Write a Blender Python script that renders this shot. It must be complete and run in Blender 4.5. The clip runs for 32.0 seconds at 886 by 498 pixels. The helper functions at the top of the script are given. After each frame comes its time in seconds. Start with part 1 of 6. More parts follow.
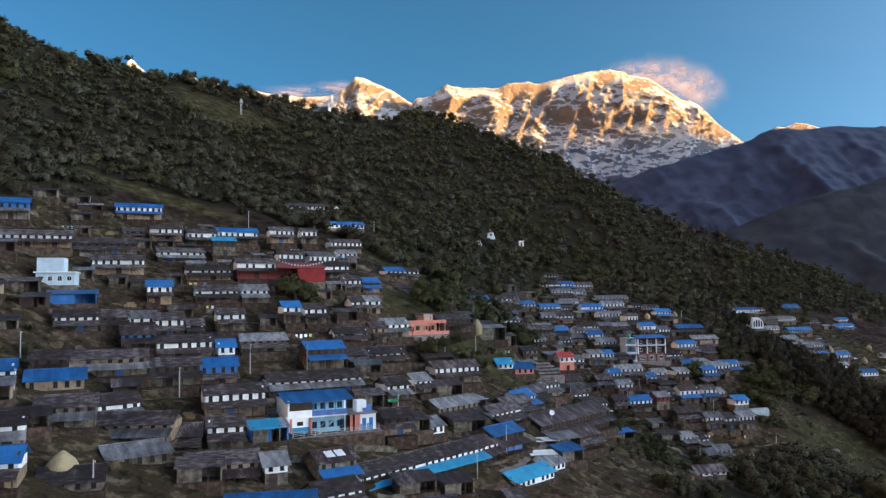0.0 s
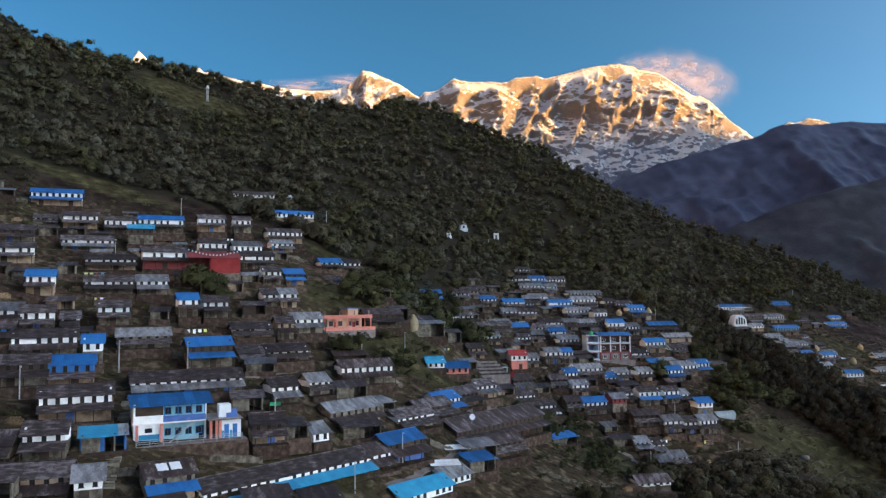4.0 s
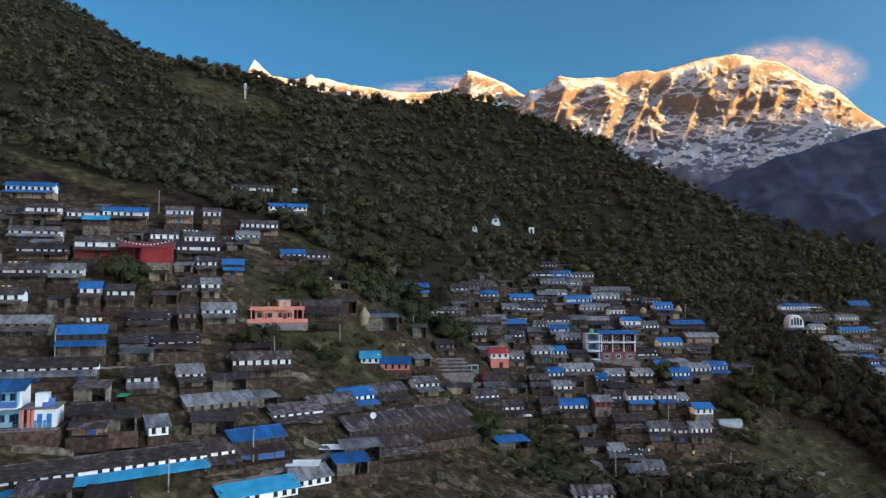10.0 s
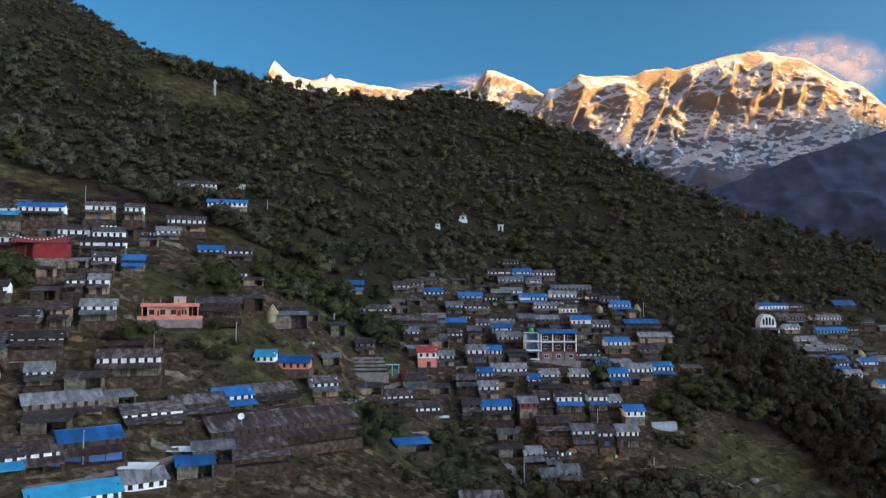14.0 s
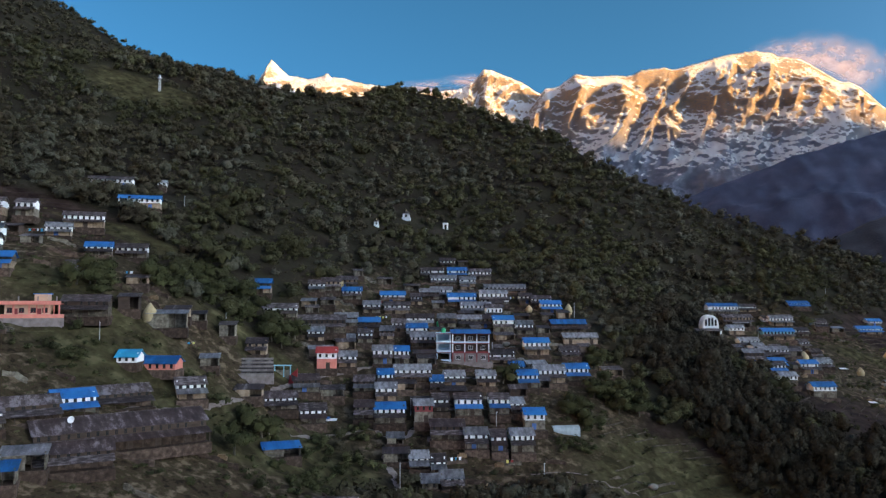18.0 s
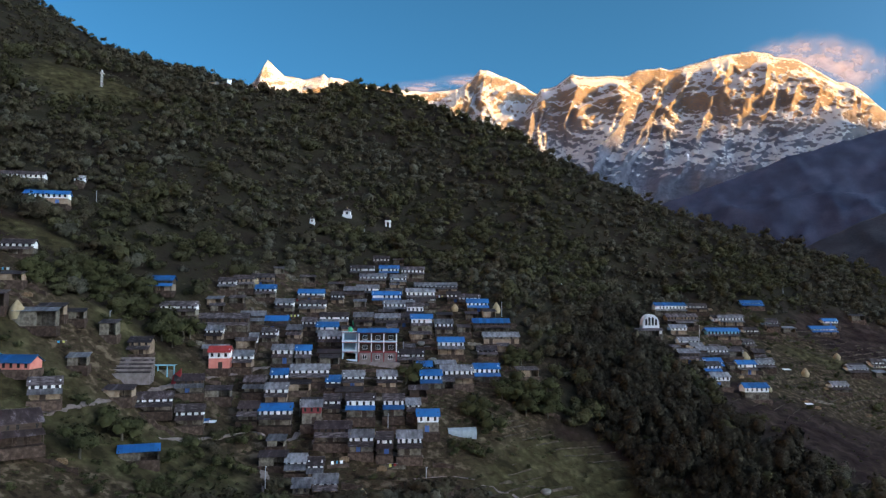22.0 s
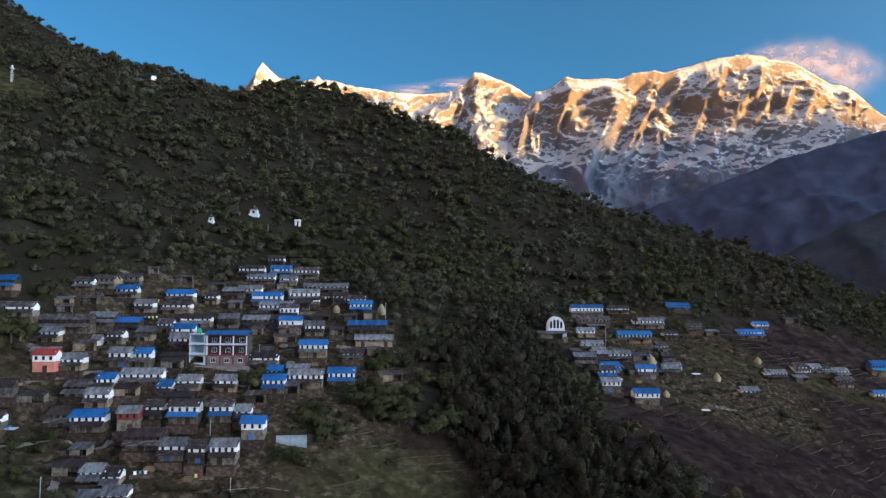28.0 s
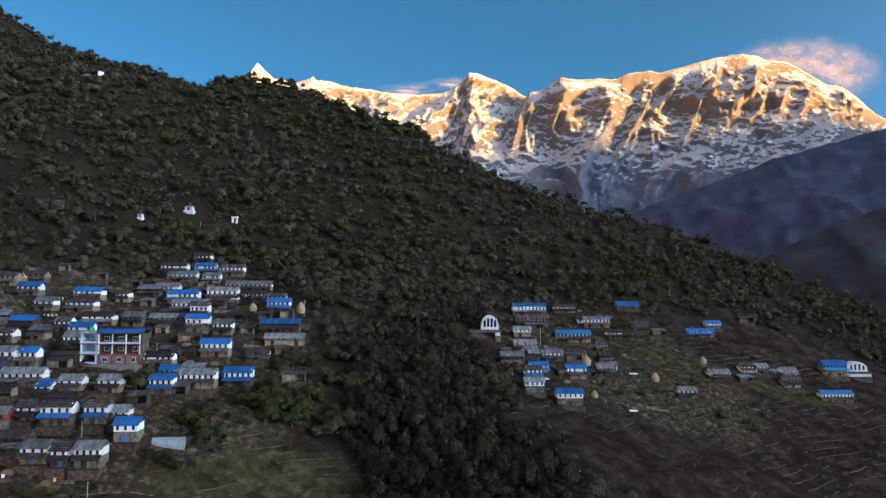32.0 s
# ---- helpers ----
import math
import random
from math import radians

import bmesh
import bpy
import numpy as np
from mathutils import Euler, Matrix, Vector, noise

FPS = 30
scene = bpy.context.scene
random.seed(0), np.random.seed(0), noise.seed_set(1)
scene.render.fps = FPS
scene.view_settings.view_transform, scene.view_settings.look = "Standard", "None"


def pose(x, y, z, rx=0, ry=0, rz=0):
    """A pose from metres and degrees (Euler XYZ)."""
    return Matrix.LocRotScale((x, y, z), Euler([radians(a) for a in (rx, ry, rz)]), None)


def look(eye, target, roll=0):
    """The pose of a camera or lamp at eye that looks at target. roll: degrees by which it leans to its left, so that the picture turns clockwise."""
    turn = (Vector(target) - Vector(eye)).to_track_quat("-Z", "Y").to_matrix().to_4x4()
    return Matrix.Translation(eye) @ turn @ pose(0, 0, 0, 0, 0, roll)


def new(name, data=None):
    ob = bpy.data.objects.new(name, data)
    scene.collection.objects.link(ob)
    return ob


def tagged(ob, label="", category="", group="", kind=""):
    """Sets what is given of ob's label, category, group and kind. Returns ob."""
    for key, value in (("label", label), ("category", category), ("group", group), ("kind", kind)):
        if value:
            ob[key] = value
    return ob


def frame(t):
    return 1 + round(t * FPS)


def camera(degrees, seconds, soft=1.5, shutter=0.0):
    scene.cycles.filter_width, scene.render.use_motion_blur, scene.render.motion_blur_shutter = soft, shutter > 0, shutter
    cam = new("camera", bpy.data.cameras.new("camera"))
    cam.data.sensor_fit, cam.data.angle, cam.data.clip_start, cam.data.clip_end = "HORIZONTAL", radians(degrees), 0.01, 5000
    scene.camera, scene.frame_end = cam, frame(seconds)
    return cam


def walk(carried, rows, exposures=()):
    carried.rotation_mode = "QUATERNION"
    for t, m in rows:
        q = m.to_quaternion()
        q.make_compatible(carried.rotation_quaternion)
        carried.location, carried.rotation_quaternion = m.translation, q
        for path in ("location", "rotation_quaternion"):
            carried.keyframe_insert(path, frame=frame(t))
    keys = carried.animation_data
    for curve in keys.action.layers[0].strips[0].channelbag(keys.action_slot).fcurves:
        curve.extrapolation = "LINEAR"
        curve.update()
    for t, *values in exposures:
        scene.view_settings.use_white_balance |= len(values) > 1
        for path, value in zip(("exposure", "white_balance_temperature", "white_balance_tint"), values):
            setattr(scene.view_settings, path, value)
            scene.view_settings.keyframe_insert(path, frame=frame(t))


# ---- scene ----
FOV = 60.00
cam = camera(FOV, 32.0, soft=1.35)


def flown(x, y, z, yaw, pitch, roll):
    a, b = radians(yaw), radians(pitch)
    ahead = Vector((-math.sin(a) * math.cos(b), math.cos(a) * math.cos(b), math.sin(b)))
    eye = Vector((x, y, z))
    return look(eye, eye + 100 * ahead, roll)


PATH = [
    (0, flown(-142.74, -35.80, 4.29, -11.151, 3.743, -0.822)),
    (1, flown(-137.47, -31.22, 4.31, -11.196, 3.671, -0.772)),
    (2, flown(-131.43, -28.07, 4.20, -11.141, 3.554, -0.652)),
    (3, flown(-124.68, -25.83, 3.89, -10.915, 3.457, -0.530)),
    (4, flown(-117.45, -23.99, 3.64, -10.363, 3.384, -0.420)),
    (5, flown(-109.98, -22.51, 3.28, -9.363, 3.362, -0.322)),
    (6, flown(-102.12, -21.40, 2.83, -8.033, 3.367, -0.253)),
    (7, flown(-94.23, -20.17, 2.38, -6.619, 3.383, -0.220)),
    (8, flown(-86.18, -18.95, 1.91, -5.077, 3.397, -0.126)),
    (9, flown(-78.16, -17.68, 1.60, -3.444, 3.408, -0.078)),
    (10, flown(-70.15, -16.32, 1.23, -1.893, 3.436, -0.066)),
    (11, flown(-62.27, -14.72, 0.99, -0.682, 3.439, -0.009)),
    (12, flown(-54.47, -12.93, 0.79, -0.189, 3.420, -0.002)),
    (13, flown(-46.76, -11.00, 0.58, -0.153, 3.423, 0.039)),
    (14, flown(-38.82, -9.50, 0.44, -0.105, 3.429, 0.033)),
    (15, flown(-31.01, -7.79, 0.41, -0.029, 3.415, 0.086)),
    (16, flown(-23.18, -6.03, 0.41, -0.038, 3.406, 0.132)),
    (17, flown(-15.35, -4.17, 0.32, -0.015, 3.408, 0.171)),
    (18, flown(-7.62, -1.99, 0.15, 0.011, 3.431, 0.205)),
    (19, flown(0.03, 0.02, -0.03, 0.020, 3.442, 0.243)),
    (20, flown(7.83, 2.21, -0.28, 0.056, 3.460, 0.273)),
    (21, flown(15.69, 4.17, -0.47, 0.079, 3.478, 0.281)),
    (22, flown(23.55, 6.08, -0.71, 0.113, 3.493, 0.253)),
    (23, flown(31.26, 7.89, -0.85, 0.137, 3.482, 0.258)),
    (24, flown(38.92, 10.01, -0.99, 0.169, 3.531, 0.277)),
    (25, flown(46.79, 12.01, -0.84, 0.202, 3.597, 0.290)),
    (26, flown(54.57, 14.03, -0.90, 0.216, 3.637, 0.327)),
    (27, flown(62.36, 16.00, -0.98, 0.234, 3.677, 0.350)),
    (28, flown(70.05, 17.93, -1.14, 0.243, 3.705, 0.362)),
    (29, flown(78.08, 19.67, -1.44, 0.317, 3.725, 0.323)),
    (30, flown(85.76, 21.90, -1.69, 0.341, 3.749, 0.319)),
    (31, flown(92.92, 23.71, -1.78, 0.262, 3.756, 0.326)),
    (32, flown(100.28, 26.05, -2.07, 0.256, 3.757, 0.336)),
]
walk(cam, PATH, [(0, 2.1, 7600, -8), (9, 2.1, 7600, -8), (20, 2.1, 7300, -8), (32, 2.1, 7200, -8)])

# ---- world and sun ----
SUN_EL, SUN_AZ = radians(7.0), radians(114.0)  # azimuth clockwise from +y
TO_SUN = Vector((math.sin(SUN_AZ) * math.cos(SUN_EL), math.cos(SUN_AZ) * math.cos(SUN_EL), math.sin(SUN_EL)))
world = bpy.data.worlds.new("morning_sky")
world.use_nodes = True
scene.world = world
wn, wl = world.node_tree.nodes, world.node_tree.links
sky = wn.new("ShaderNodeTexSky")
sky.sky_type, sky.sun_disc, sky.sun_elevation, sky.sun_rotation = "NISHITA", False, SUN_EL, SUN_AZ
sky.altitude, sky.air_density, sky.dust_density, sky.ozone_density = 600, 0.3, 6.0, 3.4
coords, toward, span, hue, tint = wn.new("ShaderNodeTexCoord"), wn.new("ShaderNodeVectorMath"), wn.new("ShaderNodeMapRange"), wn.new("ShaderNodeMix"), wn.new("ShaderNodeMix")
toward.operation = "DOT_PRODUCT"  # teal away from the dawn, paler and warmer towards it
toward.inputs[1].default_value = (math.sin(radians(138)), math.cos(radians(138)), 0.25)
span.inputs["From Min"].default_value, span.inputs["From Max"].default_value = -0.55, 0.8
span.interpolation_type = "SMOOTHSTEP"
wl.new(coords.outputs["Generated"], toward.inputs[0])
wl.new(toward.outputs["Value"], span.inputs[0])
hue.data_type, tint.data_type, tint.blend_type = "RGBA", "RGBA", "MULTIPLY"
hue.inputs["A"].default_value, hue.inputs["B"].default_value = (0.62, 1.0, 0.9, 1), (1.5, 1.4, 1.42, 1)
tint.inputs["Factor"].default_value = 1.0
wl.new(span.outputs[0], hue.inputs["Factor"])
wl.new(sky.outputs[0], tint.inputs["A"])
wl.new(hue.outputs["Result"], tint.inputs["B"])
wl.new(tint.outputs["Result"], wn["Background"].inputs[0])
wn["Background"].inputs[1].default_value = 0.12
sun = new("sun", bpy.data.lights.new("sun", "SUN"))
sun.data.energy, sun.data.angle, sun.data.color = 4.8, radians(0.5), (1.0, 0.49, 0.14)
sun.matrix_world = look(TO_SUN * 100, (0, 0, 0))

# ---- materials ----
def material(name, colours, scale=1.0, rough=0.85, metal=0.0, bump=0.15, detail=6.0, stretch=(1, 1, 1), coords="Object", random=0.0, fine=8.0, spec=0.3, island=0.0):
    """Two noises, coarse for stains and fine for grain, mix the colours; the grain gives the relief."""
    m = bpy.data.materials.new(name)
    m.use_nodes = True
    n, l = m.node_tree.nodes, m.node_tree.links
    b = n["Principled BSDF"]
    tc, mp = n.new("ShaderNodeTexCoord"), n.new("ShaderNodeMapping")
    mp.inputs["Scale"].default_value = stretch
    l.new(tc.outputs[coords], mp.inputs[0])
    coarse, grain, ramp = n.new("ShaderNodeTexNoise"), n.new("ShaderNodeTexNoise"), n.new("ShaderNodeValToRGB")
    coarse.inputs["Scale"].default_value, coarse.inputs["Detail"].default_value = scale, detail
    grain.inputs["Scale"].default_value, grain.inputs["Detail"].default_value = scale * fine, 4
    for t in (coarse, grain):
        l.new(mp.outputs[0], t.inputs["Vector"])
    mix = n.new("ShaderNodeMath")
    mix.operation = "MULTIPLY_ADD"
    l.new(grain.outputs[0], mix.inputs[0])
    mix.inputs[1].default_value = 0.45
    add = n.new("ShaderNodeMath")
    add.operation = "MULTIPLY_ADD"
    l.new(coarse.outputs[0], add.inputs[0])
    add.inputs[1].default_value, add.inputs[2].default_value = 1.25, -0.35
    l.new(add.outputs[0], mix.inputs[2])
    last = mix
    if random:
        info, r = n.new("ShaderNodeObjectInfo"), n.new("ShaderNodeMath")
        r.operation = "MULTIPLY_ADD"
        r.inputs[1].default_value = random
        l.new(info.outputs["Random"], r.inputs[0])
        l.new(mix.outputs[0], r.inputs[2])
        last = n.new("ShaderNodeMath")
        last.operation = "SUBTRACT"
        l.new(r.outputs[0], last.inputs[0])
        last.inputs[1].default_value = random / 2
    if island:
        geo, cube, r = n.new("ShaderNodeAttribute"), n.new("ShaderNodeMath"), n.new("ShaderNodeMath")
        geo.attribute_name = "sheet"
        cube.operation, r.operation = "POWER", "MULTIPLY_ADD"
        cube.inputs[1].default_value, r.inputs[1].default_value = 4.0, island
        l.new(geo.outputs["Fac"], cube.inputs[0])
        l.new(cube.outputs[0], r.inputs[0])
        l.new(last.outputs[0], r.inputs[2])
        last = n.new("ShaderNodeMath")
        last.operation = "SUBTRACT"
        l.new(r.outputs[0], last.inputs[0])
        last.inputs[1].default_value = island * 0.2
    l.new(last.outputs[0], ramp.inputs[0])
    e = ramp.color_ramp.elements
    while len(e) < len(colours):
        e.new(0.5)
    for k, c in enumerate(colours):
        e[k].position, e[k].color = 0.22 + 0.56 * k / max(1, len(colours) - 1), (*c, 1)
    l.new(ramp.outputs[0], b.inputs["Base Color"])
    b.inputs["Roughness"].default_value, b.inputs["Metallic"].default_value = rough, metal
    b.inputs["Specular IOR Level"].default_value = spec
    if bump:
        bp = n.new("ShaderNodeBump")
        bp.inputs["Strength"].default_value, bp.inputs["Distance"].default_value = bump, 0.3 / scale / fine
        l.new(grain.outputs[0], bp.inputs["Height"])
        l.new(bp.outputs[0], b.inputs["Normal"])
    return m


def leaf_material(name, colours, scale=0.15):
    """Foliage: tone by tree (a noise in space) and by single clump."""
    m = material(name, colours, scale, rough=0.75, bump=0, coords="Object", fine=5)
    n, l = m.node_tree.nodes, m.node_tree.links
    b = n["Principled BSDF"]
    geo, hsv = n.new("ShaderNodeNewGeometry"), n.new("ShaderNodeHueSaturation")
    ramp = next(x for x in n if x.type == "VALTORGB")
    v = n.new("ShaderNodeMapRange")
    v.inputs["To Min"].default_value, v.inputs["To Max"].default_value = 0.9, 1.1
    l.new(geo.outputs["Random Per Island"], v.inputs[0])
    l.new(v.outputs[0], hsv.inputs["Value"])
    l.new(ramp.outputs[0], hsv.inputs["Color"])
    l.new(hsv.outputs[0], b.inputs["Base Color"])
    b.inputs["Specular IOR Level"].default_value = 0.04
    tc, clump, bp = n.new("ShaderNodeTexCoord"), n.new("ShaderNodeTexNoise"), n.new("ShaderNodeBump")
    clump.inputs["Scale"].default_value, clump.inputs["Detail"].default_value, clump.inputs["Roughness"].default_value = 1.3, 4, 0.65
    l.new(tc.outputs["Object"], clump.inputs["Vector"])
    bp.inputs["Strength"].default_value, bp.inputs["Distance"].default_value = 1.0, 0.9
    l.new(clump.outputs[0], bp.inputs["Height"])
    l.new(bp.outputs[0], b.inputs["Normal"])
    return m


M = {}
M["earth"] = material("hillside_earth", [(0.01599, 0.01156, 0.009245), (0.02533, 0.01927, 0.01423), (0.02799, 0.02452, 0.01494), (0.04265, 0.03363, 0.02561)], 0.05, fine=16, bump=0.6, spec=0.02)


def worked_earth(m):
    """Fields have dark red-brown soil with thin pale banks in places; yards are trodden brown earth with weeds."""
    n, l = m.node_tree.nodes, m.node_tree.links
    b = n["Principled BSDF"]
    base = b.inputs["Base Color"].links[0].from_socket
    tc, geo, sep = n.new("ShaderNodeTexCoord"), n.new("ShaderNodeNewGeometry"), n.new("ShaderNodeSeparateXYZ")
    l.new(geo.outputs["True Normal"], sep.inputs[0])

    def noise(scale, detail, stretch=(1, 1, 1)):
        t, mp = n.new("ShaderNodeTexNoise"), n.new("ShaderNodeMapping")
        mp.inputs["Scale"].default_value = stretch
        l.new(tc.outputs["Object"], mp.inputs[0])
        l.new(mp.outputs[0], t.inputs["Vector"])
        t.inputs["Scale"].default_value, t.inputs["Detail"].default_value, t.inputs["Roughness"].default_value = scale, detail, 0.6
        return t.outputs[0]

    def ramp(value, stops):
        r = n.new("ShaderNodeValToRGB")
        e = r.color_ramp.elements
        while len(e) < len(stops):
            e.new(0.5)
        for k, (p, c) in enumerate(stops):
            e[k].position, e[k].color = p, (*c, 1)
        l.new(value, r.inputs[0])
        return r.outputs[0]

    def blend(fac, a, c):
        x = n.new("ShaderNodeMix")
        x.data_type = "RGBA"
        l.new(fac, x.inputs["Factor"])
        l.new(a, x.inputs["A"])
        l.new(c, x.inputs["B"])
        return x.outputs["Result"]

    def times(a, c):
        x = n.new("ShaderNodeMath")
        x.operation = "MULTIPLY"
        l.new(a, x.inputs[0])
        l.new(c, x.inputs[1])
        return x.outputs[0]

    def attribute(name):
        a = n.new("ShaderNodeAttribute")
        a.attribute_name = name
        return a.outputs["Fac"]

    def span(value, lo, hi):
        r = n.new("ShaderNodeMapRange")
        l.new(value, r.inputs[0])
        r.inputs["From Min"].default_value, r.inputs["From Max"].default_value = lo, hi
        return r.outputs[0]

    steep = span(sep.outputs["Z"], 0.82, 0.66)
    soil = ramp(noise(0.13, 10), [(0.4, (0.01621, 0.009517, 0.009198)), (0.48, (0.02791, 0.01654, 0.0156)), (0.54, (0.03062, 0.02151, 0.016)), (0.62, (0.05222, 0.03475, 0.03039))])
    bank = ramp(noise(0.2, 8), [(0.45, (0.03233, 0.02518, 0.0152)), (0.56, (0.08312, 0.06473, 0.03839)), (0.66, (0.2032, 0.1618, 0.09998))])
    yard = ramp(noise(0.4, 10), [(0.38, (0.02161, 0.01518, 0.0104)), (0.45, (0.05043, 0.03388, 0.02184)), (0.51, (0.03842, 0.03154, 0.01664)), (0.57, (0.09009, 0.06194, 0.04159)), (0.65, (0.1427, 0.1081, 0.07198))])
    colour = blend(attribute("yard"), base, yard)
    colour = blend(attribute("field"), colour, soil)
    grass = ramp(noise(0.22, 10), [(0.38, (0.02487, 0.0202, 0.01116)), (0.47, (0.04521, 0.03684, 0.0186)), (0.54, (0.05425, 0.04872, 0.02325)), (0.66, (0.1074, 0.08912, 0.0465))])
    colour = blend(attribute("meadow"), colour, grass)
    colour = blend(times(times(steep, span(noise(0.06, 5), 0.48, 0.64)), attribute("worked")), colour, bank)
    l.new(colour, b.inputs["Base Color"])


worked_earth(M["earth"])
M["leaf"] = leaf_material("forest_leaves", [(0.03693, 0.02902, 0.0192), (0.05275, 0.04306, 0.02719), (0.07033, 0.06087, 0.03599), (0.09666, 0.08613, 0.05599)])
M["leaf_grey"] = leaf_material("pale_grey_leaves", [(0.05594, 0.05094, 0.03599), (0.08231, 0.07665, 0.05439), (0.1238, 0.1164, 0.08478)])
M["leaf_olive"] = leaf_material("olive_leaves", [(0.04396, 0.04025, 0.02079), (0.05978, 0.05617, 0.02719), (0.08352, 0.07771, 0.03679)])
M["leaf_green"] = leaf_material("broad_leaves", [(0.04044, 0.03932, 0.0184), (0.05627, 0.05617, 0.02399), (0.08791, 0.08426, 0.03839)])
M["leaf_dark"] = leaf_material("gully_leaves", [(0.02993, 0.02495, 0.01657), (0.04033, 0.03395, 0.02249), (0.0553, 0.04781, 0.03137)])
M["bark"] = material("bark", [(0.05, 0.04, 0.03), (0.12, 0.1, 0.08)], 2, stretch=(1, 1, 0.2))
M["white"] = material("limewash", [(0.72, 0.69, 0.66), (0.88, 0.86, 0.84), (0.92, 0.91, 0.89)], 0.8, random=0.2, bump=0.1)
M["ochre"] = material("ochre_limewash", [(0.1277, 0.08568, 0.057), (0.2682, 0.1891, 0.126), (0.3576, 0.2659, 0.192)], 0.9, random=0.2)
M["stone"] = material("rubble_stone", [(0.05347, 0.04367, 0.03394), (0.1337, 0.1126, 0.08785), (0.2353, 0.2057, 0.1636)], 1.2, fine=5, bump=0.8, random=0.3, spec=0.06)
M["slate"] = material("slate_roof", [(0.01845, 0.01289, 0.01241), (0.03413, 0.0241, 0.02304), (0.06458, 0.04905, 0.04873), (0.1845, 0.1538, 0.1552)], 0.7, fine=6, bump=0.6, random=0.3, rough=0.62, stretch=(1, 2.5, 1), spec=0.22, island=0.14)
M["tin"] = material("weathered_tin", [(0.04532, 0.04161, 0.044), (0.1088, 0.1023, 0.1074), (0.1813, 0.1734, 0.1804), (0.3263, 0.3207, 0.3344)], 0.8, metal=0.15, rough=0.5, bump=0.1, random=0.3, stretch=(1, 0.2, 1), spec=0.4, island=0.13)
M["rust"] = material("rusty_tin", [(0.02086, 0.01228, 0.01078), (0.03691, 0.0224, 0.02004), (0.06417, 0.04337, 0.04084), (0.2246, 0.188, 0.1926)], 0.7, metal=0.1, rough=0.58, bump=0.1, random=0.25, stretch=(1, 0.2, 1), spec=0.3, island=0.13)
M["blue"] = material("blue_tin", [(0.01, 0.065, 0.18), (0.014, 0.108, 0.31), (0.025, 0.15, 0.39)], 0.5, rough=0.5, bump=0.05, random=0.5, stretch=(1, 0.3, 1), spec=0.4, island=0.25)
M["sky_blue"] = material("light_blue_tin", [(0.02, 0.2, 0.36), (0.04, 0.32, 0.5)], 0.5, rough=0.45, bump=0.05, random=0.3, spec=0.45, island=0.2)
M["red_tin"] = material("red_tin", [(0.3, 0.03, 0.025), (0.45, 0.06, 0.05)], 0.6, rough=0.5, bump=0.05)
M["bright"] = material("fresh_white_paint", [(0.72, 0.74, 0.76), (0.82, 0.83, 0.84)], 0.8, bump=0.05)
M["wood"] = material("dark_timber", [(0.03086, 0.02039, 0.01581), (0.072, 0.04634, 0.03458)], 1.5, stretch=(0.3, 1, 1))
M["pane"] = material("dark_pane", [(0.012, 0.013, 0.015), (0.03, 0.032, 0.035)], 1.0, rough=0.25, bump=0, spec=0.25)
M["blue_paint"] = material("blue_paint", [(0.025, 0.11, 0.3), (0.04, 0.17, 0.42)], 0.8)
M["cyan_paint"] = material("pale_blue_paint", [(0.2, 0.42, 0.5), (0.3, 0.55, 0.64)], 0.8)
M["pink"] = material("salmon_paint", [(0.56, 0.17, 0.13), (0.68, 0.25, 0.19)], 0.8)
M["red"] = material("red_cloth", [(0.195, 0.01625, 0.0195), (0.273, 0.0325, 0.0325)], 0.5)
M["maroon"] = material("maroon_paint", [(0.16, 0.03, 0.035), (0.26, 0.05, 0.05)], 0.8)
M["straw"] = material("straw", [(0.27, 0.2, 0.11), (0.46, 0.36, 0.21)], 1.5, stretch=(1, 1, 0.25), bump=0.6)
M["concrete"] = material("concrete", [(0.1234, 0.09728, 0.08892), (0.2674, 0.2225, 0.2124)], 0.6, bump=0.2)
M["path"] = material("trodden_path", [(0.1114, 0.08272, 0.07256), (0.2527, 0.1999, 0.1815)], 0.5, bump=0.4)
M["metal"] = material("galvanised_pole", [(0.3, 0.3, 0.31), (0.45, 0.45, 0.46)], 2, metal=0.5, rough=0.5, bump=0)
M["drystone"] = material("dark_dry_stone", [(0.03076, 0.02026, 0.0159), (0.05914, 0.03944, 0.03068), (0.1242, 0.08526, 0.06589)], 1.0, fine=5, bump=0.8, random=0.3, spec=0.06)
M["blue_wash"] = material("blue_wash", [(0.05, 0.1, 0.28), (0.09, 0.17, 0.4)], 0.8)

# ---- the lie of the land ----
def lattice(seed, n=64):
    return np.random.RandomState(seed).rand(n, n)


LATTICES = [lattice(k) for k in range(12)]


def value_noise(x, y, seed=0):
    g = LATTICES[seed % 12]
    n = g.shape[0]
    i, j = np.floor(x).astype(int), np.floor(y).astype(int)
    u, v = x - i, y - j
    u, v = u * u * u * (u * (6 * u - 15) + 10), v * v * v * (v * (6 * v - 15) + 10)
    i0, j0, i1, j1 = i % n, j % n, (i + 1) % n, (j + 1) % n
    return (g[i0, j0] * (1 - u) + g[i1, j0] * u) * (1 - v) + (g[i0, j1] * (1 - u) + g[i1, j1] * u) * v


def fbm(x, y, size, octaves=4, seed=0):
    total, amp, norm = 0.0, 1.0, 0.0
    for k in range(octaves):
        total = total + amp * value_noise(x / size + 17.3 * k, y / size + 5.1 * k, seed + k)
        norm, amp, size = norm + amp, amp * 0.5, size * 0.5
    return total / norm


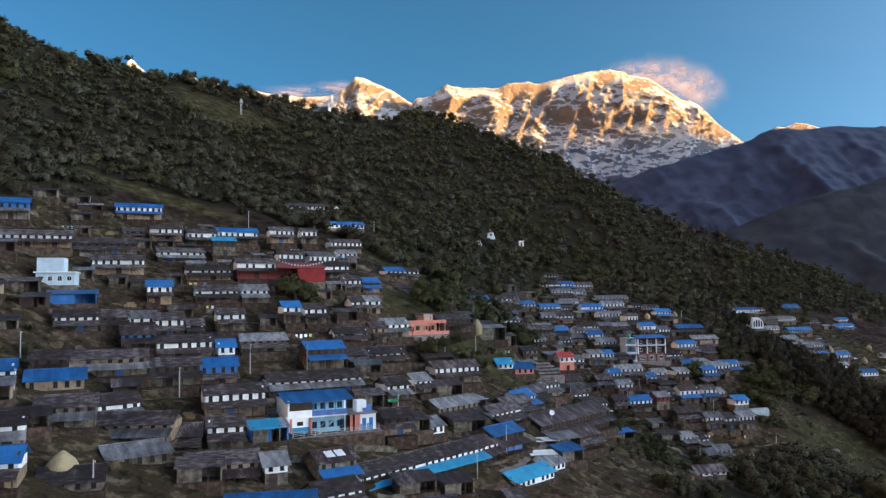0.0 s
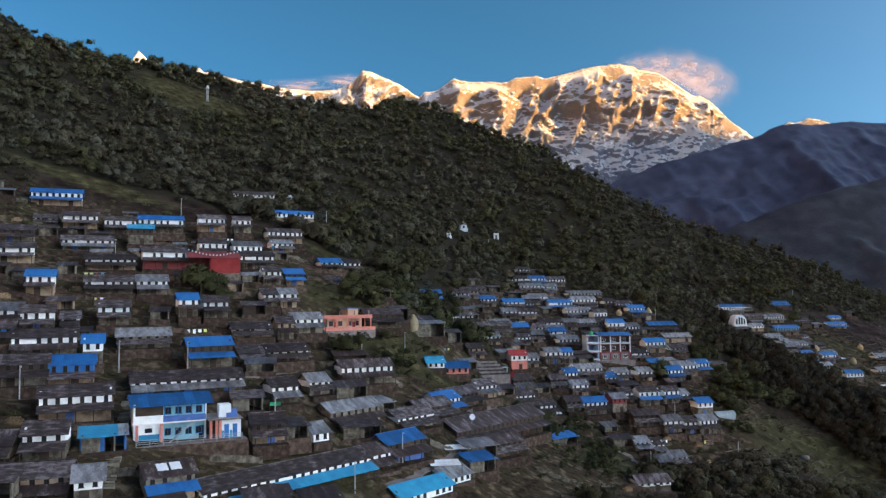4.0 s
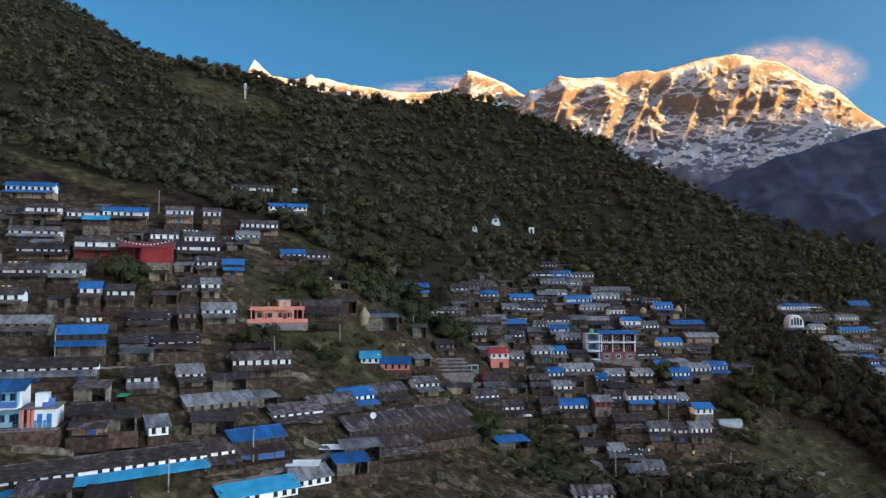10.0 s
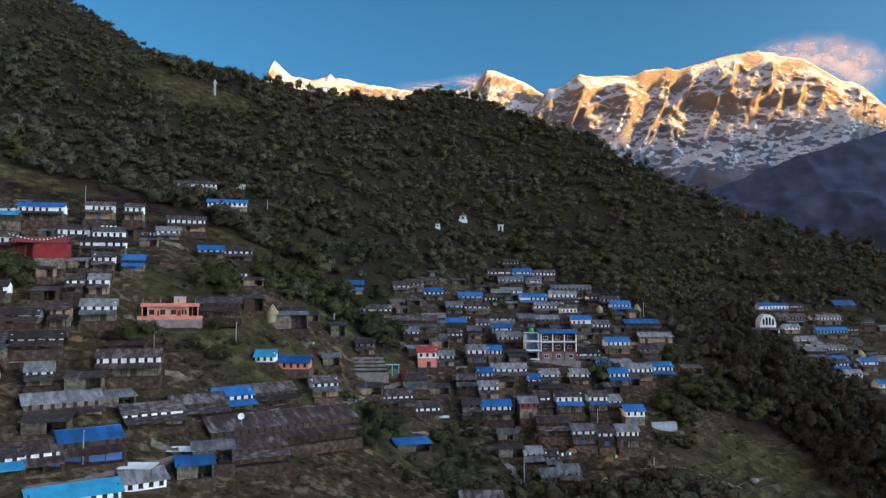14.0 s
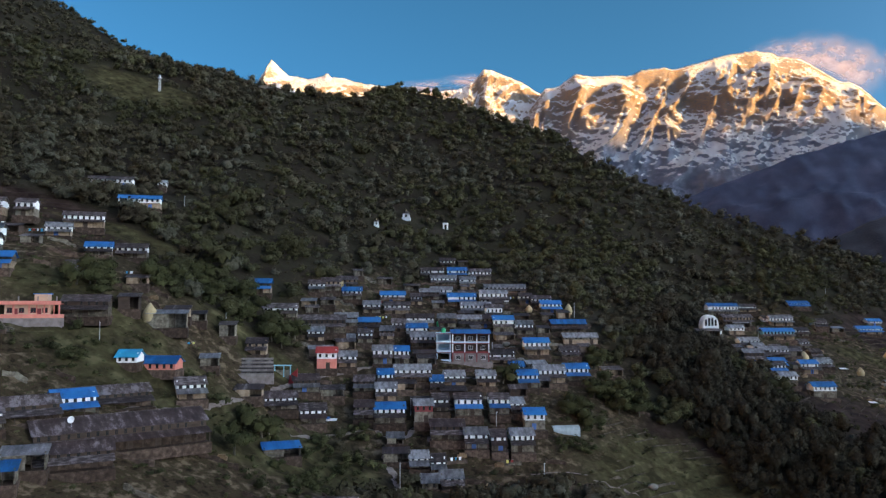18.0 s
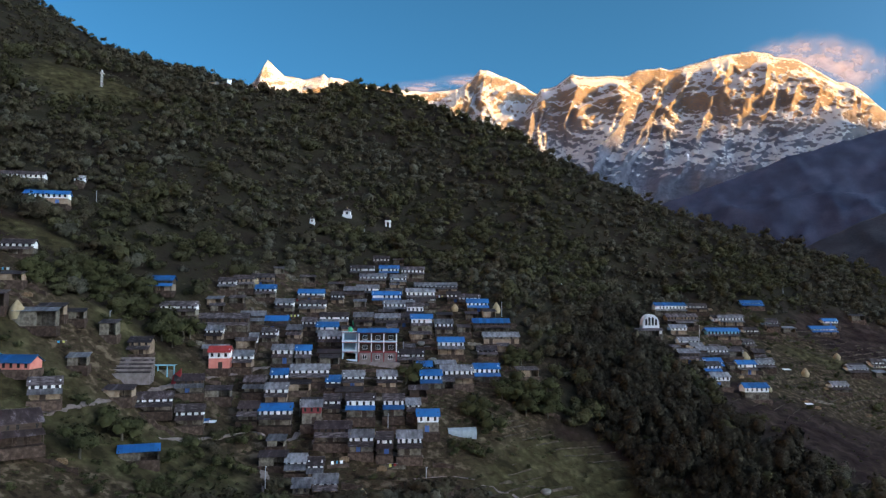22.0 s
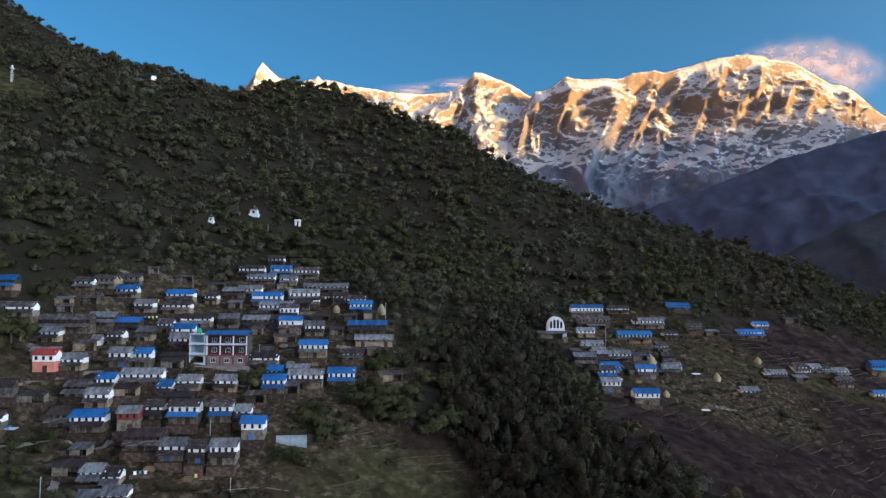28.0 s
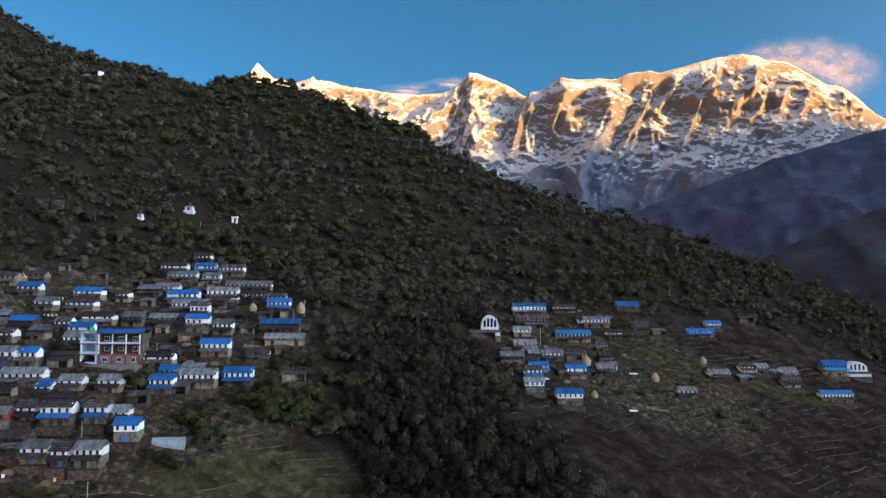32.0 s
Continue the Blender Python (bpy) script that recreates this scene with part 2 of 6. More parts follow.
def ridged(x, y, size, octaves=5, seed=0):
    total, amp, norm = 0.0, 1.0, 0.0
    for k in range(octaves):
        r = 1 - abs(2 * value_noise(x / size + 11.7 * k, y / size + 3.9 * k, seed + k) - 1)
        total = total + amp * r * r
        norm, amp, size = norm + amp, amp * 0.5, size * 0.5
    return total / norm


def smooth(a, b, x):
    t = np.clip((x - a) / (b - a), 0, 1)
    return t * t * (3 - 2 * t)


HOLLOWS = ((-29, 208, 34, -14.4), (44, 307, 34, 7.2), (138, 416, 36, -12.6), (144, 248, 39, 9.4), (-91, 211, 26, 8), (-110, 416, 46, 6.6),
           (94, 511, 46, 8.7), (-10, 325, 29, -7.7), (-104, 136, 23, 3.5), (-169, 124, 32, -4.4), (-188, 188, 39, -5.6), (58, 221, 29, -8.6),
           (-20, 410, 36, -6.7), (247, 338, 46, -4.4), (-124, 292, 36, 5.6), (-6, 255, 26, -1.7), (32, 234, 23, 6.5),
           (-160, 125, 24, 0.4), (-130, 122, 24, 2.6), (-140, 155, 24, 2.2), (-165, 165, 24, 1.8), (-138, 185, 24, 5.1),
           (-112, 172, 24, 2.4), (-118, 212, 24, 2.9), (-190, 180, 24, 2.5), (-130, 245, 24, 2.9), (-170, 235, 24, 1.6), (-105, 140, 24, -1.4), (-150, 95, 24, 1.2),
           (-12, 226, 18, 2.2), (2, 244, 18, 1.0), (-24, 240, 18, 2.9), (8, 212, 18, 0.4), (142, 392, 18, 7.0), (148, 348, 18, 2.9), (-41, 262, 18, -2.9), (245, 455, 18, -3.8), (40, 288, 18, -2.0), (165, 375, 18, 2.2), (20, 254, 18, 0.1), (-111.5, 179.5, 5, -3.4), (-104, 179, 4, -1.5))
CREST_X = (-420, -299, -263, -246, -217, -185, -150, -120, -100, -66, -43, -15, 12, 45, 85, 101, 122, 151, 184, 205, 260, 340, 520)
CREST_Y = (400, 410, 408, 430, 450, 474, 487, 498, 512, 538, 564, 576, 578, 574, 570, 556, 550, 552, 545, 549, 562, 575, 580)


def slope(x, y):
    """The hillside that carries the village, without its terraces."""
    u, v = np.clip(x, -430, 540) / 130, (np.clip(y, -80, 670) - 260) / 130
    z = (-19.89 + 42.11 * v + 6.06 * v**2 + 1.79 * v**3 - 37.12 * u - 2.24 * u * v - 1.08 * u * v**2
         + 3.2 * u**2 - 0.58 * u**2 * v - 0.61 * u**3)
    for a, b, r, h in HOLLOWS:
        z = z + h * np.exp(-((x - a) ** 2 + (y - b) ** 2) / (2 * r * r))
    return z


def bare(x, y):
    """Ground height without terraces: the village hillside up to its crest, and the ridges behind it."""
    x, y = np.asarray(x, float), np.asarray(y, float)
    yc = np.interp(x, CREST_X, CREST_Y)
    past = y - yc
    over = np.where(past > 0, 25 * (1 - np.exp(-np.maximum(past, 0) / 25)), past)
    front = slope(x, yc + np.minimum(over, 8)) - 0.55 * np.maximum(past - 4, 0)
    front = np.where(past < 0, slope(x, y), front) - 0.4 * np.maximum(x - 540, 0) - 0.5 * np.maximum(-80 - y, 0)
    second = np.interp(x, (-65, 130, 277, 339, 415, 471, 624, 910), (78, 146, 101, 86, 61, 29, -44, -169)) - 0.32 * abs(y - 910) - 0.1 * np.maximum(y - 910, 0)
    hump = np.interp(x, (-1170, -780, -655, -567, -486, -326, 0, 390), (676, 530, 467, 430, 374, 335, 195, -78)) - 0.33 * abs(y - 1170)
    return np.maximum(np.maximum(np.maximum(front, second), hump), -330.0)


def village(x, y):
    """1 where houses and yards lie on terraces."""
    x, y = x / 1.3, y / 1.3
    a = smooth(1.15, 0.85, np.hypot((x + 118) / 75, (y - 118) / 72))
    b = smooth(1.15, 0.85, np.hypot((x - 0) / 45, (y - 205) / 58))
    c = smooth(1.15, 0.85, np.hypot((x - 138) / 46, (y - 290) / 47))
    d = smooth(1.15, 0.85, np.hypot((x + 60) / 36, (y - 135) / 36))
    return np.maximum(np.maximum(a, b), np.maximum(c, d))


def fields(x, y):
    """1 on the terraced fields below and beside the houses."""
    x, y = x / 1.3, y / 1.3
    a = smooth(1.2, 0.85, np.hypot((x - 48) / 26, (y - 168) / 22))
    b = smooth(1.2, 0.85, np.hypot((x - 170) / 75, (y - 225) / 62))
    c = smooth(1.2, 0.9, np.hypot((x - 235) / 70, (y - 320) / 50))
    d = smooth(1.2, 0.85, np.hypot((x + 118) / 40, (y - 190) / 16))
    return np.maximum(np.maximum(a, b), np.maximum(c, d))


def gully(x, y):
    """1 in the dark wooded ravine between the two villages."""
    mid = np.interp(y, (100, 190, 230, 257, 281, 301, 358, 410), (118, 112, 110, 100, 90, 88, 106, 116))
    wide = np.interp(y, (100, 230, 260, 300, 360, 420), (30, 27, 24, 19, 13, 5))
    return smooth(1.25, 0.8, abs(x - mid) / wide) * smooth(70, 120, y) * smooth(420, 370, y)


THICKETS = ((-120, 109, 10, 5), (-54, 141, 6, 5), (-44, 170, 9, 9), (-36, 193, 9, 7), (-92, 184, 9, 6), (-96, 171, 8, 5), (-69, 187, 8, 6),
            (46, 258, 8, 7), (57, 266, 6, 6), (36, 238, 6, 9), (-38, 181, 13, 8), (-29, 212, 6, 4), (-76, 240, 20, 10), (-24, 196, 5, 7), (30, 222, 5, 6))


def thicket(x, y):
    d = np.full(np.shape(x), 9.0)
    for a, b, rx, ry in THICKETS:
        d = np.minimum(d, np.hypot((x - a) / rx, (y - b) / ry))
    return smooth(1.15, 0.8, d)


MEADOWS = ((62, 218, 30, 24), (-178, 430, 36, 20), (-116, 254, 22, 7), (-189, 260, 30, 6), (-3, 352, 10, 7), (215, 398, 22, 9), (262, 400, 30, 10), (178, 402, 8, 10), (106, 372, 8, 12), (-75, 182, 34, 17), (-42, 186, 20, 17), (-98, 194, 26, 9), (-117, 109, 12, 6), (-60, 225, 18, 8))


def meadow(x, y):
    """1 on open grassy strips."""
    d = np.full(np.shape(x), 9.0)
    for a, b, rx, ry in MEADOWS:
        d = np.minimum(d, np.hypot((x - a) / rx, (y - b) / ry))
    return smooth(1.2, 0.75, d + 0.5 * (fbm(x, y, 14, 3, 2) - 0.5))


def ground(x, y):
    x, y = np.asarray(x, float), np.asarray(y, float)
    z = bare(x, y)
    f, v = fields(x, y), village(x, y)
    wob = 7.0 * fbm(x, y, 120, 3, 3) + 2.6 * fbm(x, y, 26, 3, 4)
    rise = 1.9
    q = (z + wob) / rise
    k = np.floor(q)
    step = rise * (k + smooth(0.85, 1.0, q - k) + 0.06 * (q - k)) - wob
    amount = np.clip(np.maximum(0.75 * f, 0.8 * v), 0, 1) * (0.35 + 0.65 * smooth(0.38, 0.55, fbm(x, y, 40, 2, 6)))
    z = z * (1 - amount) + (step - 0.1) * amount
    far = smooth(500, 900, y) + smooth(430, 780, x)
    z = z + (1 - amount) * (2.2 * (fbm(x, y, 16, 4, 1) - 0.5) + 6 * far * (fbm(x, y, 60, 4, 5) - 0.5))
    return z


def height(x, y):
    return float(ground(np.array([x]), np.array([y]))[0])


def sheet(name, xs, ys, zfun, mat, smooth_faces=True):
    X, Y = np.meshgrid(xs, ys)
    Z = zfun(X, Y)
    v = np.stack([X.ravel(), Y.ravel(), Z.ravel()], 1)
    w, h = len(xs), len(ys)
    i = (np.arange(h - 1)[:, None] * w + np.arange(w - 1)).ravel()
    return mesh_from(name, v, np.stack([i, i + 1, i + 1 + w, i + w], 1), mat, smooth_faces)


def mesh_from(name, verts, quads, mat, smooth_faces=False, normals=None):
    me = bpy.data.meshes.new(name)
    n, k = len(quads), quads.shape[1]
    me.vertices.add(len(verts))
    me.vertices.foreach_set("co", np.asarray(verts, np.float32).ravel())
    me.loops.add(n * k)
    me.loops.foreach_set("vertex_index", np.asarray(quads, np.int32).ravel())
    me.polygons.add(n)
    me.polygons.foreach_set("loop_start", np.arange(n, dtype=np.int32) * k)
    me.polygons.foreach_set("use_smooth", np.full(n, smooth_faces))
    me.update(calc_edges=True)
    me.materials.append(mat)
    if normals is not None:
        me.normals_split_custom_set_from_vertices(normals)
    return me


def spread(a, b, fine0, fine1, step, grow=1.12):
    """Grid lines: even between fine0 and fine1, wider and wider out to a and b."""
    mid = list(np.arange(fine0, fine1, step))
    right, s = [fine1], step
    while right[-1] < b:
        s *= grow
        right.append(right[-1] + s)
    left, s = [], step
    q = fine0
    while q > a:
        s *= grow
        q -= s
        left.append(q)
    return np.array(left[::-1] + mid + right)


ground_mesh = sheet("ground", spread(-3500, 4500, -290, 390, 1.6), spread(-3000, 3300, 70, 600, 1.3), ground, M["earth"])
gx = np.empty(len(ground_mesh.vertices) * 3, np.float32)
ground_mesh.vertices.foreach_get("co", gx)
gx = gx.reshape(-1, 3).astype(float)
gf, gv = fields(gx[:, 0], gx[:, 1]), village(gx[:, 0], gx[:, 1])
for layer, mask in (("field", gf * (1 - gv)), ("yard", gv), ("worked", np.maximum(0.4 * gf, 0.55 * gv)), ("meadow", meadow(gx[:, 0], gx[:, 1]))):
    ground_mesh.attributes.new(layer, "FLOAT", "POINT").data.foreach_set("value", mask.astype(np.float32))
tagged(new("ground", ground_mesh), "dark grassy terraced mountainside with bare earth", "hillside", kind="structure")


# ---- far hills and the snow mountains ----
def far_hill(name, label, xs, hs, y0, depth, fall, xr, rough, mat, seed):
    def z(x, y):
        top = np.interp(x, xs, hs)
        d = (y - y0) / depth
        return top - fall * np.abs(d) ** 1.1 * np.where(d < 0, 1, 1.3) + rough * (ridged(x, y, 420, 5, seed) - 0.55) * smooth(0.0, 0.35, np.abs(d)) + 0.22 * rough * (ridged(x, y, 110, 4, seed + 2) - 0.5) * smooth(0.0, 0.2, np.abs(d)) + 0.12 * rough * (fbm(x, y, 36, 3, seed) - 0.5)
    me = sheet(name, np.linspace(*xr, 260), np.linspace(y0 - depth, y0 + depth * 0.5, 110), z, mat)
    return tagged(new(name, me), label, "hill", kind="structure")


# far slopes: the blue of the air's haze is mixed into these base colours
M["far_forest_hazed"] = material("far_forest_hazed", [(0.014, 0.018, 0.025), (0.026, 0.03, 0.04), (0.045, 0.048, 0.06)], 0.016, fine=12, bump=0.6)
M["far_slope_hazed"] = material("far_slope_hazed", [(0.022, 0.03, 0.0572), (0.034, 0.044, 0.0806), (0.056, 0.064, 0.1066)], 0.014, fine=16, bump=0.9)
far_hill("backdrop_spur", "dark forested spur beyond the valley", (500, 700, 947, 1034, 1140, 1249, 1359, 1472, 1564, 2000, 2600), (-60, 20, 142, 178, 221, 262, 293, 317, 345, 420, 500), 1900, 900, 560, (300, 2800), 70, M["far_forest_hazed"], 2)
far_hill("backdrop_mountain", "mountain shoulder in shade, haze put into its bluish colour", (300, 700, 1107, 1210, 1367, 1636, 1829, 1957, 2034, 2113, 2258, 2434, 2548, 3400), (150, 300, 447, 485, 554, 629, 684, 741, 751, 743, 765, 765, 771, 800), 3000, 1000, 760, (200, 3800), 120, M["far_slope_hazed"], 4)


def snow_material():
    m = bpy.data.materials.new("snow_and_rock")
    m.use_nodes = True
    n, l = m.node_tree.nodes, m.node_tree.links
    b = n["Principled BSDF"]
    geo, tc = n.new("ShaderNodeNewGeometry"), n.new("ShaderNodeTexCoord")
    sep, sepo = n.new("ShaderNodeSeparateXYZ"), n.new("ShaderNodeSeparateXYZ")
    l.new(geo.outputs["Normal"], sep.inputs[0])
    l.new(tc.outputs["Object"], sepo.inputs[0])
    noise1, noise2 = n.new("ShaderNodeTexNoise"), n.new("ShaderNodeTexNoise")
    mp = n.new("ShaderNodeMapping")
    mp.inputs["Scale"].default_value = (0.55, 0.8, 1.9)
    mp.inputs["Rotation"].default_value = (0, 0.65, 0)
    l.new(tc.outputs["Object"], mp.inputs[0])
    for t, s in ((noise1, 0.085), (noise2, 0.014)):
        l.new(mp.outputs[0], t.inputs["Vector"])
        t.inputs["Scale"].default_value, t.inputs["Detail"].default_value = s, 12
        t.inputs["Roughness"].default_value = 0.76

    def math_node(op, a, bb, c=None):
        q = n.new("ShaderNodeMath")
        q.operation = op
        for k, s in enumerate((a, bb, c)):
            if s is None:
                continue
            if isinstance(s, (int, float)):
                q.inputs[k].default_value = s
            else:
                l.new(s, q.inputs[k])
        return q.outputs[0]

    s = math_node("MULTIPLY_ADD", noise1.outputs[0], 1.2, math_node("MULTIPLY", sep.outputs["Z"], 1.3))
    s = math_node("MULTIPLY_ADD", noise2.outputs[0], 0.55, s)
    alt = math_node("MULTIPLY_ADD", sepo.outputs["Z"], 0.00045, -0.2)
    s = math_node("ADD", s, math_node("MINIMUM", alt, 0.08))
    cap = n.new("ShaderNodeMapRange")
    cap.inputs["From Min"].default_value, cap.inputs["From Max"].default_value, cap.inputs["To Max"].default_value = 1230, 1370, 0.22
    l.new(sepo.outputs["Z"], cap.inputs[0])
    s = math_node("ADD", s, cap.outputs[0])
    low = n.new("ShaderNodeMapRange")
    low.inputs["From Min"].default_value, low.inputs["From Max"].default_value = 690, 540
    l.new(math_node("MULTIPLY_ADD", noise2.outputs[0], 260, math_node("ADD", sepo.outputs["Z"], -130)), low.inputs[0])
    s = math_node("MULTIPLY_ADD", low.outputs[0], -0.7, s)
    r = n.new("ShaderNodeMapRange")
    r.inputs["From Min"].default_value, r.inputs["From Max"].default_value = 1.64, 1.69
    l.new(s, r.inputs[0])
    rock, mix = n.new("ShaderNodeValToRGB"), n.new("ShaderNodeMix")
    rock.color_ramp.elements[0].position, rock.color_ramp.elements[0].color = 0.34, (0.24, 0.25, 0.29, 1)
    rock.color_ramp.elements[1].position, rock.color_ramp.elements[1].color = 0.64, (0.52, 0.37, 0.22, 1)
    l.new(noise1.outputs[0], rock.inputs[0])
    mix.data_type = "RGBA"
    l.new(r.outputs[0], mix.inputs["Factor"])
    # lower rock blends to blue-grey: distance haze put into its colour
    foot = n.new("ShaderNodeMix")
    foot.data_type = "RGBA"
    haze = n.new("ShaderNodeMapRange")
    haze.inputs["From Min"].default_value, haze.inputs["From Max"].default_value = 1060, 760
    l.new(math_node("MULTIPLY_ADD", noise2.outputs[0], 300, math_node("ADD", sepo.outputs["Z"], -150)), haze.inputs[0])
    l.new(haze.outputs[0], foot.inputs["Factor"])
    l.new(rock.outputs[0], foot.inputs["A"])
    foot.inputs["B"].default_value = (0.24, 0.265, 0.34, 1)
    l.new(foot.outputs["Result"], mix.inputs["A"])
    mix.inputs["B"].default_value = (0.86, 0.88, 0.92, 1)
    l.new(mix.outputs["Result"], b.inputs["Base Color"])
    b.inputs["Roughness"].default_value, b.inputs["Specular IOR Level"].default_value = 0.7, 0.2
    bp = n.new("ShaderNodeBump")
    bp.inputs["Strength"].default_value, bp.inputs["Distance"].default_value = 1.0, 42
    l.new(noise1.outputs[0], bp.inputs["Height"])
    l.new(bp.outputs[0], b.inputs["Normal"])
    return m


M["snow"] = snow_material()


def peak(name, label, xs, hs, y0, front, back, foot, xr, rough, seed, power=0.84, nx=640, ny=200):
    """A snow mountain: a skyline along y0 and below it a face of buttresses, gullies and slanting ledges."""
    X, D = np.meshgrid(np.linspace(*xr, nx), np.concatenate([[1.6, 1.0, 0.5, 0.2], np.linspace(0, 1, ny)]))
    D[:4] *= -1
    top = np.interp(X, xs, hs) + 9 * (ridged(X, 0 * X + seed, 60, 3, seed) - 0.5)
    Z = foot + (top - foot) * (1 - np.abs(D) ** power)
    drop = top - Z
    warp = 170 * (fbm(X, Z, 320, 4, seed + 2) - 0.5)
    wide = ridged(X + 0.55 * drop + warp, 0.55 * Z + 0.6 * warp, 430, 3, seed)
    cross = ridged(X - 0.7 * drop + warp, 0.6 * Z - warp, 300, 3, seed + 3)
    mid = ridged(X + 0.8 * drop + 0.8 * warp, 0.5 * Z + 0.35 * X, 110, 4, seed + 5)
    crags = ridged(X - 0.5 * Z + 0.5 * warp, Z + 0.4 * X, 58, 4, seed + 6)
    ledges = fbm(0.5 * X + warp, 1.3 * Z + 0.45 * X, 75, 4, seed + 7)
    fine = fbm(X + 0.5 * Z, 1.2 * Z - 0.3 * X, 22, 3, seed + 8)
    out = rough * (1.2 * (wide - 0.45) + 0.22 * (cross - 0.5) + 0.3 * (mid - 0.5) + 0.15 * (crags - 0.5) + 0.06 * (ledges - 0.5) + 0.1 * (fine - 0.5))
    face = np.where(D < 0, 0, smooth(0.0, 0.1, D) * (1 - 0.75 * smooth(0.9, 1.0, D)))
    Y = y0 - np.where(D < 0, back, front) * D - out * face
    Z = Z + 0.25 * out * face
    k, i = nx, (np.arange(ny + 3)[:, None] * nx + np.arange(nx - 1)).ravel()
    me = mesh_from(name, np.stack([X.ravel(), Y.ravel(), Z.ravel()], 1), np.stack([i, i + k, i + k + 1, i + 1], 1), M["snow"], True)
    return tagged(new(name, me), label, "mountain", kind="structure")


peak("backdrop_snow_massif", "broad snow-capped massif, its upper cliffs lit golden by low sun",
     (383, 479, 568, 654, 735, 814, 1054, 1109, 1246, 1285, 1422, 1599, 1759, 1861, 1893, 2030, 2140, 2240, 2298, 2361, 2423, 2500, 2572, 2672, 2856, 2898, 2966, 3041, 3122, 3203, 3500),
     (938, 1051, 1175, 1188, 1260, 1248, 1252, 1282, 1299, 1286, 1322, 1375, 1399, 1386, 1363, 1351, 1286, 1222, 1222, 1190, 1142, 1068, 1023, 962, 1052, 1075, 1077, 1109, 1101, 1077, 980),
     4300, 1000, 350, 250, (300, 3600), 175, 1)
peak("backdrop_snow_peak", "sharp snow peak with a sunlit white flank",
     (-700, -545, -410, -275, -73, 95, 179, 229, 296, 364, 448, 549, 666, 833, 1100),
     (1275, 1264, 1251, 1228, 1212, 1233, 1285, 1350, 1337, 1310, 1276, 1215, 1141, 1005, 790),
     4520, 950, 250, 420, (-800, 1100), 150, 4, 1.0, nx=380, ny=110)
peak("backdrop_snow_pyramid", "small sunlit snow pyramid behind the wooded ridge",
     (-1880, -1520, -1172, -1128, -1087, -1033, -979, -855, -768, -736, -708, -644, -574, -397),
     (990, 1181, 1325, 1397, 1469, 1415, 1369, 1344, 1363, 1384, 1356, 1353, 1328, 1293),
     4720, 800, 200, 520, (-1880, -450), 70, 7, 1.0, nx=260, ny=70)


def eastern_range():
    """The high range on the sunward side that keeps the valley in shade."""
    along, across = Vector((math.cos(SUN_AZ), -math.sin(SUN_AZ), 0)), Vector((math.sin(SUN_AZ), math.cos(SUN_AZ), 0))
    s, t = np.linspace(-5000, 8000, 240), np.linspace(-2300, 2300, 40)
    S, T = np.meshgrid(s, t)
    far = 16000.0
    top = 890 + (far + 900) * math.tan(SUN_EL) + 160 * (ridged(S, 0 * S, 700, 4, 6) - 0.5)
    Z = top - 1.35 * np.abs(T) * (0.8 + 0.4 * fbm(S, T, 260, 4, 3))
    X = far * across.x - along.x * S + across.x * T
    Y = far * across.y - along.y * S + across.y * T
    i = (np.arange(39)[:, None] * 240 + np.arange(239)).ravel()
    me = mesh_from("backdrop_eastern_range", np.stack([X.ravel(), Y.ravel(), Z.ravel()], 1), np.stack([i, i + 1, i + 241, i + 240], 1), M["far_slope_hazed"], True)
    tagged(new("backdrop_eastern_range", me), "high dark range that keeps the valley in shade", "mountain range", kind="structure")


eastern_range()


def bounce_range():
    """An added, unseen range behind the viewer whose sunlit slopes throw warm light back."""
    a, r = np.linspace(radians(205), radians(318), 220), np.linspace(3000, 6800, 50)
    A, R = np.meshgrid(a, r)
    X, Y = R * np.sin(A), R * np.cos(A)
    d = (R - 3000) / 3800
    Z = 100 + (3600 + 400 * np.sin(3 * A)) * smooth(0, 1, d) + 220 * smooth(0, 0.4, d) * (ridged(X, Y, 1500, 4, 9) - 0.5)
    i = (np.arange(49)[:, None] * 220 + np.arange(219)).ravel()
    me = mesh_from("backdrop_bounce_range", np.stack([X.ravel(), Y.ravel(), Z.ravel()], 1), np.stack([i, i + 1, i + 221, i + 220], 1), M["bounce_slopes"], True)
    tagged(new("backdrop_bounce_range", me), "unseen sunlit range added to throw warm light on the village", "mountain range", kind="structure")


# pale warm colour chosen so the added range reflects more light
M["bounce_slopes"] = material("pale_bounce_slopes", [(0.46, 0.36, 0.25), (0.62, 0.52, 0.4), (0.8, 0.76, 0.7)], 0.0012, fine=14, bump=0.5)
bounce_range()


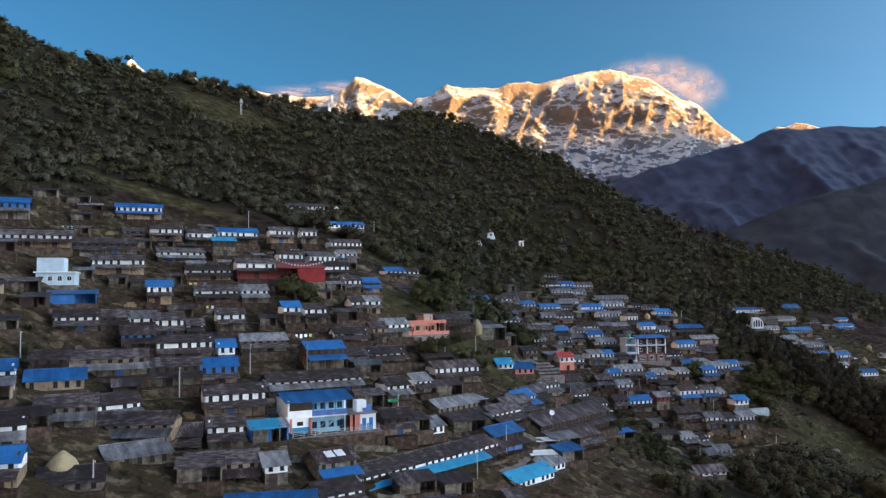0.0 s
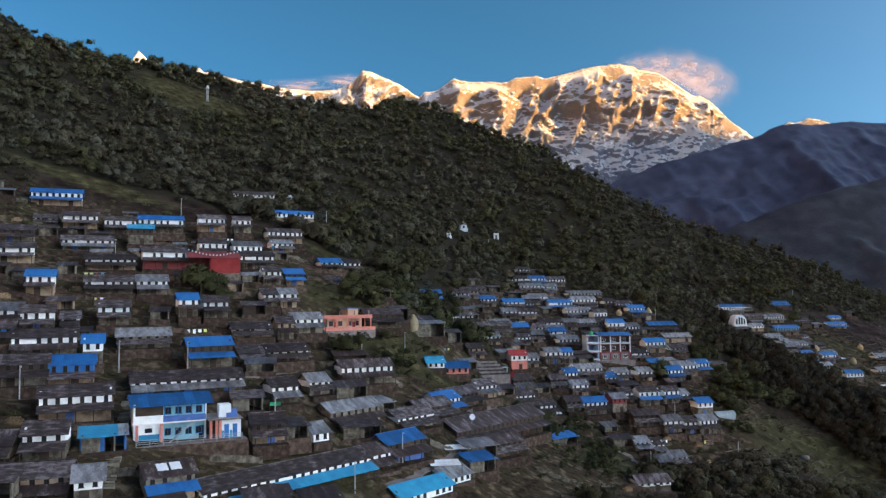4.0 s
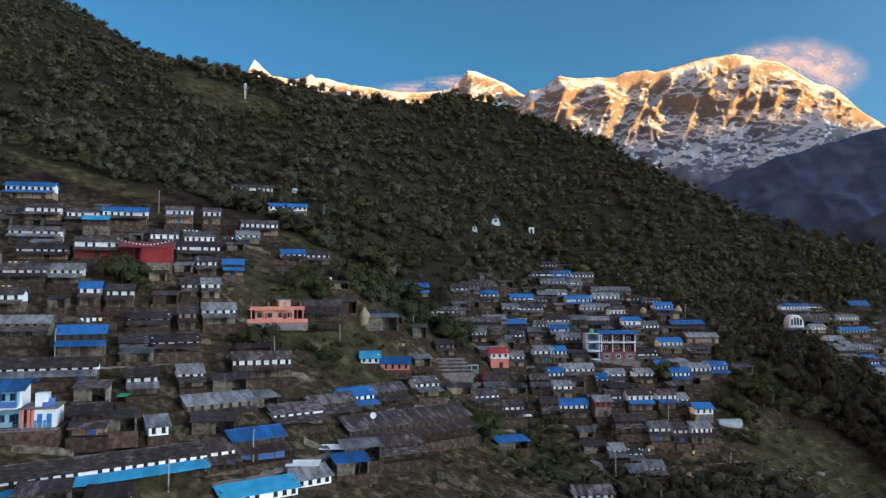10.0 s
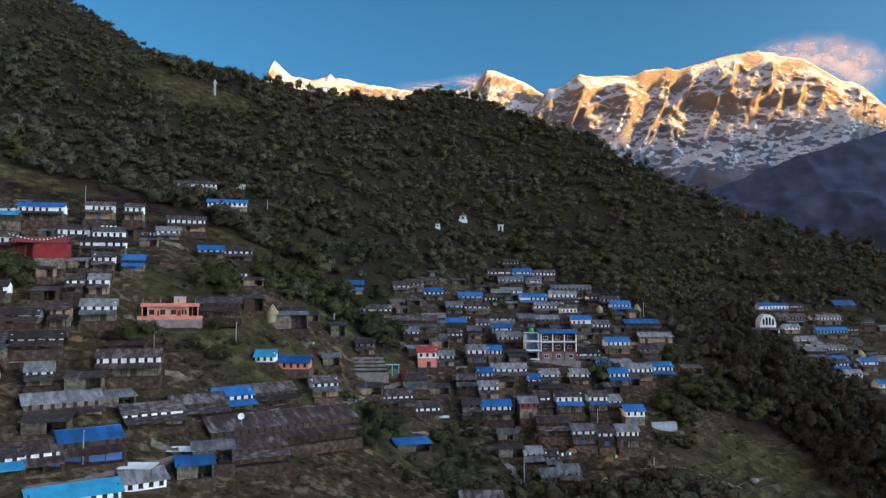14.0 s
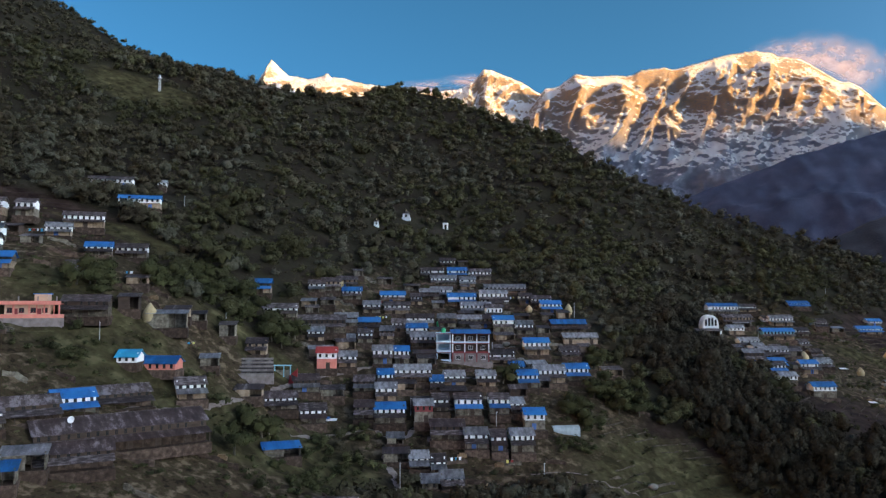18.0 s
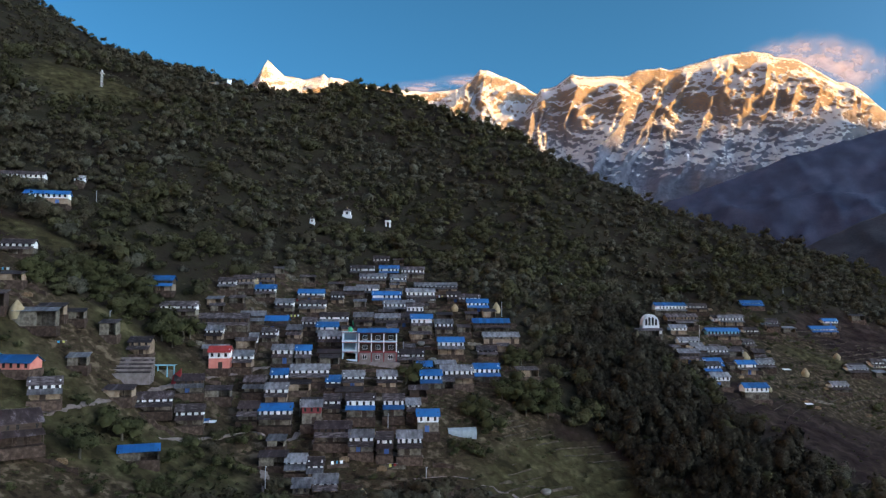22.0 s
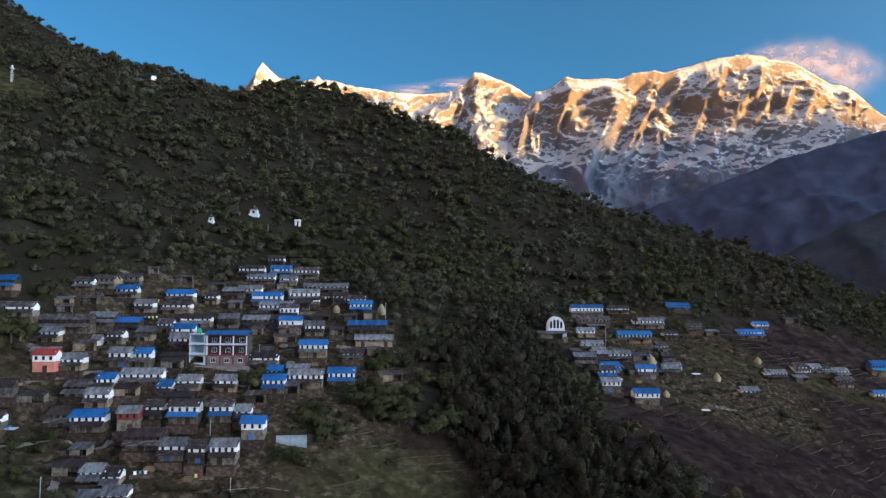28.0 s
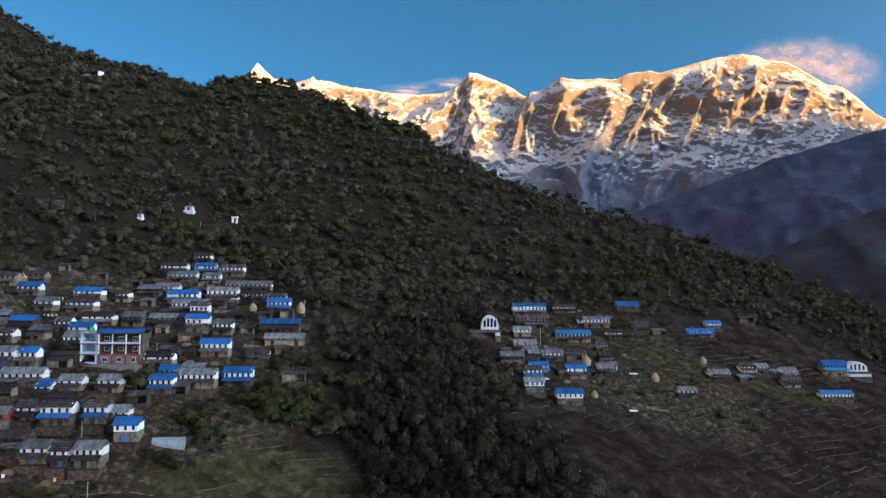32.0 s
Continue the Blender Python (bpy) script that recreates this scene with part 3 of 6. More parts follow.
# ---- wind-blown cloud at the summit ----
def cloud_material():
    m = bpy.data.materials.new("blown_snow_cloud")
    m.use_nodes = True
    n, l = m.node_tree.nodes, m.node_tree.links
    n.remove(n["Principled BSDF"])
    out = n["Material Output"]
    tc, mp, noise, grad = n.new("ShaderNodeTexCoord"), n.new("ShaderNodeMapping"), n.new("ShaderNodeTexNoise"), n.new("ShaderNodeTexGradient")
    grad.gradient_type = "SPHERICAL"
    l.new(tc.outputs["Object"], grad.inputs[0])
    l.new(tc.outputs["Object"], mp.inputs[0])
    mp.inputs["Scale"].default_value = (1.7, 1, 2.0)
    mp.inputs["Rotation"].default_value = (0, 0.35, 0)
    l.new(mp.outputs[0], noise.inputs["Vector"])
    noise.inputs["Scale"].default_value, noise.inputs["Detail"].default_value, noise.inputs["Distortion"].default_value = 1.3, 5, 0.3
    r, mul = n.new("ShaderNodeMapRange"), n.new("ShaderNodeMath")
    r.inputs["From Min"].default_value, r.inputs["From Max"].default_value, r.inputs["To Max"].default_value = 0.3, 0.66, 0.75
    l.new(noise.outputs[0], r.inputs[0])
    mul.operation = "MULTIPLY"
    l.new(r.outputs[0], mul.inputs[0])
    soft = n.new("ShaderNodeMapRange")
    soft.inputs["From Min"].default_value, soft.inputs["From Max"].default_value = 0.0, 0.95
    soft.interpolation_type = "SMOOTHSTEP"
    l.new(grad.outputs[1], soft.inputs[0])
    l.new(soft.outputs[0], mul.inputs[1])
    clear, white, thru, mix, both = n.new("ShaderNodeBsdfTransparent"), n.new("ShaderNodeBsdfDiffuse"), n.new("ShaderNodeBsdfTranslucent"), n.new("ShaderNodeMixShader"), n.new("ShaderNodeMixShader")
    white.inputs[0].default_value = thru.inputs[0].default_value = (0.8, 0.7, 0.74, 1)
    l.new(white.outputs[0], both.inputs[1])
    l.new(thru.outputs[0], both.inputs[2])
    l.new(mul.outputs[0], mix.inputs[0])
    l.new(clear.outputs[0], mix.inputs[1])
    l.new(both.outputs[0], mix.inputs[2])
    l.new(mix.outputs[0], out.inputs[0])
    return m


M["cloud"] = cloud_material()


def cloud(x, y, z, sx, sz, lean, turn=32):
    """A curved wisp of blown snow, thinning to nothing at its edges."""
    n = 24
    v = [(-1 + 2 * i / n, 0.25 * math.sin(3 * i / n + j / n), -1 + 2 * j / n) for j in range(n + 1) for i in range(n + 1)]
    i = (np.arange(n)[:, None] * (n + 1) + np.arange(n)).ravel()
    me = mesh_from("backdrop_cloud", np.array(v), np.stack([i, i + 1, i + n + 2, i + n + 1], 1), M["cloud"], True)
    ob = tagged(new("backdrop_cloud", me), "pink-lit cloud of blown snow trailing from the summit", "cloud", kind="structure")
    ob.matrix_world = Matrix.Translation((x, y, z)) @ Euler((0, radians(lean), radians(turn))).to_matrix().to_4x4() @ Matrix.Diagonal((sx, 60, sz, 1))


cloud(1930, 4325, 1395, 230, 110, -8, 0)
cloud(2110, 4340, 1400, 260, 150, -10, 0)
cloud(2280, 4332, 1370, 260, 170, 4, 0)
cloud(2400, 4348, 1320, 230, 190, 10, 0)
cloud(-60, 4610, 1270, 330, 55, 0, 0)
cloud(170, 4620, 1315, 240, 50, 0, 0)


# ---- building blocks ----
def part(name, me, parent, label="", at=None):
    ob = new(name, me)
    ob.parent = parent
    if at is not None:
        ob.matrix_local = at
    if label:
        ob["label"] = label
    return ob


def solid(name, mat, boxes, bevel=0.0):
    """Boxes given as (x0, x1, y0, y1, z0, z1), joined into one mesh."""
    v, q = [], []
    for x0, x1, y0, y1, z0, z1 in boxes:
        k = len(v)
        v += [(x0, y0, z0), (x1, y0, z0), (x1, y1, z0), (x0, y1, z0), (x0, y0, z1), (x1, y0, z1), (x1, y1, z1), (x0, y1, z1)]
        q += [(k, k + 3, k + 2, k + 1), (k + 4, k + 5, k + 6, k + 7), (k, k + 1, k + 5, k + 4), (k + 1, k + 2, k + 6, k + 5), (k + 2, k + 3, k + 7, k + 6), (k + 3, k, k + 4, k + 7)]
    return mesh_from(name, np.array(v, float), np.array(q), mat)


def roof_sheet(x0, x1, rows, thick, rng, strip):
    """A roof surface through rows of (y, z), laid in courses that lie slightly uneven, as one skin of some thickness."""
    n = max(2, int(round((x1 - x0) / strip)))
    v, q, w, tones = [], [], len(rows), []
    tone = [[min(0.999, max(0.0, t + rng.uniform(-0.06, 0.06))) for _ in rows] for t in [rng.random() for _ in range(n)]]
    lift = [[rng.uniform(-0.035, 0.035) for _ in rows] for _ in range(2 * n)]
    cols = [x for k in range(n) for x in (x0 + (x1 - x0) * k / n + (0.01 if k else 0), x0 + (x1 - x0) * (k + 1) / n - (0.01 if k < n - 1 else 0))]
    sway = [rng.uniform(-0.05, 0.05) for _ in range(n)]
    for side in (0, -thick):
        for c, x in enumerate(cols):
            for r, (y, z) in enumerate(rows):
                edge = r in (0, w - 1)
                v.append((x, y + (sway[c // 2] if edge else 0), z + lift[c // 2][r] + side))
    m, half = len(cols), len(cols) * w
    for c in range(m - 1):
        for r in range(w - 1):
            i = c * w + r
            q += [(i, i + w, i + w + 1, i + 1), (half + i + 1, half + i + w + 1, half + i + w, half + i)]
            tones += [tone[c // 2][r]] * 2
        for r, flip in ((0, False), (w - 1, True)):
            i = c * w + r
            f = (i, half + i, half + i + w, i + w)
            q.append(f[::-1] if flip else f)
            tones.append(tone[min(c // 2, n - 1)][min(r, w - 2)])
    for c, flip in ((0, True), (m - 1, False)):
        for r in range(w - 1):
            i = c * w + r
            f = (i, half + i, half + i + 1, i + 1)
            q.append(f[::-1] if flip else f)
            tones.append(tone[min(c // 2, n - 1)][min(r, w - 2)])
    return np.array(v), np.array(q), tones


def roof_mesh(name, mat, *shape):
    """A roof skin whose single sheets differ in tone."""
    v, q, tones = roof_sheet(*shape)
    me = mesh_from(name, v, q, M[mat])
    me.attributes.new("sheet", "FLOAT", "FACE").data.foreach_set("value", np.array(tones, np.float32))
    return me


WINDOW = {}


def window_mesh(w, h, shutter):
    key = (round(w, 1), round(h, 1), shutter)
    if key not in WINDOW:
        f = 0.08
        me = solid("window", M[shutter], [(-w / 2, -w / 2 + f, -0.06, 0.02, 0, h), (w / 2 - f, w / 2, -0.06, 0.02, 0, h), (-w / 2, w / 2, -0.06, 0.02, h - f, h), (-w / 2 - 0.06, w / 2 + 0.06, -0.1, 0.02, -f, 0.02), (-f / 3, f / 3, -0.04, 0.02, 0, h)])
        pane = solid("pane", M["pane"], [(-w / 2 + f, w / 2 - f, -0.015, 0.01, 0.0, h - f)])
        WINDOW[key] = (me, pane)
    return WINDOW[key]


DOORS = {}


def door_mesh(mat):
    if mat not in DOORS:
        DOORS[mat] = solid("door", M[mat], [(-0.5, 0.5, -0.05, 0.02, 0, 1.75), (-0.62, -0.5, -0.08, 0.02, 0, 1.87), (0.5, 0.62, -0.08, 0.02, 0, 1.87), (-0.62, 0.62, -0.08, 0.02, 1.75, 1.87)])
    return DOORS[mat]


HOUSES = []
ROOF_WORDS = {"slate": "dark slate roof", "tin": "weathered grey tin roof", "rust": "rust-streaked tin roof", "blue": "blue tin roof", "sky_blue": "light blue tin roof", "red_tin": "red tin roof", "concrete": "flat concrete roof"}
WALL_WORDS = {"white": "whitewashed", "ochre": "ochre-washed", "stone": "bare stone", "wood": "dark timber", "cyan_paint": "pale blue", "pink": "salmon pink", "blue_paint": "blue-painted", "maroon": "maroon", "red": "red", "bright": "freshly whitewashed"}


def house(x, y, length, high, roof="slate", turn=8.0, upper="white", lower="stone", lean="slate", deep=5.6, pitch=0.5, trim="wood", group="village houses", base=None):
    """A hill farmhouse: stone ground floor, limewashed upper floor with a row of small windows, gable roof, and a lean-to roof along the front."""
    rng = random.Random(int(x * 131 + y * 977))
    if lower == "stone" and rng.random() < 0.3:
        lower = "ochre"
    if lean == "slate":
        lean = rng.choice(("slate", "slate", "slate", "slate", "rust", "rust", "tin"))
    if roof == "slate" and x > -60 and int(7 * x + 3 * y) % 5 < 2:
        roof = "tin"
    z = float(bare(x, y)) if base is None else base
    ob = new("house")
    tall = high > 3.3
    tagged(ob, f"{'two-storey' if high > 4.4 else 'low'} {WALL_WORDS[upper]} stone house under a {ROOF_WORDS[roof]}", "house", group)
    if base is None:
        z -= 0.9 if high > 4.4 else 0.4
    ob.matrix_world = pose(x, y, z, 0, 0, turn)
    rise = pitch * deep / 2
    wall = high - rise
    h1 = wall * (0.59 if tall else 0.0)
    a, d = length / 2, deep / 2
    part("plinth", solid("plinth", M["drystone"], [(-a - 0.35, a + 0.35, -d - (2.5 if tall else 0.8), d + 0.2, -2.2, -0.02 + rng.uniform(0, 0.12))]), ob, "dark dry-stone terrace wall")
    t = 0.32
    if tall:
        part("lower_wall", solid("lower_wall", M[lower], [(-a, a, -d, -d + t, 0, h1), (-a, a, d - t, d, 0, h1), (-a, -a + t, -d + t, d - t, 0, h1), (a - t, a, -d + t, d - t, 0, h1)]), ob)
    up = solid("upper_wall", M[upper], [(-a, a, -d, -d + t, h1 + 0.004, wall), (-a, a, d - t, d, h1 + 0.004, wall), (-a, -a + t, -d + t, d - t, h1 + 0.004, wall), (a - t, a, -d + t, d - t, h1 + 0.004, wall)])
    part("upper_wall", up, ob)
    gm = M[upper if rng.random() < 0.5 else "stone"]
    for s0 in (-a, a - t):
        gv = [(s, yy, zz) for s in (s0, s0 + t) for yy, zz in ((-d, wall + 0.004), (d, wall + 0.004), (0, wall + rise - 0.03))]
        me = bpy.data.meshes.new("gable")
        me.from_pydata(gv, [], [(2, 1, 0), (3, 4, 5), (0, 1, 4, 3), (1, 2, 5, 4), (2, 0, 3, 5)])
        me.materials.append(gm)
        part("gable", me, ob)
    o, e = 0.55, 0.5
    top = wall + rise + 0.08
    drop = pitch * e
    strip = 0.9 if roof in ("slate", "rust") else 1.3
    low = wall - pitch * o + 0.08
    rf = part("roof", roof_mesh("roof", roof, -a - e, a + e, ((-d - o, low), (-d / 2, (low + top) / 2 + 0.1 * pitch), (0, top), (d / 2, (low + top) / 2 + 0.1 * pitch), (d + o, low)), 0.09, rng, strip), ob)
    part("ridge_cap", solid("ridge_cap", M["slate" if roof == "slate" else roof], [(-a - e, a + e, -0.16, 0.16, top - 0.05, top + 0.05)]), rf)
    if tall and lean:
        w = rng.uniform(2.0, 2.7)
        zl = h1 + 0.3
        part("lean_to_roof", roof_mesh("lean_to_roof", lean, -a - 0.3, a + 0.3, ((-d - w, zl - 0.85), (-d - w / 2, zl - 0.34), (-d + 0.02, zl + 0.12)), 0.07, rng, strip), ob)
        n = max(2, int(length / 2.6) + 1)
        post = solid("post", M["wood"], [(-0.07, 0.07, -0.07, 0.07, -0.02, zl - 0.84)])
        for k in range(n):
            part("post", post, ob, at=pose(-a + 0.1 + (length - 0.2) * k / (n - 1), -d - w + 0.18, 0))
    hw = min(1.0, (wall - h1) * 0.6)
    ww = 0.62 + 0.16 * rng.random()
    n = max(2, int(round(length / 1.75)))
    win, pane = window_mesh(ww, hw, trim)
    for k in range(n):
        if rng.random() < 0.06 and n > 3:
            continue
        wx = -a + length * (k + 0.5) / n
        wo = part("window", win, ob, at=pose(wx, -d, h1 + (wall - h1) * 0.26))
        part("pane", pane, wo)
    dm = door_mesh(rng.choice(("wood", "wood", "wood", "wood", "blue_wash")))
    if tall:
        for k in range(max(1, int(length / 6))):
            part("door", dm, ob, at=pose(-a + length * (k + 0.35 + 0.3 * rng.random()) / max(1, int(length / 6)), -d, 0))
    HOUSES.append((x, y, length / 2 + 1.2, turn, deep))
    return ob


def shed(x, y, length, high, roof="tin", turn=8.0, wall="stone", deep=4.0, base=None):
    """A low outbuilding with a single sloping roof."""
    rng = random.Random(int(x * 71 + y * 313))
    z = float(bare(x, y)) if base is None else base
    ob = tagged(new("shed"), f"low {WALL_WORDS.get(wall, 'stone')} shed with a {ROOF_WORDS[roof]}", "shed", "village sheds")
    ob.matrix_world = pose(x, y, z, 0, 0, turn)
    a, d = length / 2, deep / 2
    part("plinth", solid("plinth", M["drystone"], [(-a - 0.3, a + 0.3, -d - 0.8, d + 0.2, -2.6, 0)]), ob)
    part("wall", solid("wall", M[wall], [(-a, -a + 0.25, -d, d, 0, high - 0.5), (a - 0.25, a, -d, d, 0, high - 0.5), (-a + 0.25, a - 0.25, d - 0.25, d, 0, high - 0.2), (-a + 0.25, -a + length * 0.55, -d, -d + 0.25, 0, high - 0.75)]), ob)
    part("roof", roof_mesh("roof", roof, -a - 0.4, a + 0.4, ((-d - 0.5, high - 0.75), (0, high - 0.26), (d + 0.4, high + 0.25)), 0.07, rng, 1.3), ob)
    post = solid("post", M["wood"], [(-0.07, 0.07, -0.07, 0.07, 0, high - 0.72)])
    for k in (0.7, 1.0):
        part("post", post, ob, at=pose(-a + 0.1 + (length - 0.2) * k, -d + 0.12, 0))
    HOUSES.append((x, y, length / 2 + 0.8, turn, deep))
    return ob


# ---- the houses, from the upper rows down ----
house(27.5, 254.5, 9.8, 5.8, "tin", 4, base=-28.6)
house(37.4, 261.7, 8.0, 5.8, "blue", 4, lean="blue", base=-28.7)
house(19.4, 247.6, 6.2, 5.6, "blue", 4, lean="blue", base=-29.3)
house(17.1, 259.0, 4.4, 3.2, "blue", 4, base=-25.2)
house(6.0, 244.6, 5.7, 5.0, "tin", 4, lower="ochre", base=-28.6)
house(-4.1, 242.8, 6.1, 4.4, "tin", 4, base=-28.0)
house(-9.6, 238.8, 3.8, 4.2, "blue", 4, base=-28.9)
house(-17.2, 241.6, 11.1, 5.1, "tin", 6, base=-26.7)
house(-25.3, 236.5, 4.5, 5.2, "blue", 6, base=-27.7)
house(-24.6, 229.7, 5.9, 5.3, "slate", 6, lower="ochre", base=-31.2)
house(-22.9, 220.9, 8.5, 5.6, "blue", 6, base=-36.2)
house(-13.3, 223.3, 5.2, 6.3, "slate", 6, upper="maroon", lean=None, base=-36.2)
house(-8.4, 228.6, 4.3, 4.9, "slate", 6, base=-33.9)
house(-0.2, 228.1, 7.7, 6.4, "slate", 4, lean="blue", base=-35.1)
house(9.0, 230.3, 5.6, 6.0, "slate", 4, lean="blue", base=-35.0)
house(14.6, 232.3, 3.6, 4.3, "tin", 4, base=-34.8)
house(19.0, 225.5, 5.8, 6.0, "blue", 4, lean=None, base=-38.7)
house(1.5, 214.7, 6.1, 5.4, "tin", 4, base=-42.0)
house(7.7, 214.8, 3.9, 5.3, "slate", 4, base=-42.5)
house(14.3, 215.2, 6.2, 6.2, "tin", 4, base=-43.0)
house(-14.0, 204.8, 4.8, 4.1, "slate", 6, base=-45.1)
house(-8.9, 204.0, 3.6, 4.2, "slate", 6, base=-45.9)
house(-5.4, 197.7, 5.4, 3.8, "tin", 6, base=-48.3)
house(-10.9, 195.7, 3.9, 3.2, "slate", 6, upper="stone", base=-48.3)
house(25.8, 276.5, 8.7, 6.0, "blue", 4, base=-21.1)
house(38.6, 281.5, 6.6, 3.6, "slate", 4, base=-21.9)
house(41.3, 301.3, 13.5, 4.9, "blue", 4, upper="wood", base=-14.2)
house(44.5, 293.3, 12.9, 4.1, "slate", 4, upper="stone", lean=None, base=-18.2)
house(15.1, 291.3, 7.5, 6.7, "blue", 4, base=-14.2)
house(23.3, 293.1, 6.2, 5.3, "tin", 4, base=-14.7)
house(13.6, 325.3, 11.3, 6.0, "slate", 4, base=-3.6)
house(19.7, 340.7, 18.0, 3.9, "slate", 4, base=1.2)
house(-6.2, 289.7, 6.4, 5.0, "tin", 4, upper="stone", base=-11.9)
house(-17.1, 274.8, 7.1, 5.0, "blue", 6, base=-15.0)
house(-43.6, 238.1, 5.9, 6.4, "red_tin", 6, lower="pink", lean=None, base=-22.5)
house(-37.8, 242.8, 5.4, 4.9, "tin", 6, base=-22.5)
house(-27.3, 250.1, 6.0, 5.9, "tin", 6, base=-22.1)
house(-21.2, 252.2, 4.4, 5.8, "blue", 6, base=-22.3)
house(-41.1, 258.8, 7.1, 3.2, "tin", 6, base=-16.3)
house(12.3, 302.0, 6.2, 7.0, "slate", 4, base=-10.3)
house(141.5, 410.9, 16.1, 7.0, "blue", 3, base=-10.7)
house(162.0, 431.3, 10.9, 4.5, "slate", 3, base=-8.7)
house(198.3, 446.7, 12.3, 3.8, "blue", 3, lean="blue", base=-6.3)
house(140.5, 388.2, 14.9, 5.6, "slate", 3, upper="ochre", base=-14.6)
house(134.4, 373.5, 7.5, 4.6, "tin", 3, lean=None, base=-18.4)
house(158.6, 382.5, 15.7, 5.8, "blue", 3, upper="cyan_paint", base=-21.5)
house(118.0, 364.1, 9.4, 3.2, "slate", 3, base=-19.5)
house(144.7, 350.7, 8.5, 4.9, "slate", 3, base=-27.5)
house(126.5, 333.7, 8.6, 6.5, "slate", 3, upper="wood", base=-29.1)
house(152.7, 338.8, 7.6, 6.0, "blue", 3, base=-33.7)
house(133.8, 327.3, 6.8, 5.4, "slate", 3, lean="blue", base=-32.8)
house(133.1, 315.2, 7.1, 5.5, "tin", 3, lean=None, base=-36.2)
house(145.6, 311.3, 9.4, 6.1, "blue", 3, lean=None, base=-40.5)
house(168.3, 357.6, 7.1, 3.8, "slate", 3, base=-32.8)
house(236.0, 440.8, 14.5, 4.6, "blue", 3, lean="blue", base=-21.3)
house(249.4, 459.8, 8.6, 4.5, "blue", 3, lean=None, base=-17.5)
house(204.6, 362.9, 7.7, 4.5, "slate", 3, base=-43.7)
house(-192.0, 228.9, 13.8, 5.7, "blue", 12, lean="blue", base=31.3)
house(-191.0, 215.9, 5.8, 3.4, "slate", 14, base=24.5)
house(-181.6, 215.7, 9.1, 5.5, "slate", 14, base=23.2)
house(-171.5, 219.5, 8.6, 5.9, "slate", 14, base=21.9)
house(-160.7, 224.1, 12.6, 6.0, "blue", 14, base=22.6)
house(-163.6, 209.5, 6.6, 6.0, "sky_blue", 12, upper="wood", lean=None, deep=4.4, base=18.4)
house(-146.8, 232.7, 8.0, 6.0, "slate", 14, upper="bright", base=23.9)
house(-137.6, 236.8, 5.3, 6.0, "slate", 14, base=23.9)
house(-174.7, 197.1, 12.4, 4.5, "slate", 16, base=15.8)
house(-143.8, 209.3, 7.5, 6.0, "slate", 16, base=14.4)
house(-134.1, 210.3, 8.1, 6.0, "tin", 16, base=13.8)
house(-153.1, 186.0, 10.8, 6.0, "slate", 16, lower="maroon", base=10.6)
house(-131.9, 202.0, 11.2, 5.2, "slate", 16, base=11.1)
house(-124.3, 246.7, 11.8, 5.5, "slate", 20, base=21.3)
house(-124.9, 231.7, 6.8, 4.4, "tin", 20, base=17.5)
house(-109.3, 224.6, 7.0, 4.1, "blue", 20, base=11.4)
house(-120.4, 194.4, 5.0, 4.6, "blue", 16, upper="wood", lean="blue", base=6.5)
house(-126.3, 189.9, 4.8, 5.1, "slate", 16, base=6.5)
house(-110.5, 209.7, 7.3, 3.4, "slate", 18, upper="blue_paint", base=6.1)
house(-165.5, 182.5, 11.4, 4.2, "slate", 16, lower="ochre", base=10.3)
house(-161.7, 165.5, 10.0, 4.4, "slate", 14, base=4.3)
house(-152.8, 168.4, 6.5, 4.8, "tin", 14, base=4.0)
house(-157.2, 150.5, 6.0, 5.3, "slate", 14, upper="bright", base=-2.3)
house(-143.5, 159.2, 4.1, 5.4, "blue", 16, base=-1.0)
house(-137.7, 161.1, 5.4, 5.2, "slate", 16, base=-1.4)
house(-126.2, 174.3, 3.4, 4.5, "slate", 18, base=0.9)
house(-121.8, 177.1, 4.1, 5.1, "tin", 18, base=0.5)
house(-129.2, 155.5, 8.3, 3.5, "slate", 16, lower="ochre", base=-5.7)
house(-122.0, 159.2, 3.6, 5.3, "slate", 16, upper="ochre", base=-6.5)
house(-117.0, 166.4, 7.1, 4.9, "tin", 20, base=-5.4)
house(-149.5, 142.2, 9.8, 4.1, "tin", 14, upper="stone", base=-6.8)
house(-174.0, 157.9, 5.3, 5.9, "blue", 12, base=3.9)
house(-169.2, 141.1, 5.6, 5.7, "slate", 12, base=-3.5)
house(-164.4, 145.8, 3.1, 3.6, "slate", 12, base=-2.8)
house(-164.9, 131.6, 10.6, 5.4, "slate", 14, base=-7.6)
house(-156.6, 132.4, 3.3, 5.6, "blue", 12, lean=None, base=-9.0)
house(-157.2, 121.0, 7.0, 5.9, "blue", 12, upper="blue_paint", base=-12.3)
house(-138.7, 126.5, 19.3, 4.0, "slate", 16, base=-14.1)
house(-153.3, 109.6, 10.4, 5.7, "slate", 14, lower="ochre", base=-16.1)
house(-136.3, 138.3, 8.4, 5.9, "blue", 18, upper="wood", lean="blue", base=-10.5)
house(-129.1, 145.7, 4.9, 3.4, "slate", 22, upper="wood", base=-10.2)
house(-121.6, 148.7, 9.3, 3.7, "slate", 24, base=-10.5)
house(-121.7, 130.1, 5.1, 4.8, "slate", 22, base=-17.0)
house(-115.2, 137.7, 4.4, 4.2, "tin", 26, base=-16.5)
house(-137.5, 296.3, 16.0, 4.8, "slate", 14, lean=None, base=41.3)
house(-124.6, 315.4, 3.4, 4.0, "tin", 14, lean=None, upper="bright", base=43.5)
house(-121.0, 283.7, 14.5, 5.4, "blue", 14, lean=None, base=31.6)
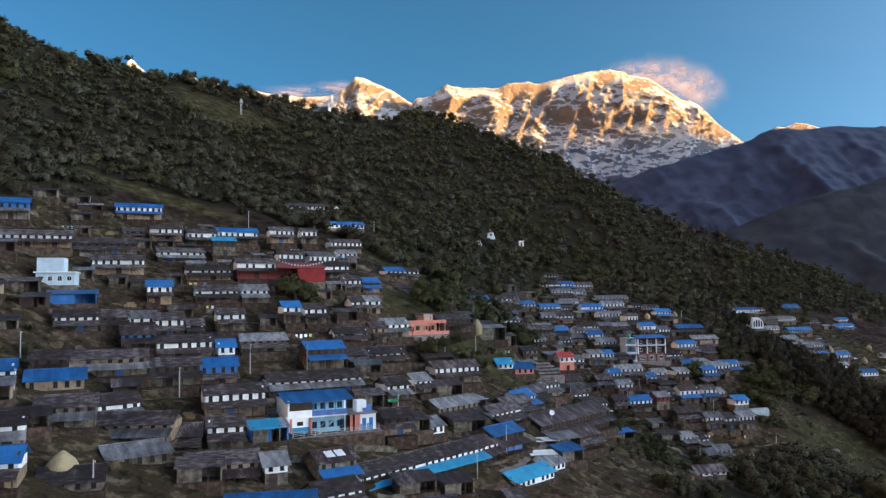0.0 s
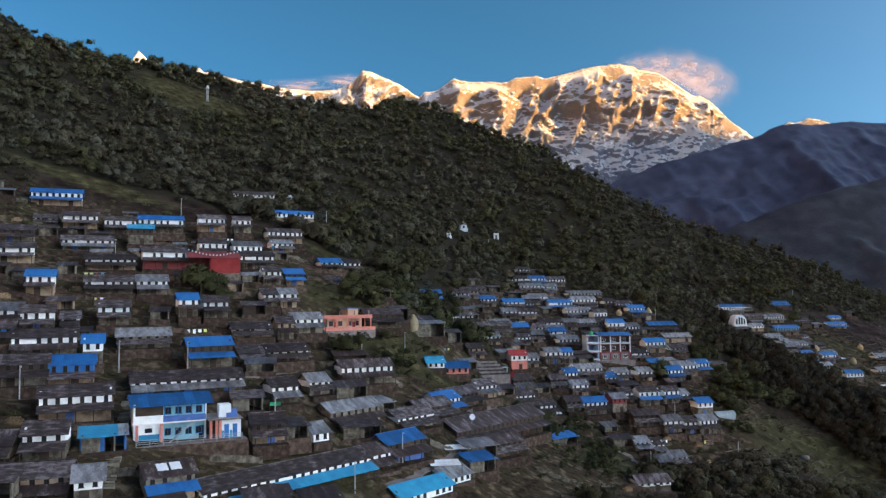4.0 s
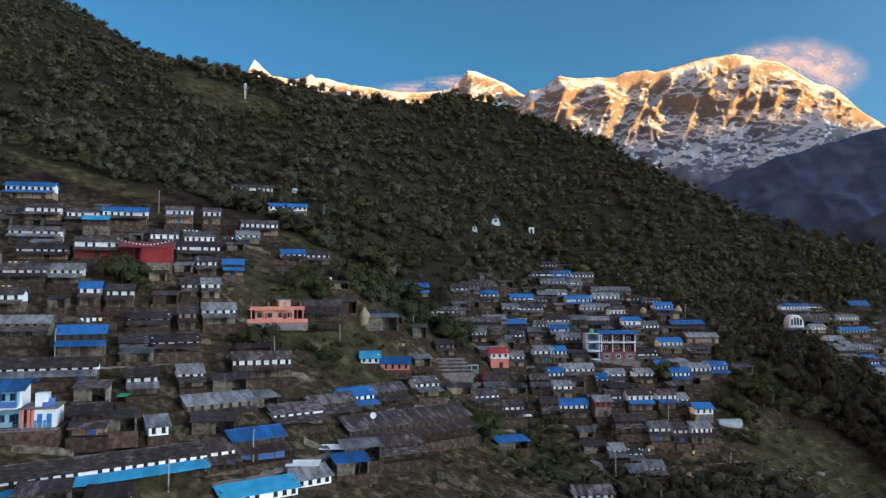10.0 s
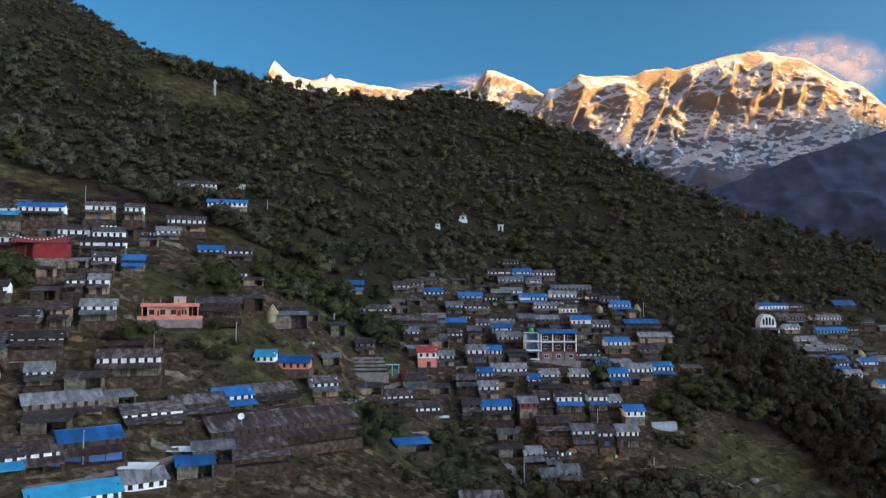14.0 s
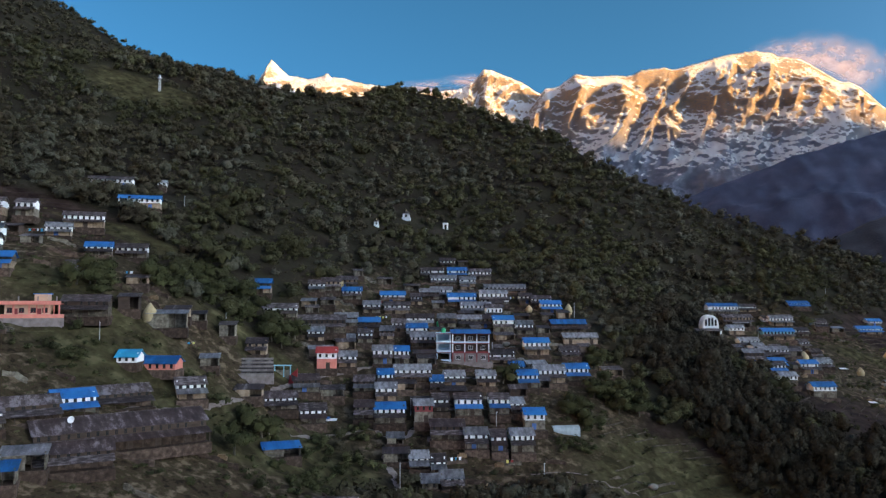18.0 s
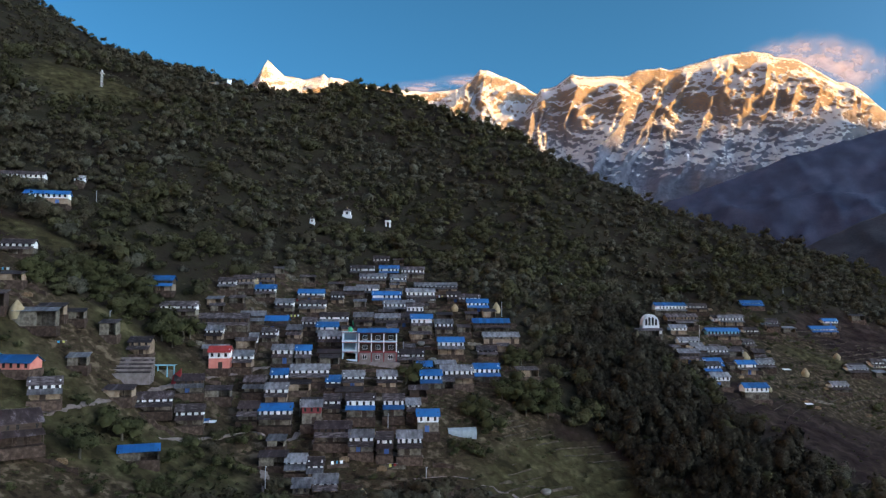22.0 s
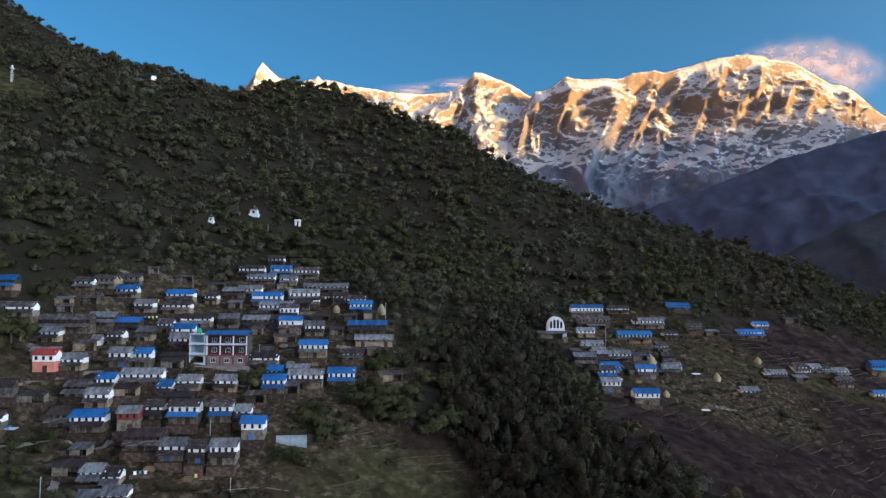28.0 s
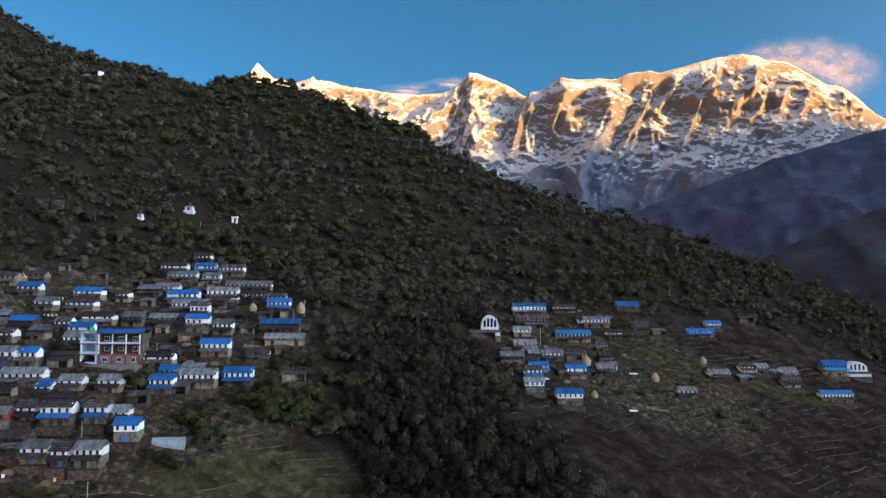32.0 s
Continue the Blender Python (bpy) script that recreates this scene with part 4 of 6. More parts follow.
house(-153.6, 96.5, 5.4, 5.1, "slate", 8, base=-19.2)
house(-145.7, 88.0, 3.4, 4.7, "tin", 12, lean=None, base=-23.6)
house(-136.6, 93.1, 6.6, 5.1, "rust", 22, upper="stone", lean="blue", base=-25.0)
house(-123.6, 113.4, 5.3, 4.8, "slate", 12, upper="wood", lower="ochre", base=-21.3)
house(-115.5, 119.6, 3.2, 3.2, "tin", 30, lean=None, base=-22.6)
house(-120.4, 106.7, 32.7, 4.6, "slate", 38, deep=5.6, base=-28.2, lean="sky_blue")
shed(-110.4, 113.0, 9.6, 2.6, "blue", 38, deep=5, base=-28.6)
house(-105.4, 119.0, 5.6, 4.7, "rust", 38, deep=5.6, base=-28.2, lower="blue_wash", lean="rust")
house(-99.8, 124.6, 9.8, 5.5, "blue", 38, deep=5.6, base=-28.0, lower="blue_wash", lean="rust", upper="wood")
house(-95.4, 141.0, 10.9, 4.3, "slate", 38, deep=5.6, base=-24.7)
house(-89.6, 150.6, 11.0, 4.8, "rust", 38, deep=5.6, base=-24.7, upper="wood", lower="drystone")
house(-84.9, 159.6, 8.0, 5.1, "blue", 38, deep=5.6, base=-24.7, lean="blue")
house(-79.8, 169.1, 13.4, 4.8, "rust", 38, deep=5.6, base=-24.7, upper="wood", lower="drystone")
house(-97.3, 114.3, 13.3, 3.0, "sky_blue", 38, deep=5.6, base=-32.4)
house(-89.9, 123.1, 6.8, 3.0, "tin", 38, deep=5.6, base=-32.1)
house(-73.6, 156.7, 33.0, 6.7, "rust", 38, deep=8.5, base=-30.9, lower="drystone", upper="wood", lean="rust")
house(-108.7, 132.8, 12.9, 5.4, "tin", 38, deep=5.6, base=-22.7, upper="stone")
shed(-119.6, 114.0, 5.4, 2.8, "slate", 19, deep=4, base=-20.9)
shed(-102.1, 140.2, 7.1, 3.9, "tin", 38, deep=4, base=-22.2)
house(-153.3, 88.6, 10.3, 4.8, "slate", 6, deep=5.6, base=-23.2, upper="ochre")
house(-165.7, 85.4, 8.9, 3.3, "tin", 29, deep=5.6, base=-19.3, upper="stone")
house(-167.0, 92.9, 13.0, 4.2, "slate", -8, deep=5.6, base=-16.8, upper="ochre")
house(-159.2, 94.6, 3.9, 3.5, "rust", 4, deep=5.6, base=-18.5, upper="stone")
shed(-147.4, 99.5, 4.6, 3.3, "sky_blue", 14, deep=4, base=-19.4)
house(-145.7, 79.6, 12.2, 4.5, "blue", -1, deep=5.6, base=-27.6, lower="ochre")
house(-136.8, 85.2, 7.2, 4.2, "slate", 28, deep=5.6, base=-27.2)
house(-176.2, 90.7, 8.1, 4.7, "slate", 10, deep=5.6, base=-14.0, upper="stone")
house(-171.5, 99.0, 6.6, 4.7, "slate", 33, deep=5.6, base=-14.9)
house(-170.6, 72.8, 7.4, 2.8, "slate", 6, deep=5.6, base=-19.4, upper="stone", lower="ochre")
house(-103.9, 151.9, 11.9, 5.5, "rust", 16)
house(-76.6, 187.5, 8.6, 3.2, "blue", 0, upper="pink", lower="pink", lean=None)
house(-82.4, 183.0, 4.6, 2.9, "sky_blue", 4)
house(-68.8, 185.3, 6.6, 5.0, "slate", 26)
house(-76.3, 142.7, 13.2, 4.6, "rust", 28, upper="wood", lower="drystone")
shed(-81.3, 135.3, 7.2, 3.5, "tin", 20, wall="stone")
shed(-82.7, 129.2, 6.1, 3.1, "blue", 22)
shed(-81.0, 203.3, 10.0, 4.6, "tin", 14)
house(-5.6, 360.9, 6.8, 4.6, "slate", 3)
shed(1.9, 365.3, 4.4, 2.3, "slate", 3)
house(-12.5, 345.4, 10.3, 5.0, "slate", 3)
house(-1.3, 351.0, 8.4, 5.2, "blue", 3, lean="blue")
house(9.2, 353.3, 10.0, 5.4, "slate", 3)
house(-45.0, 297.4, 7.6, 4.6, "slate", 7, upper="ochre")
house(-54.3, 282.7, 5.6, 4.6, "slate", 7)
house(-42.1, 289.2, 6.9, 4.7, "blue", 7)
house(-27.4, 301.3, 9.4, 4.7, "blue", 3)
house(-18.4, 309.3, 4.4, 4.7, "slate", 3)
house(-8.4, 326.5, 8.8, 4.9, "tin", 3)
house(0.1, 319.8, 11.3, 5.6, "blue", 3, lean="blue")
house(14.1, 323.2, 11.4, 3.4, "slate", 3, lean=None)
house(27.4, 327.7, 5.1, 4.6, "slate", 3)
house(33.8, 325.8, 8.3, 4.6, "slate", 3)
house(36.9, 318.6, 8.1, 5.1, "blue", 3, lean="blue")
house(-34.1, 284.7, 6.0, 4.6, "slate", 3)
house(-25.1, 291.2, 9.3, 4.7, "slate", 3)
shed(-9.6, 309.0, 4.4, 2.9, "tin", 3)
house(5.6, 310.7, 11.9, 5.1, "slate", 3)
house(7.6, 294.6, 7.9, 5.1, "slate", 3, upper="stone")
house(-48.4, 258.6, 15.5, 6.0, "slate", 7, upper="wood")
house(-34.2, 271.0, 8.1, 4.8, "blue", 3, upper="wood")
house(-16.2, 285.2, 9.8, 4.6, "slate", 3)
house(-49.3, 251.8, 4.8, 4.6, "slate", 7)
house(-34.2, 262.8, 4.6, 4.6, "slate", 3)
house(-14.6, 268.4, 8.3, 4.9, "tin", 3)
house(12.4, 263.6, 8.5, 4.6, "slate", 3)
house(-47.4, 222.1, 7.2, 4.9, "rust", 16, upper="wood")
house(-51.6, 207.8, 8.3, 4.6, "rust", 16)
house(-43.2, 210.6, 6.7, 5.0, "slate", 12)
shed(-46.2, 184.0, 8.6, 2.7, "blue", 20)
shed(-20.6, 211.9, 4.4, 2.3, "tin", 3, wall="stone")
house(-6.4, 217.3, 9.2, 5.3, "rust", 3, upper="wood")
house(-30.2, 162.4, 8.8, 4.0, "rust", 3, lean=None)
shed(23.3, 247.2, 6.6, 2.9, "slate", 3)
house(176.9, 421.1, 12.7, 5.7, "slate", 3)
house(199.8, 424.9, 6.7, 4.6, "slate", 3)
shed(209.3, 423.1, 6.7, 2.9, "tin", 3)
house(228.6, 392.0, 9.9, 4.6, "slate", 3)
house(247.7, 408.4, 6.0, 4.6, "slate", 3)
house(257.3, 413.5, 5.9, 4.6, "slate", 3)
house(134.1, 357.4, 9.0, 4.6, "slate", 3)
shed(154.8, 356.3, 6.4, 3.1, "slate", 3)
house(305.2, 437.2, 12.8, 8.5, "blue", 3, upper="blue_paint", lean="sky_blue")
house(289.0, 402.8, 15.4, 6.0, "blue", 3, upper="white")
house(268.7, 406.0, 8.5, 5.2, "slate", 3, upper="stone")
shed(274.2, 474.7, 8.4, 3.4, "slate", 3)
house(-216.9, 184.8, 10.6, 6.3, "blue", 14, upper="blue_paint")
house(-206.6, 169.6, 19.0, 4.8, "slate", 14)
house(-192.4, 183.9, 16.2, 4.8, "slate", 14, upper="wood")
house(-186.0, 170.7, 11.9, 5.3, "slate", 14)
shed(-189.5, 143.5, 9.5, 2.9, "blue", 14, wall="blue_paint")
house(-185.8, 132.6, 7.9, 4.5, "slate", 14)
house(-179.8, 137.6, 5.3, 4.4, "slate", 14, upper="wood")
house(-175.0, 141.1, 5.6, 4.7, "tin", 14)
house(-173.7, 132.0, 6.5, 4.4, "rust", 14, upper="blue_paint")
house(-183.5, 107.0, 5.5, 4.5, "slate", 14, upper="wood")
house(-176.5, 115.0, 14.1, 4.7, "slate", 14, upper="ochre")
house(-165.5, 118.4, 10.1, 5.2, "slate", 14, upper="wood")
house(-180.7, 100.8, 8.4, 3.3, "blue", 14, upper="ochre", lean=None)
shed(-146.9, 100.1, 6.3, 3.0, "tin", 14, wall="blue_paint")
house(-180.3, 77.9, 4.3, 4.6, "slate", 14)
house(-187.3, 94.7, 4.5, 4.5, "blue", 14)
house(-177.6, 68.4, 4.4, 4.6, "blue", 7, upper="white")
house(-103.5, 234.9, 8.5, 4.7, "slate", 14)
house(-96.2, 189.8, 10.4, 5.3, "slate", 14, upper="wood")
shed(-90.0, 200.4, 5.1, 4.0, "slate", 14, wall="wood")
house(-70.5, 262.0, 7.6, 5.0, "blue", 7, upper="wood", lean="blue")
house(-61.7, 254.2, 10.8, 4.6, "slate", 7)
house(-49.9, 288.8, 6.8, 5.0, "slate", 7, upper="ochre")
shed(-69.7, 221.0, 4.4, 4.0, "slate", 7)
house(-62.0, 224.5, 5.5, 4.9, "slate", 7, upper="ochre")
shed(-77.2, 217.1, 4.3, 2.6, "slate", 14)
house(-41.7, 269.5, 7.6, 4.6, "tin", 7, upper="wood")
house(-27.2, 268.8, 4.5, 4.6, "slate", 3, upper="wood")
house(-23.6, 276.5, 4.5, 4.6, "slate", 3)
house(-13.3, 321.5, 7.9, 4.6, "slate", 3, upper="wood")
house(3.3, 344.2, 6.7, 4.6, "slate", 3)
house(14.4, 317.5, 5.3, 4.6, "rust", 3, upper="wood")
house(-7.5, 341.0, 11.1, 4.6, "slate", 3)
house(2.4, 293.8, 8.7, 4.6, "tin", 3, upper="stone")
shed(34.2, 307.3, 4.5, 2.8, "slate", 3)
house(-31.3, 232.2, 5.7, 4.6, "rust", 3, upper="wood")
house(-30.1, 220.8, 5.0, 4.8, "rust", 3, upper="stone")
shed(116.1, 358.7, 10.6, 3.4, "slate", 3)
house(136.5, 346.7, 4.3, 4.7, "slate", 3, upper="wood")
house(170.6, 369.5, 5.2, 4.8, "slate", 3, upper="wood")
shed(182.7, 426.5, 7.4, 3.0, "slate", 3)
house(183.9, 411.6, 7.1, 4.6, "slate", 3)

# small houses and sheds among the terraces of the farther village
shed(141.0, 383.0, 8.2, 2.8, "tin", 4)
for x, y, w in ((135.4, 350.8, 5.6), (145.2, 353.7, 4.6), (128.3, 339.0, 5.4), (170.3, 361.0, 7.1), (171.9, 384.8, 5.0), (201.0, 427.0, 7.1), (229.3, 394.1, 8.5), (248.6, 408.1, 8.0),
                (261.1, 414.0, 7.6), (273.0, 418.2, 7.6), (170.8, 423.0, 6.0), (158.2, 363.4, 5.1)):
    house(x, y, w, 3.3 + 0.9 * (int(x) % 2), "slate", 2 + int(y) % 9)
house(137.0, 334.3, 7.2, 4.2, "blue", 5, lean="blue")
for x, y, w, cover in ((243.4, 396.9, 6.0, "tin"), (135.3, 340.7, 4.7, "slate"), (159.1, 344.6, 4.9, "rust"), (147.6, 338.4, 4.0, "slate"), (125.2, 345.6, 3.7, "slate")):
    shed(x, y, w, 2.4, cover, 4)


# ---- other kinds of things ----
def lathe(name, mat, profile, sides=20, wobble=0.0, seed=0):
    """A turned shape from (radius, z) pairs."""
    rng = random.Random(seed)
    v, q = [], []
    for r, z in profile:
        for k in range(sides):
            a = 2 * math.pi * k / sides
            s = r * (1 + rng.uniform(-wobble, wobble))
            v.append((s * math.cos(a), s * math.sin(a), z + (rng.uniform(-wobble, wobble) * 0.4 if r > 0 else 0)))
    for i in range(len(profile) - 1):
        for k in range(sides):
            j = (k + 1) % sides
            q.append((i * sides + k, i * sides + j, (i + 1) * sides + j, (i + 1) * sides + k))
    return mesh_from(name, np.array(v), np.array(q), mat, True)


def thing(name, x, y, label, category, group="", turn=0.0, sink=0.0):
    ob = tagged(new(name), label, category, group)
    ob.matrix_world = pose(x, y, height(x, y) - sink, 0, 0, turn)
    return ob


def haystack(x, y, w, h):
    ob = thing("haystack", x, y, "golden straw haystack heaped round a pole on a terrace", "haystack", "haystacks")
    r = w / 2
    part("straw", lathe("straw", M["straw"], [(r * 0.8, -0.6), (r * 0.92, 0.1), (r, h * 0.25), (r * 0.95, h * 0.42), (r * 0.72, h * 0.62), (r * 0.42, h * 0.82), (r * 0.14, h * 0.97), (0.0, h)], 18, 0.06, int(x * 7)), ob)
    part("stake", lathe("stake", M["wood"], [(0.07, h * 0.9), (0.05, h + 0.5), (0, h + 0.5)], 6), ob)
    HOUSES.append((x, y, w / 2 + 0.5, 0, w))


def utility_pole(x, y, h):
    ob = thing("utility_pole", x, y, "slim pale galvanised utility pole with a small bracket", "utility pole", "utility poles")
    h = max(h, 4.5)
    part("shaft", lathe("shaft", M["metal"], [(0.12, -0.8), (0.1, h * 0.5), (0.08, h), (0, h)], 8), ob)
    part("crossarm", solid("crossarm", M["metal"], [(-0.05, 0.26, -0.04, 0.04, h - 0.3, h - 0.24)]), ob)
    for s in (0.2,):
        part("insulator", lathe("insulator", M["white"], [(0.04, h - 0.24), (0.05, h - 0.18), (0.02, h - 0.1), (0, h - 0.08)], 6), ob, at=pose(s, 0, 0))


def mast(x, y, h):
    ob = thing("radio_mast", x, y, "white lattice mast with a drum head on the upper meadow", "mast")
    for sx in (-1, 1):
        for sy in (-1, 1):
            part("leg", lathe("leg", M["bright"], [(0.09, -0.8), (0.07, h * 0.8), (0, h * 0.8)], 6), ob, at=pose(0.4 * sx, 0.4 * sy, 0))
    for k in range(5):
        part("brace", solid("brace", M["bright"], [(-0.55, 0.55, -0.55, -0.45, h * 0.15 * (k + 1) - 0.05, h * 0.15 * (k + 1) + 0.05), (-0.55, 0.55, 0.45, 0.55, h * 0.15 * (k + 1) - 0.05, h * 0.15 * (k + 1) + 0.05)]), ob)
    part("platform", solid("platform", M["bright"], [(-1.0, 1.0, -1.0, 1.0, h * 0.8, h * 0.83)]), ob)
    part("drum", lathe("drum", M["bright"], [(0.4, h * 0.83), (0.55, h * 0.86), (0.55, h * 0.96), (0.3, h), (0, h)], 12), ob)


def shrine(x, y, w, h):
    ob = thing("shrine", x, y, "small whitewashed hill shrine with a tiered red-brown roof", "shrine", "hill shrines")
    r, h = max(w, 2.6) / 2, h
    part("base", solid("base", M["bright"], [(-r, r, -r, r, -1.2, h * 0.14), (-r * 0.78, r * 0.78, -r * 0.78, r * 0.78, h * 0.14, h * 0.52)]), ob)
    # no hole: a dark panel paints the shade inside the shrine
    part("opening_shade", solid("opening_shade", M["pane"], [(-r * 0.25, r * 0.25, -r * 0.78 - 0.03, -r * 0.78 + 0.02, h * 0.16, h * 0.42)]), ob)
    part("roof", lathe("roof", M["rust"], [(r * 1.25, h * 0.5), (r * 0.75, h * 0.62), (r * 0.7, h * 0.64), (r * 0.8, h * 0.66), (r * 0.3, h * 0.78), (0.0, h * 0.8)], 8), ob)
    part("spire", lathe("spire", M["straw"], [(r * 0.16, h * 0.78), (r * 0.12, h * 0.88), (r * 0.03, h), (0, h)], 8), ob)
    HOUSES.append((x, y - 3, r + 4, 0, 2 * r + 9))


def gate_shrine(x, y, w, h):
    ob = thing("gate_shrine", x, y, "whitewashed archway gate with a tiered top on the hill path", "gate")
    a = w / 2
    part("pier", solid("pier", M["white"], [(-a, -a * 0.45, -0.8, 0.8, -1.2, h * 0.45)]), ob)
    part("pier", solid("pier", M["white"], [(a * 0.45, a, -0.8, 0.8, -1.2, h * 0.45)]), ob)
    part("lintel", solid("lintel", M["white"], [(-a * 1.1, a * 1.1, -0.9, 0.9, h * 0.45, h * 0.6)]), ob)
    HOUSES.append((x, y - 3, a + 4, 0, 12))
    part("top", solid("top", M["slate"], [(-a * 0.6, a * 0.6, -0.6, 0.6, h * 0.6, h * 0.85), (-a * 0.8, a * 0.8, -0.8, 0.8, h * 0.85, h * 0.92)]), ob)


def temple(x, y, w, h):
    """A bright hall with a rounded, ribbed front."""
    ob = thing("temple", x, y, "bright white hall with a rounded ribbed vault and dark windows", "temple", "white vaulted halls")
    a, d, n, h = w * 0.5, 3.0, 14, h * 1.08
    arc = [(a * math.cos(math.pi * k / n), h * 0.45 + h * 0.55 * math.sin(math.pi * k / n)) for k in range(n + 1)]
    v = [(px, yy, pz) for yy in (-d, d) for px, pz in [(a, -1.5)] + arc + [(-a, -1.5)]]
    m = n + 3
    me = bpy.data.meshes.new("hall")
    me.from_pydata(v, [], [tuple(range(m))[::-1], tuple(range(m, 2 * m))] + [(k, (k + 1) % m, (k + 1) % m + m, k + m) for k in range(m)])
    me.materials.append(M["bright"])
    part("hall", me, ob)
    for k in range(5):
        u = -a * 0.8 + 1.6 * a * k / 4
        z1 = h * 0.42 + h * 0.5 * math.sqrt(max(0.05, 1 - (u / a) ** 2))
        part("rib", solid("rib", M["bright"], [(u - 0.16, u + 0.16, -d - 0.25, -d + 0.02, 0, z1)]), ob)
    for k in range(4):
        u = -a * 0.6 + 1.2 * a * k / 3
        z1 = h * 0.36 + h * 0.5 * math.sqrt(1 - (u / a) ** 2)
        part("window", solid("window", M["pane"], [(u - 0.5, u + 0.5, -d - 0.04, -d + 0.02, h * 0.42, z1 - 0.3), (u - 0.3, u + 0.3, -d - 0.04, -d + 0.02, z1 - 0.3, z1)]), ob, "tall dark arched window")
    part("plinth", solid("plinth", M["stone"], [(-a - 0.8, a + 0.8, -d - 3.2, d, -3, 0.0)]), ob)
    part("porch_wall", solid("porch_wall", M["white"], [(-a - 0.5, a + 0.5, -d - 2.6, -d - 2.3, 0.004, 1.7)]), ob)
    part("porch_roof", roof_mesh("porch_roof", "slate", -a - 0.9, a + 0.9, ((-d - 3.3, 1.6), (-d - 1.6, 2.1), (-d - 0.05, 2.5)), 0.08, random.Random(2), 0.9), ob)
    HOUSES.append((x, y, a + 1, 0, 6))
    HOUSES.append((x - 4, y - 10, a + 8, 0, 22))


def school(x, y, w, h):
    """Three-storey block with open galleries and a stair tower."""
    ob = tagged(new("school_block"), "three-storey maroon and white block with galleries and blue roof", "building")
    ob.matrix_world = pose(x, y + 3.5, float(bare(x, y)) + 0.2, 0, 0, 2)
    a, d, f = w / 2, 3.6, (h - 1.2) / 3
    part("plinth", solid("plinth", M["concrete"], [(-a - 6.2, a + 1, -d - 2, d, -3.5, 0)]), ob)
    for k in range(3):
        part("floor_slab", solid("floor_slab", M["maroon"], [(-a, a, -d - 0.3, d, f * (k + 1) - 0.22, f * (k + 1))]), ob)
        # upper rear walls use dark timber: the galleries' shade put into the colour
        part("rear_wall", solid("rear_wall", M["wood" if k else "concrete"], [(-a, a, -d + (1.6 if k else 0.15), -d + (1.9 if k else 0.45), f * k, f * (k + 1) - 0.22)]), ob)
        for s in range(4):
            u = -a + 0.25 + (2 * a - 0.5) * s / 3
            part("column", solid("column", M["maroon" if k == 0 else "white"], [(u - 0.17, u + 0.17, -d - 0.2, -d + 0.14, f * k, f * (k + 1) - 0.22)]), ob)
        if k:
            part("balustrade", solid("balustrade", M["maroon" if k == 1 else "pale"], [(-a + 0.3, a - 0.3, -d - 0.12, -d - 0.02, f * k + 0.02, f * k + (0.35 if k == 1 else 0.6))]), ob)
        win, pane = window_mesh(1.5, 1.3, "white")
        for s in range(3):
            u = -a + 2 * a * (s + 0.5) / 3
            wo = part("window", win, ob, at=pose(u, -d + (1.6 if k else 0.15), f * k + 0.9))
            part("pane", pane, wo)
    part("side_wall", solid("side_wall", M["stone"], [(-a, -a + 0.3, -d + 0.5, d, 0, 3 * f)]), ob)
    part("side_wall", solid("side_wall", M["stone"], [(a - 0.3, a, -d + 0.5, d, 0, 3 * f)]), ob)
    rng = random.Random(3)
    part("roof", roof_mesh("roof", "blue", -a - 0.5, a + 0.5, ((-d - 0.9, 3 * f + 0.15), (0, 3 * f + 1.3), (d + 0.6, 3 * f + 0.3)), 0.1, rng, 1.6), ob)
    tx0, tx1 = -a - 5.2, -a - 0.4
    tower = part("stair_tower", solid("stair_tower", M["pale"], [(tx0, tx0 + 0.4, -d, d - 2, 0, 3 * f), (tx1 - 0.4, tx1, -d, d - 2, 0, 3 * f), (tx0 + 0.4, tx1 - 0.4, d - 2.4, d - 2, 0, 3 * f)]), ob, "pale blue stair tower")
    for k in range(1, 4):
        part("tower_band", solid("tower_band", M["maroon"], [(tx0 - 0.18, tx1 + 0.18, -d - 0.18, -d - 0.152, f * k - 0.12, f * k + 0.1)]), tower)
    for k in range(4):
        part("landing", solid("landing", M["pale"], [(tx0 - 0.15, tx1 + 0.15, -d - 0.15, d - 2, f * k - 0.1 + 0.1, f * k + 0.75 if k < 3 else f * k + 0.3)]), tower)
    tank = part("water_tank", lathe("water_tank", M["green"], [(0.75, 3 * f + 0.3), (0.75, 3 * f + 1.5), (0.4, 3 * f + 1.9), (0, 3 * f + 1.95)], 14), ob, "green plastic water tank", pose(-a - 2.8, -1.5, 0))
    HOUSES.append((x - 2.5, y + 3.5, a + 5, 2, 8))


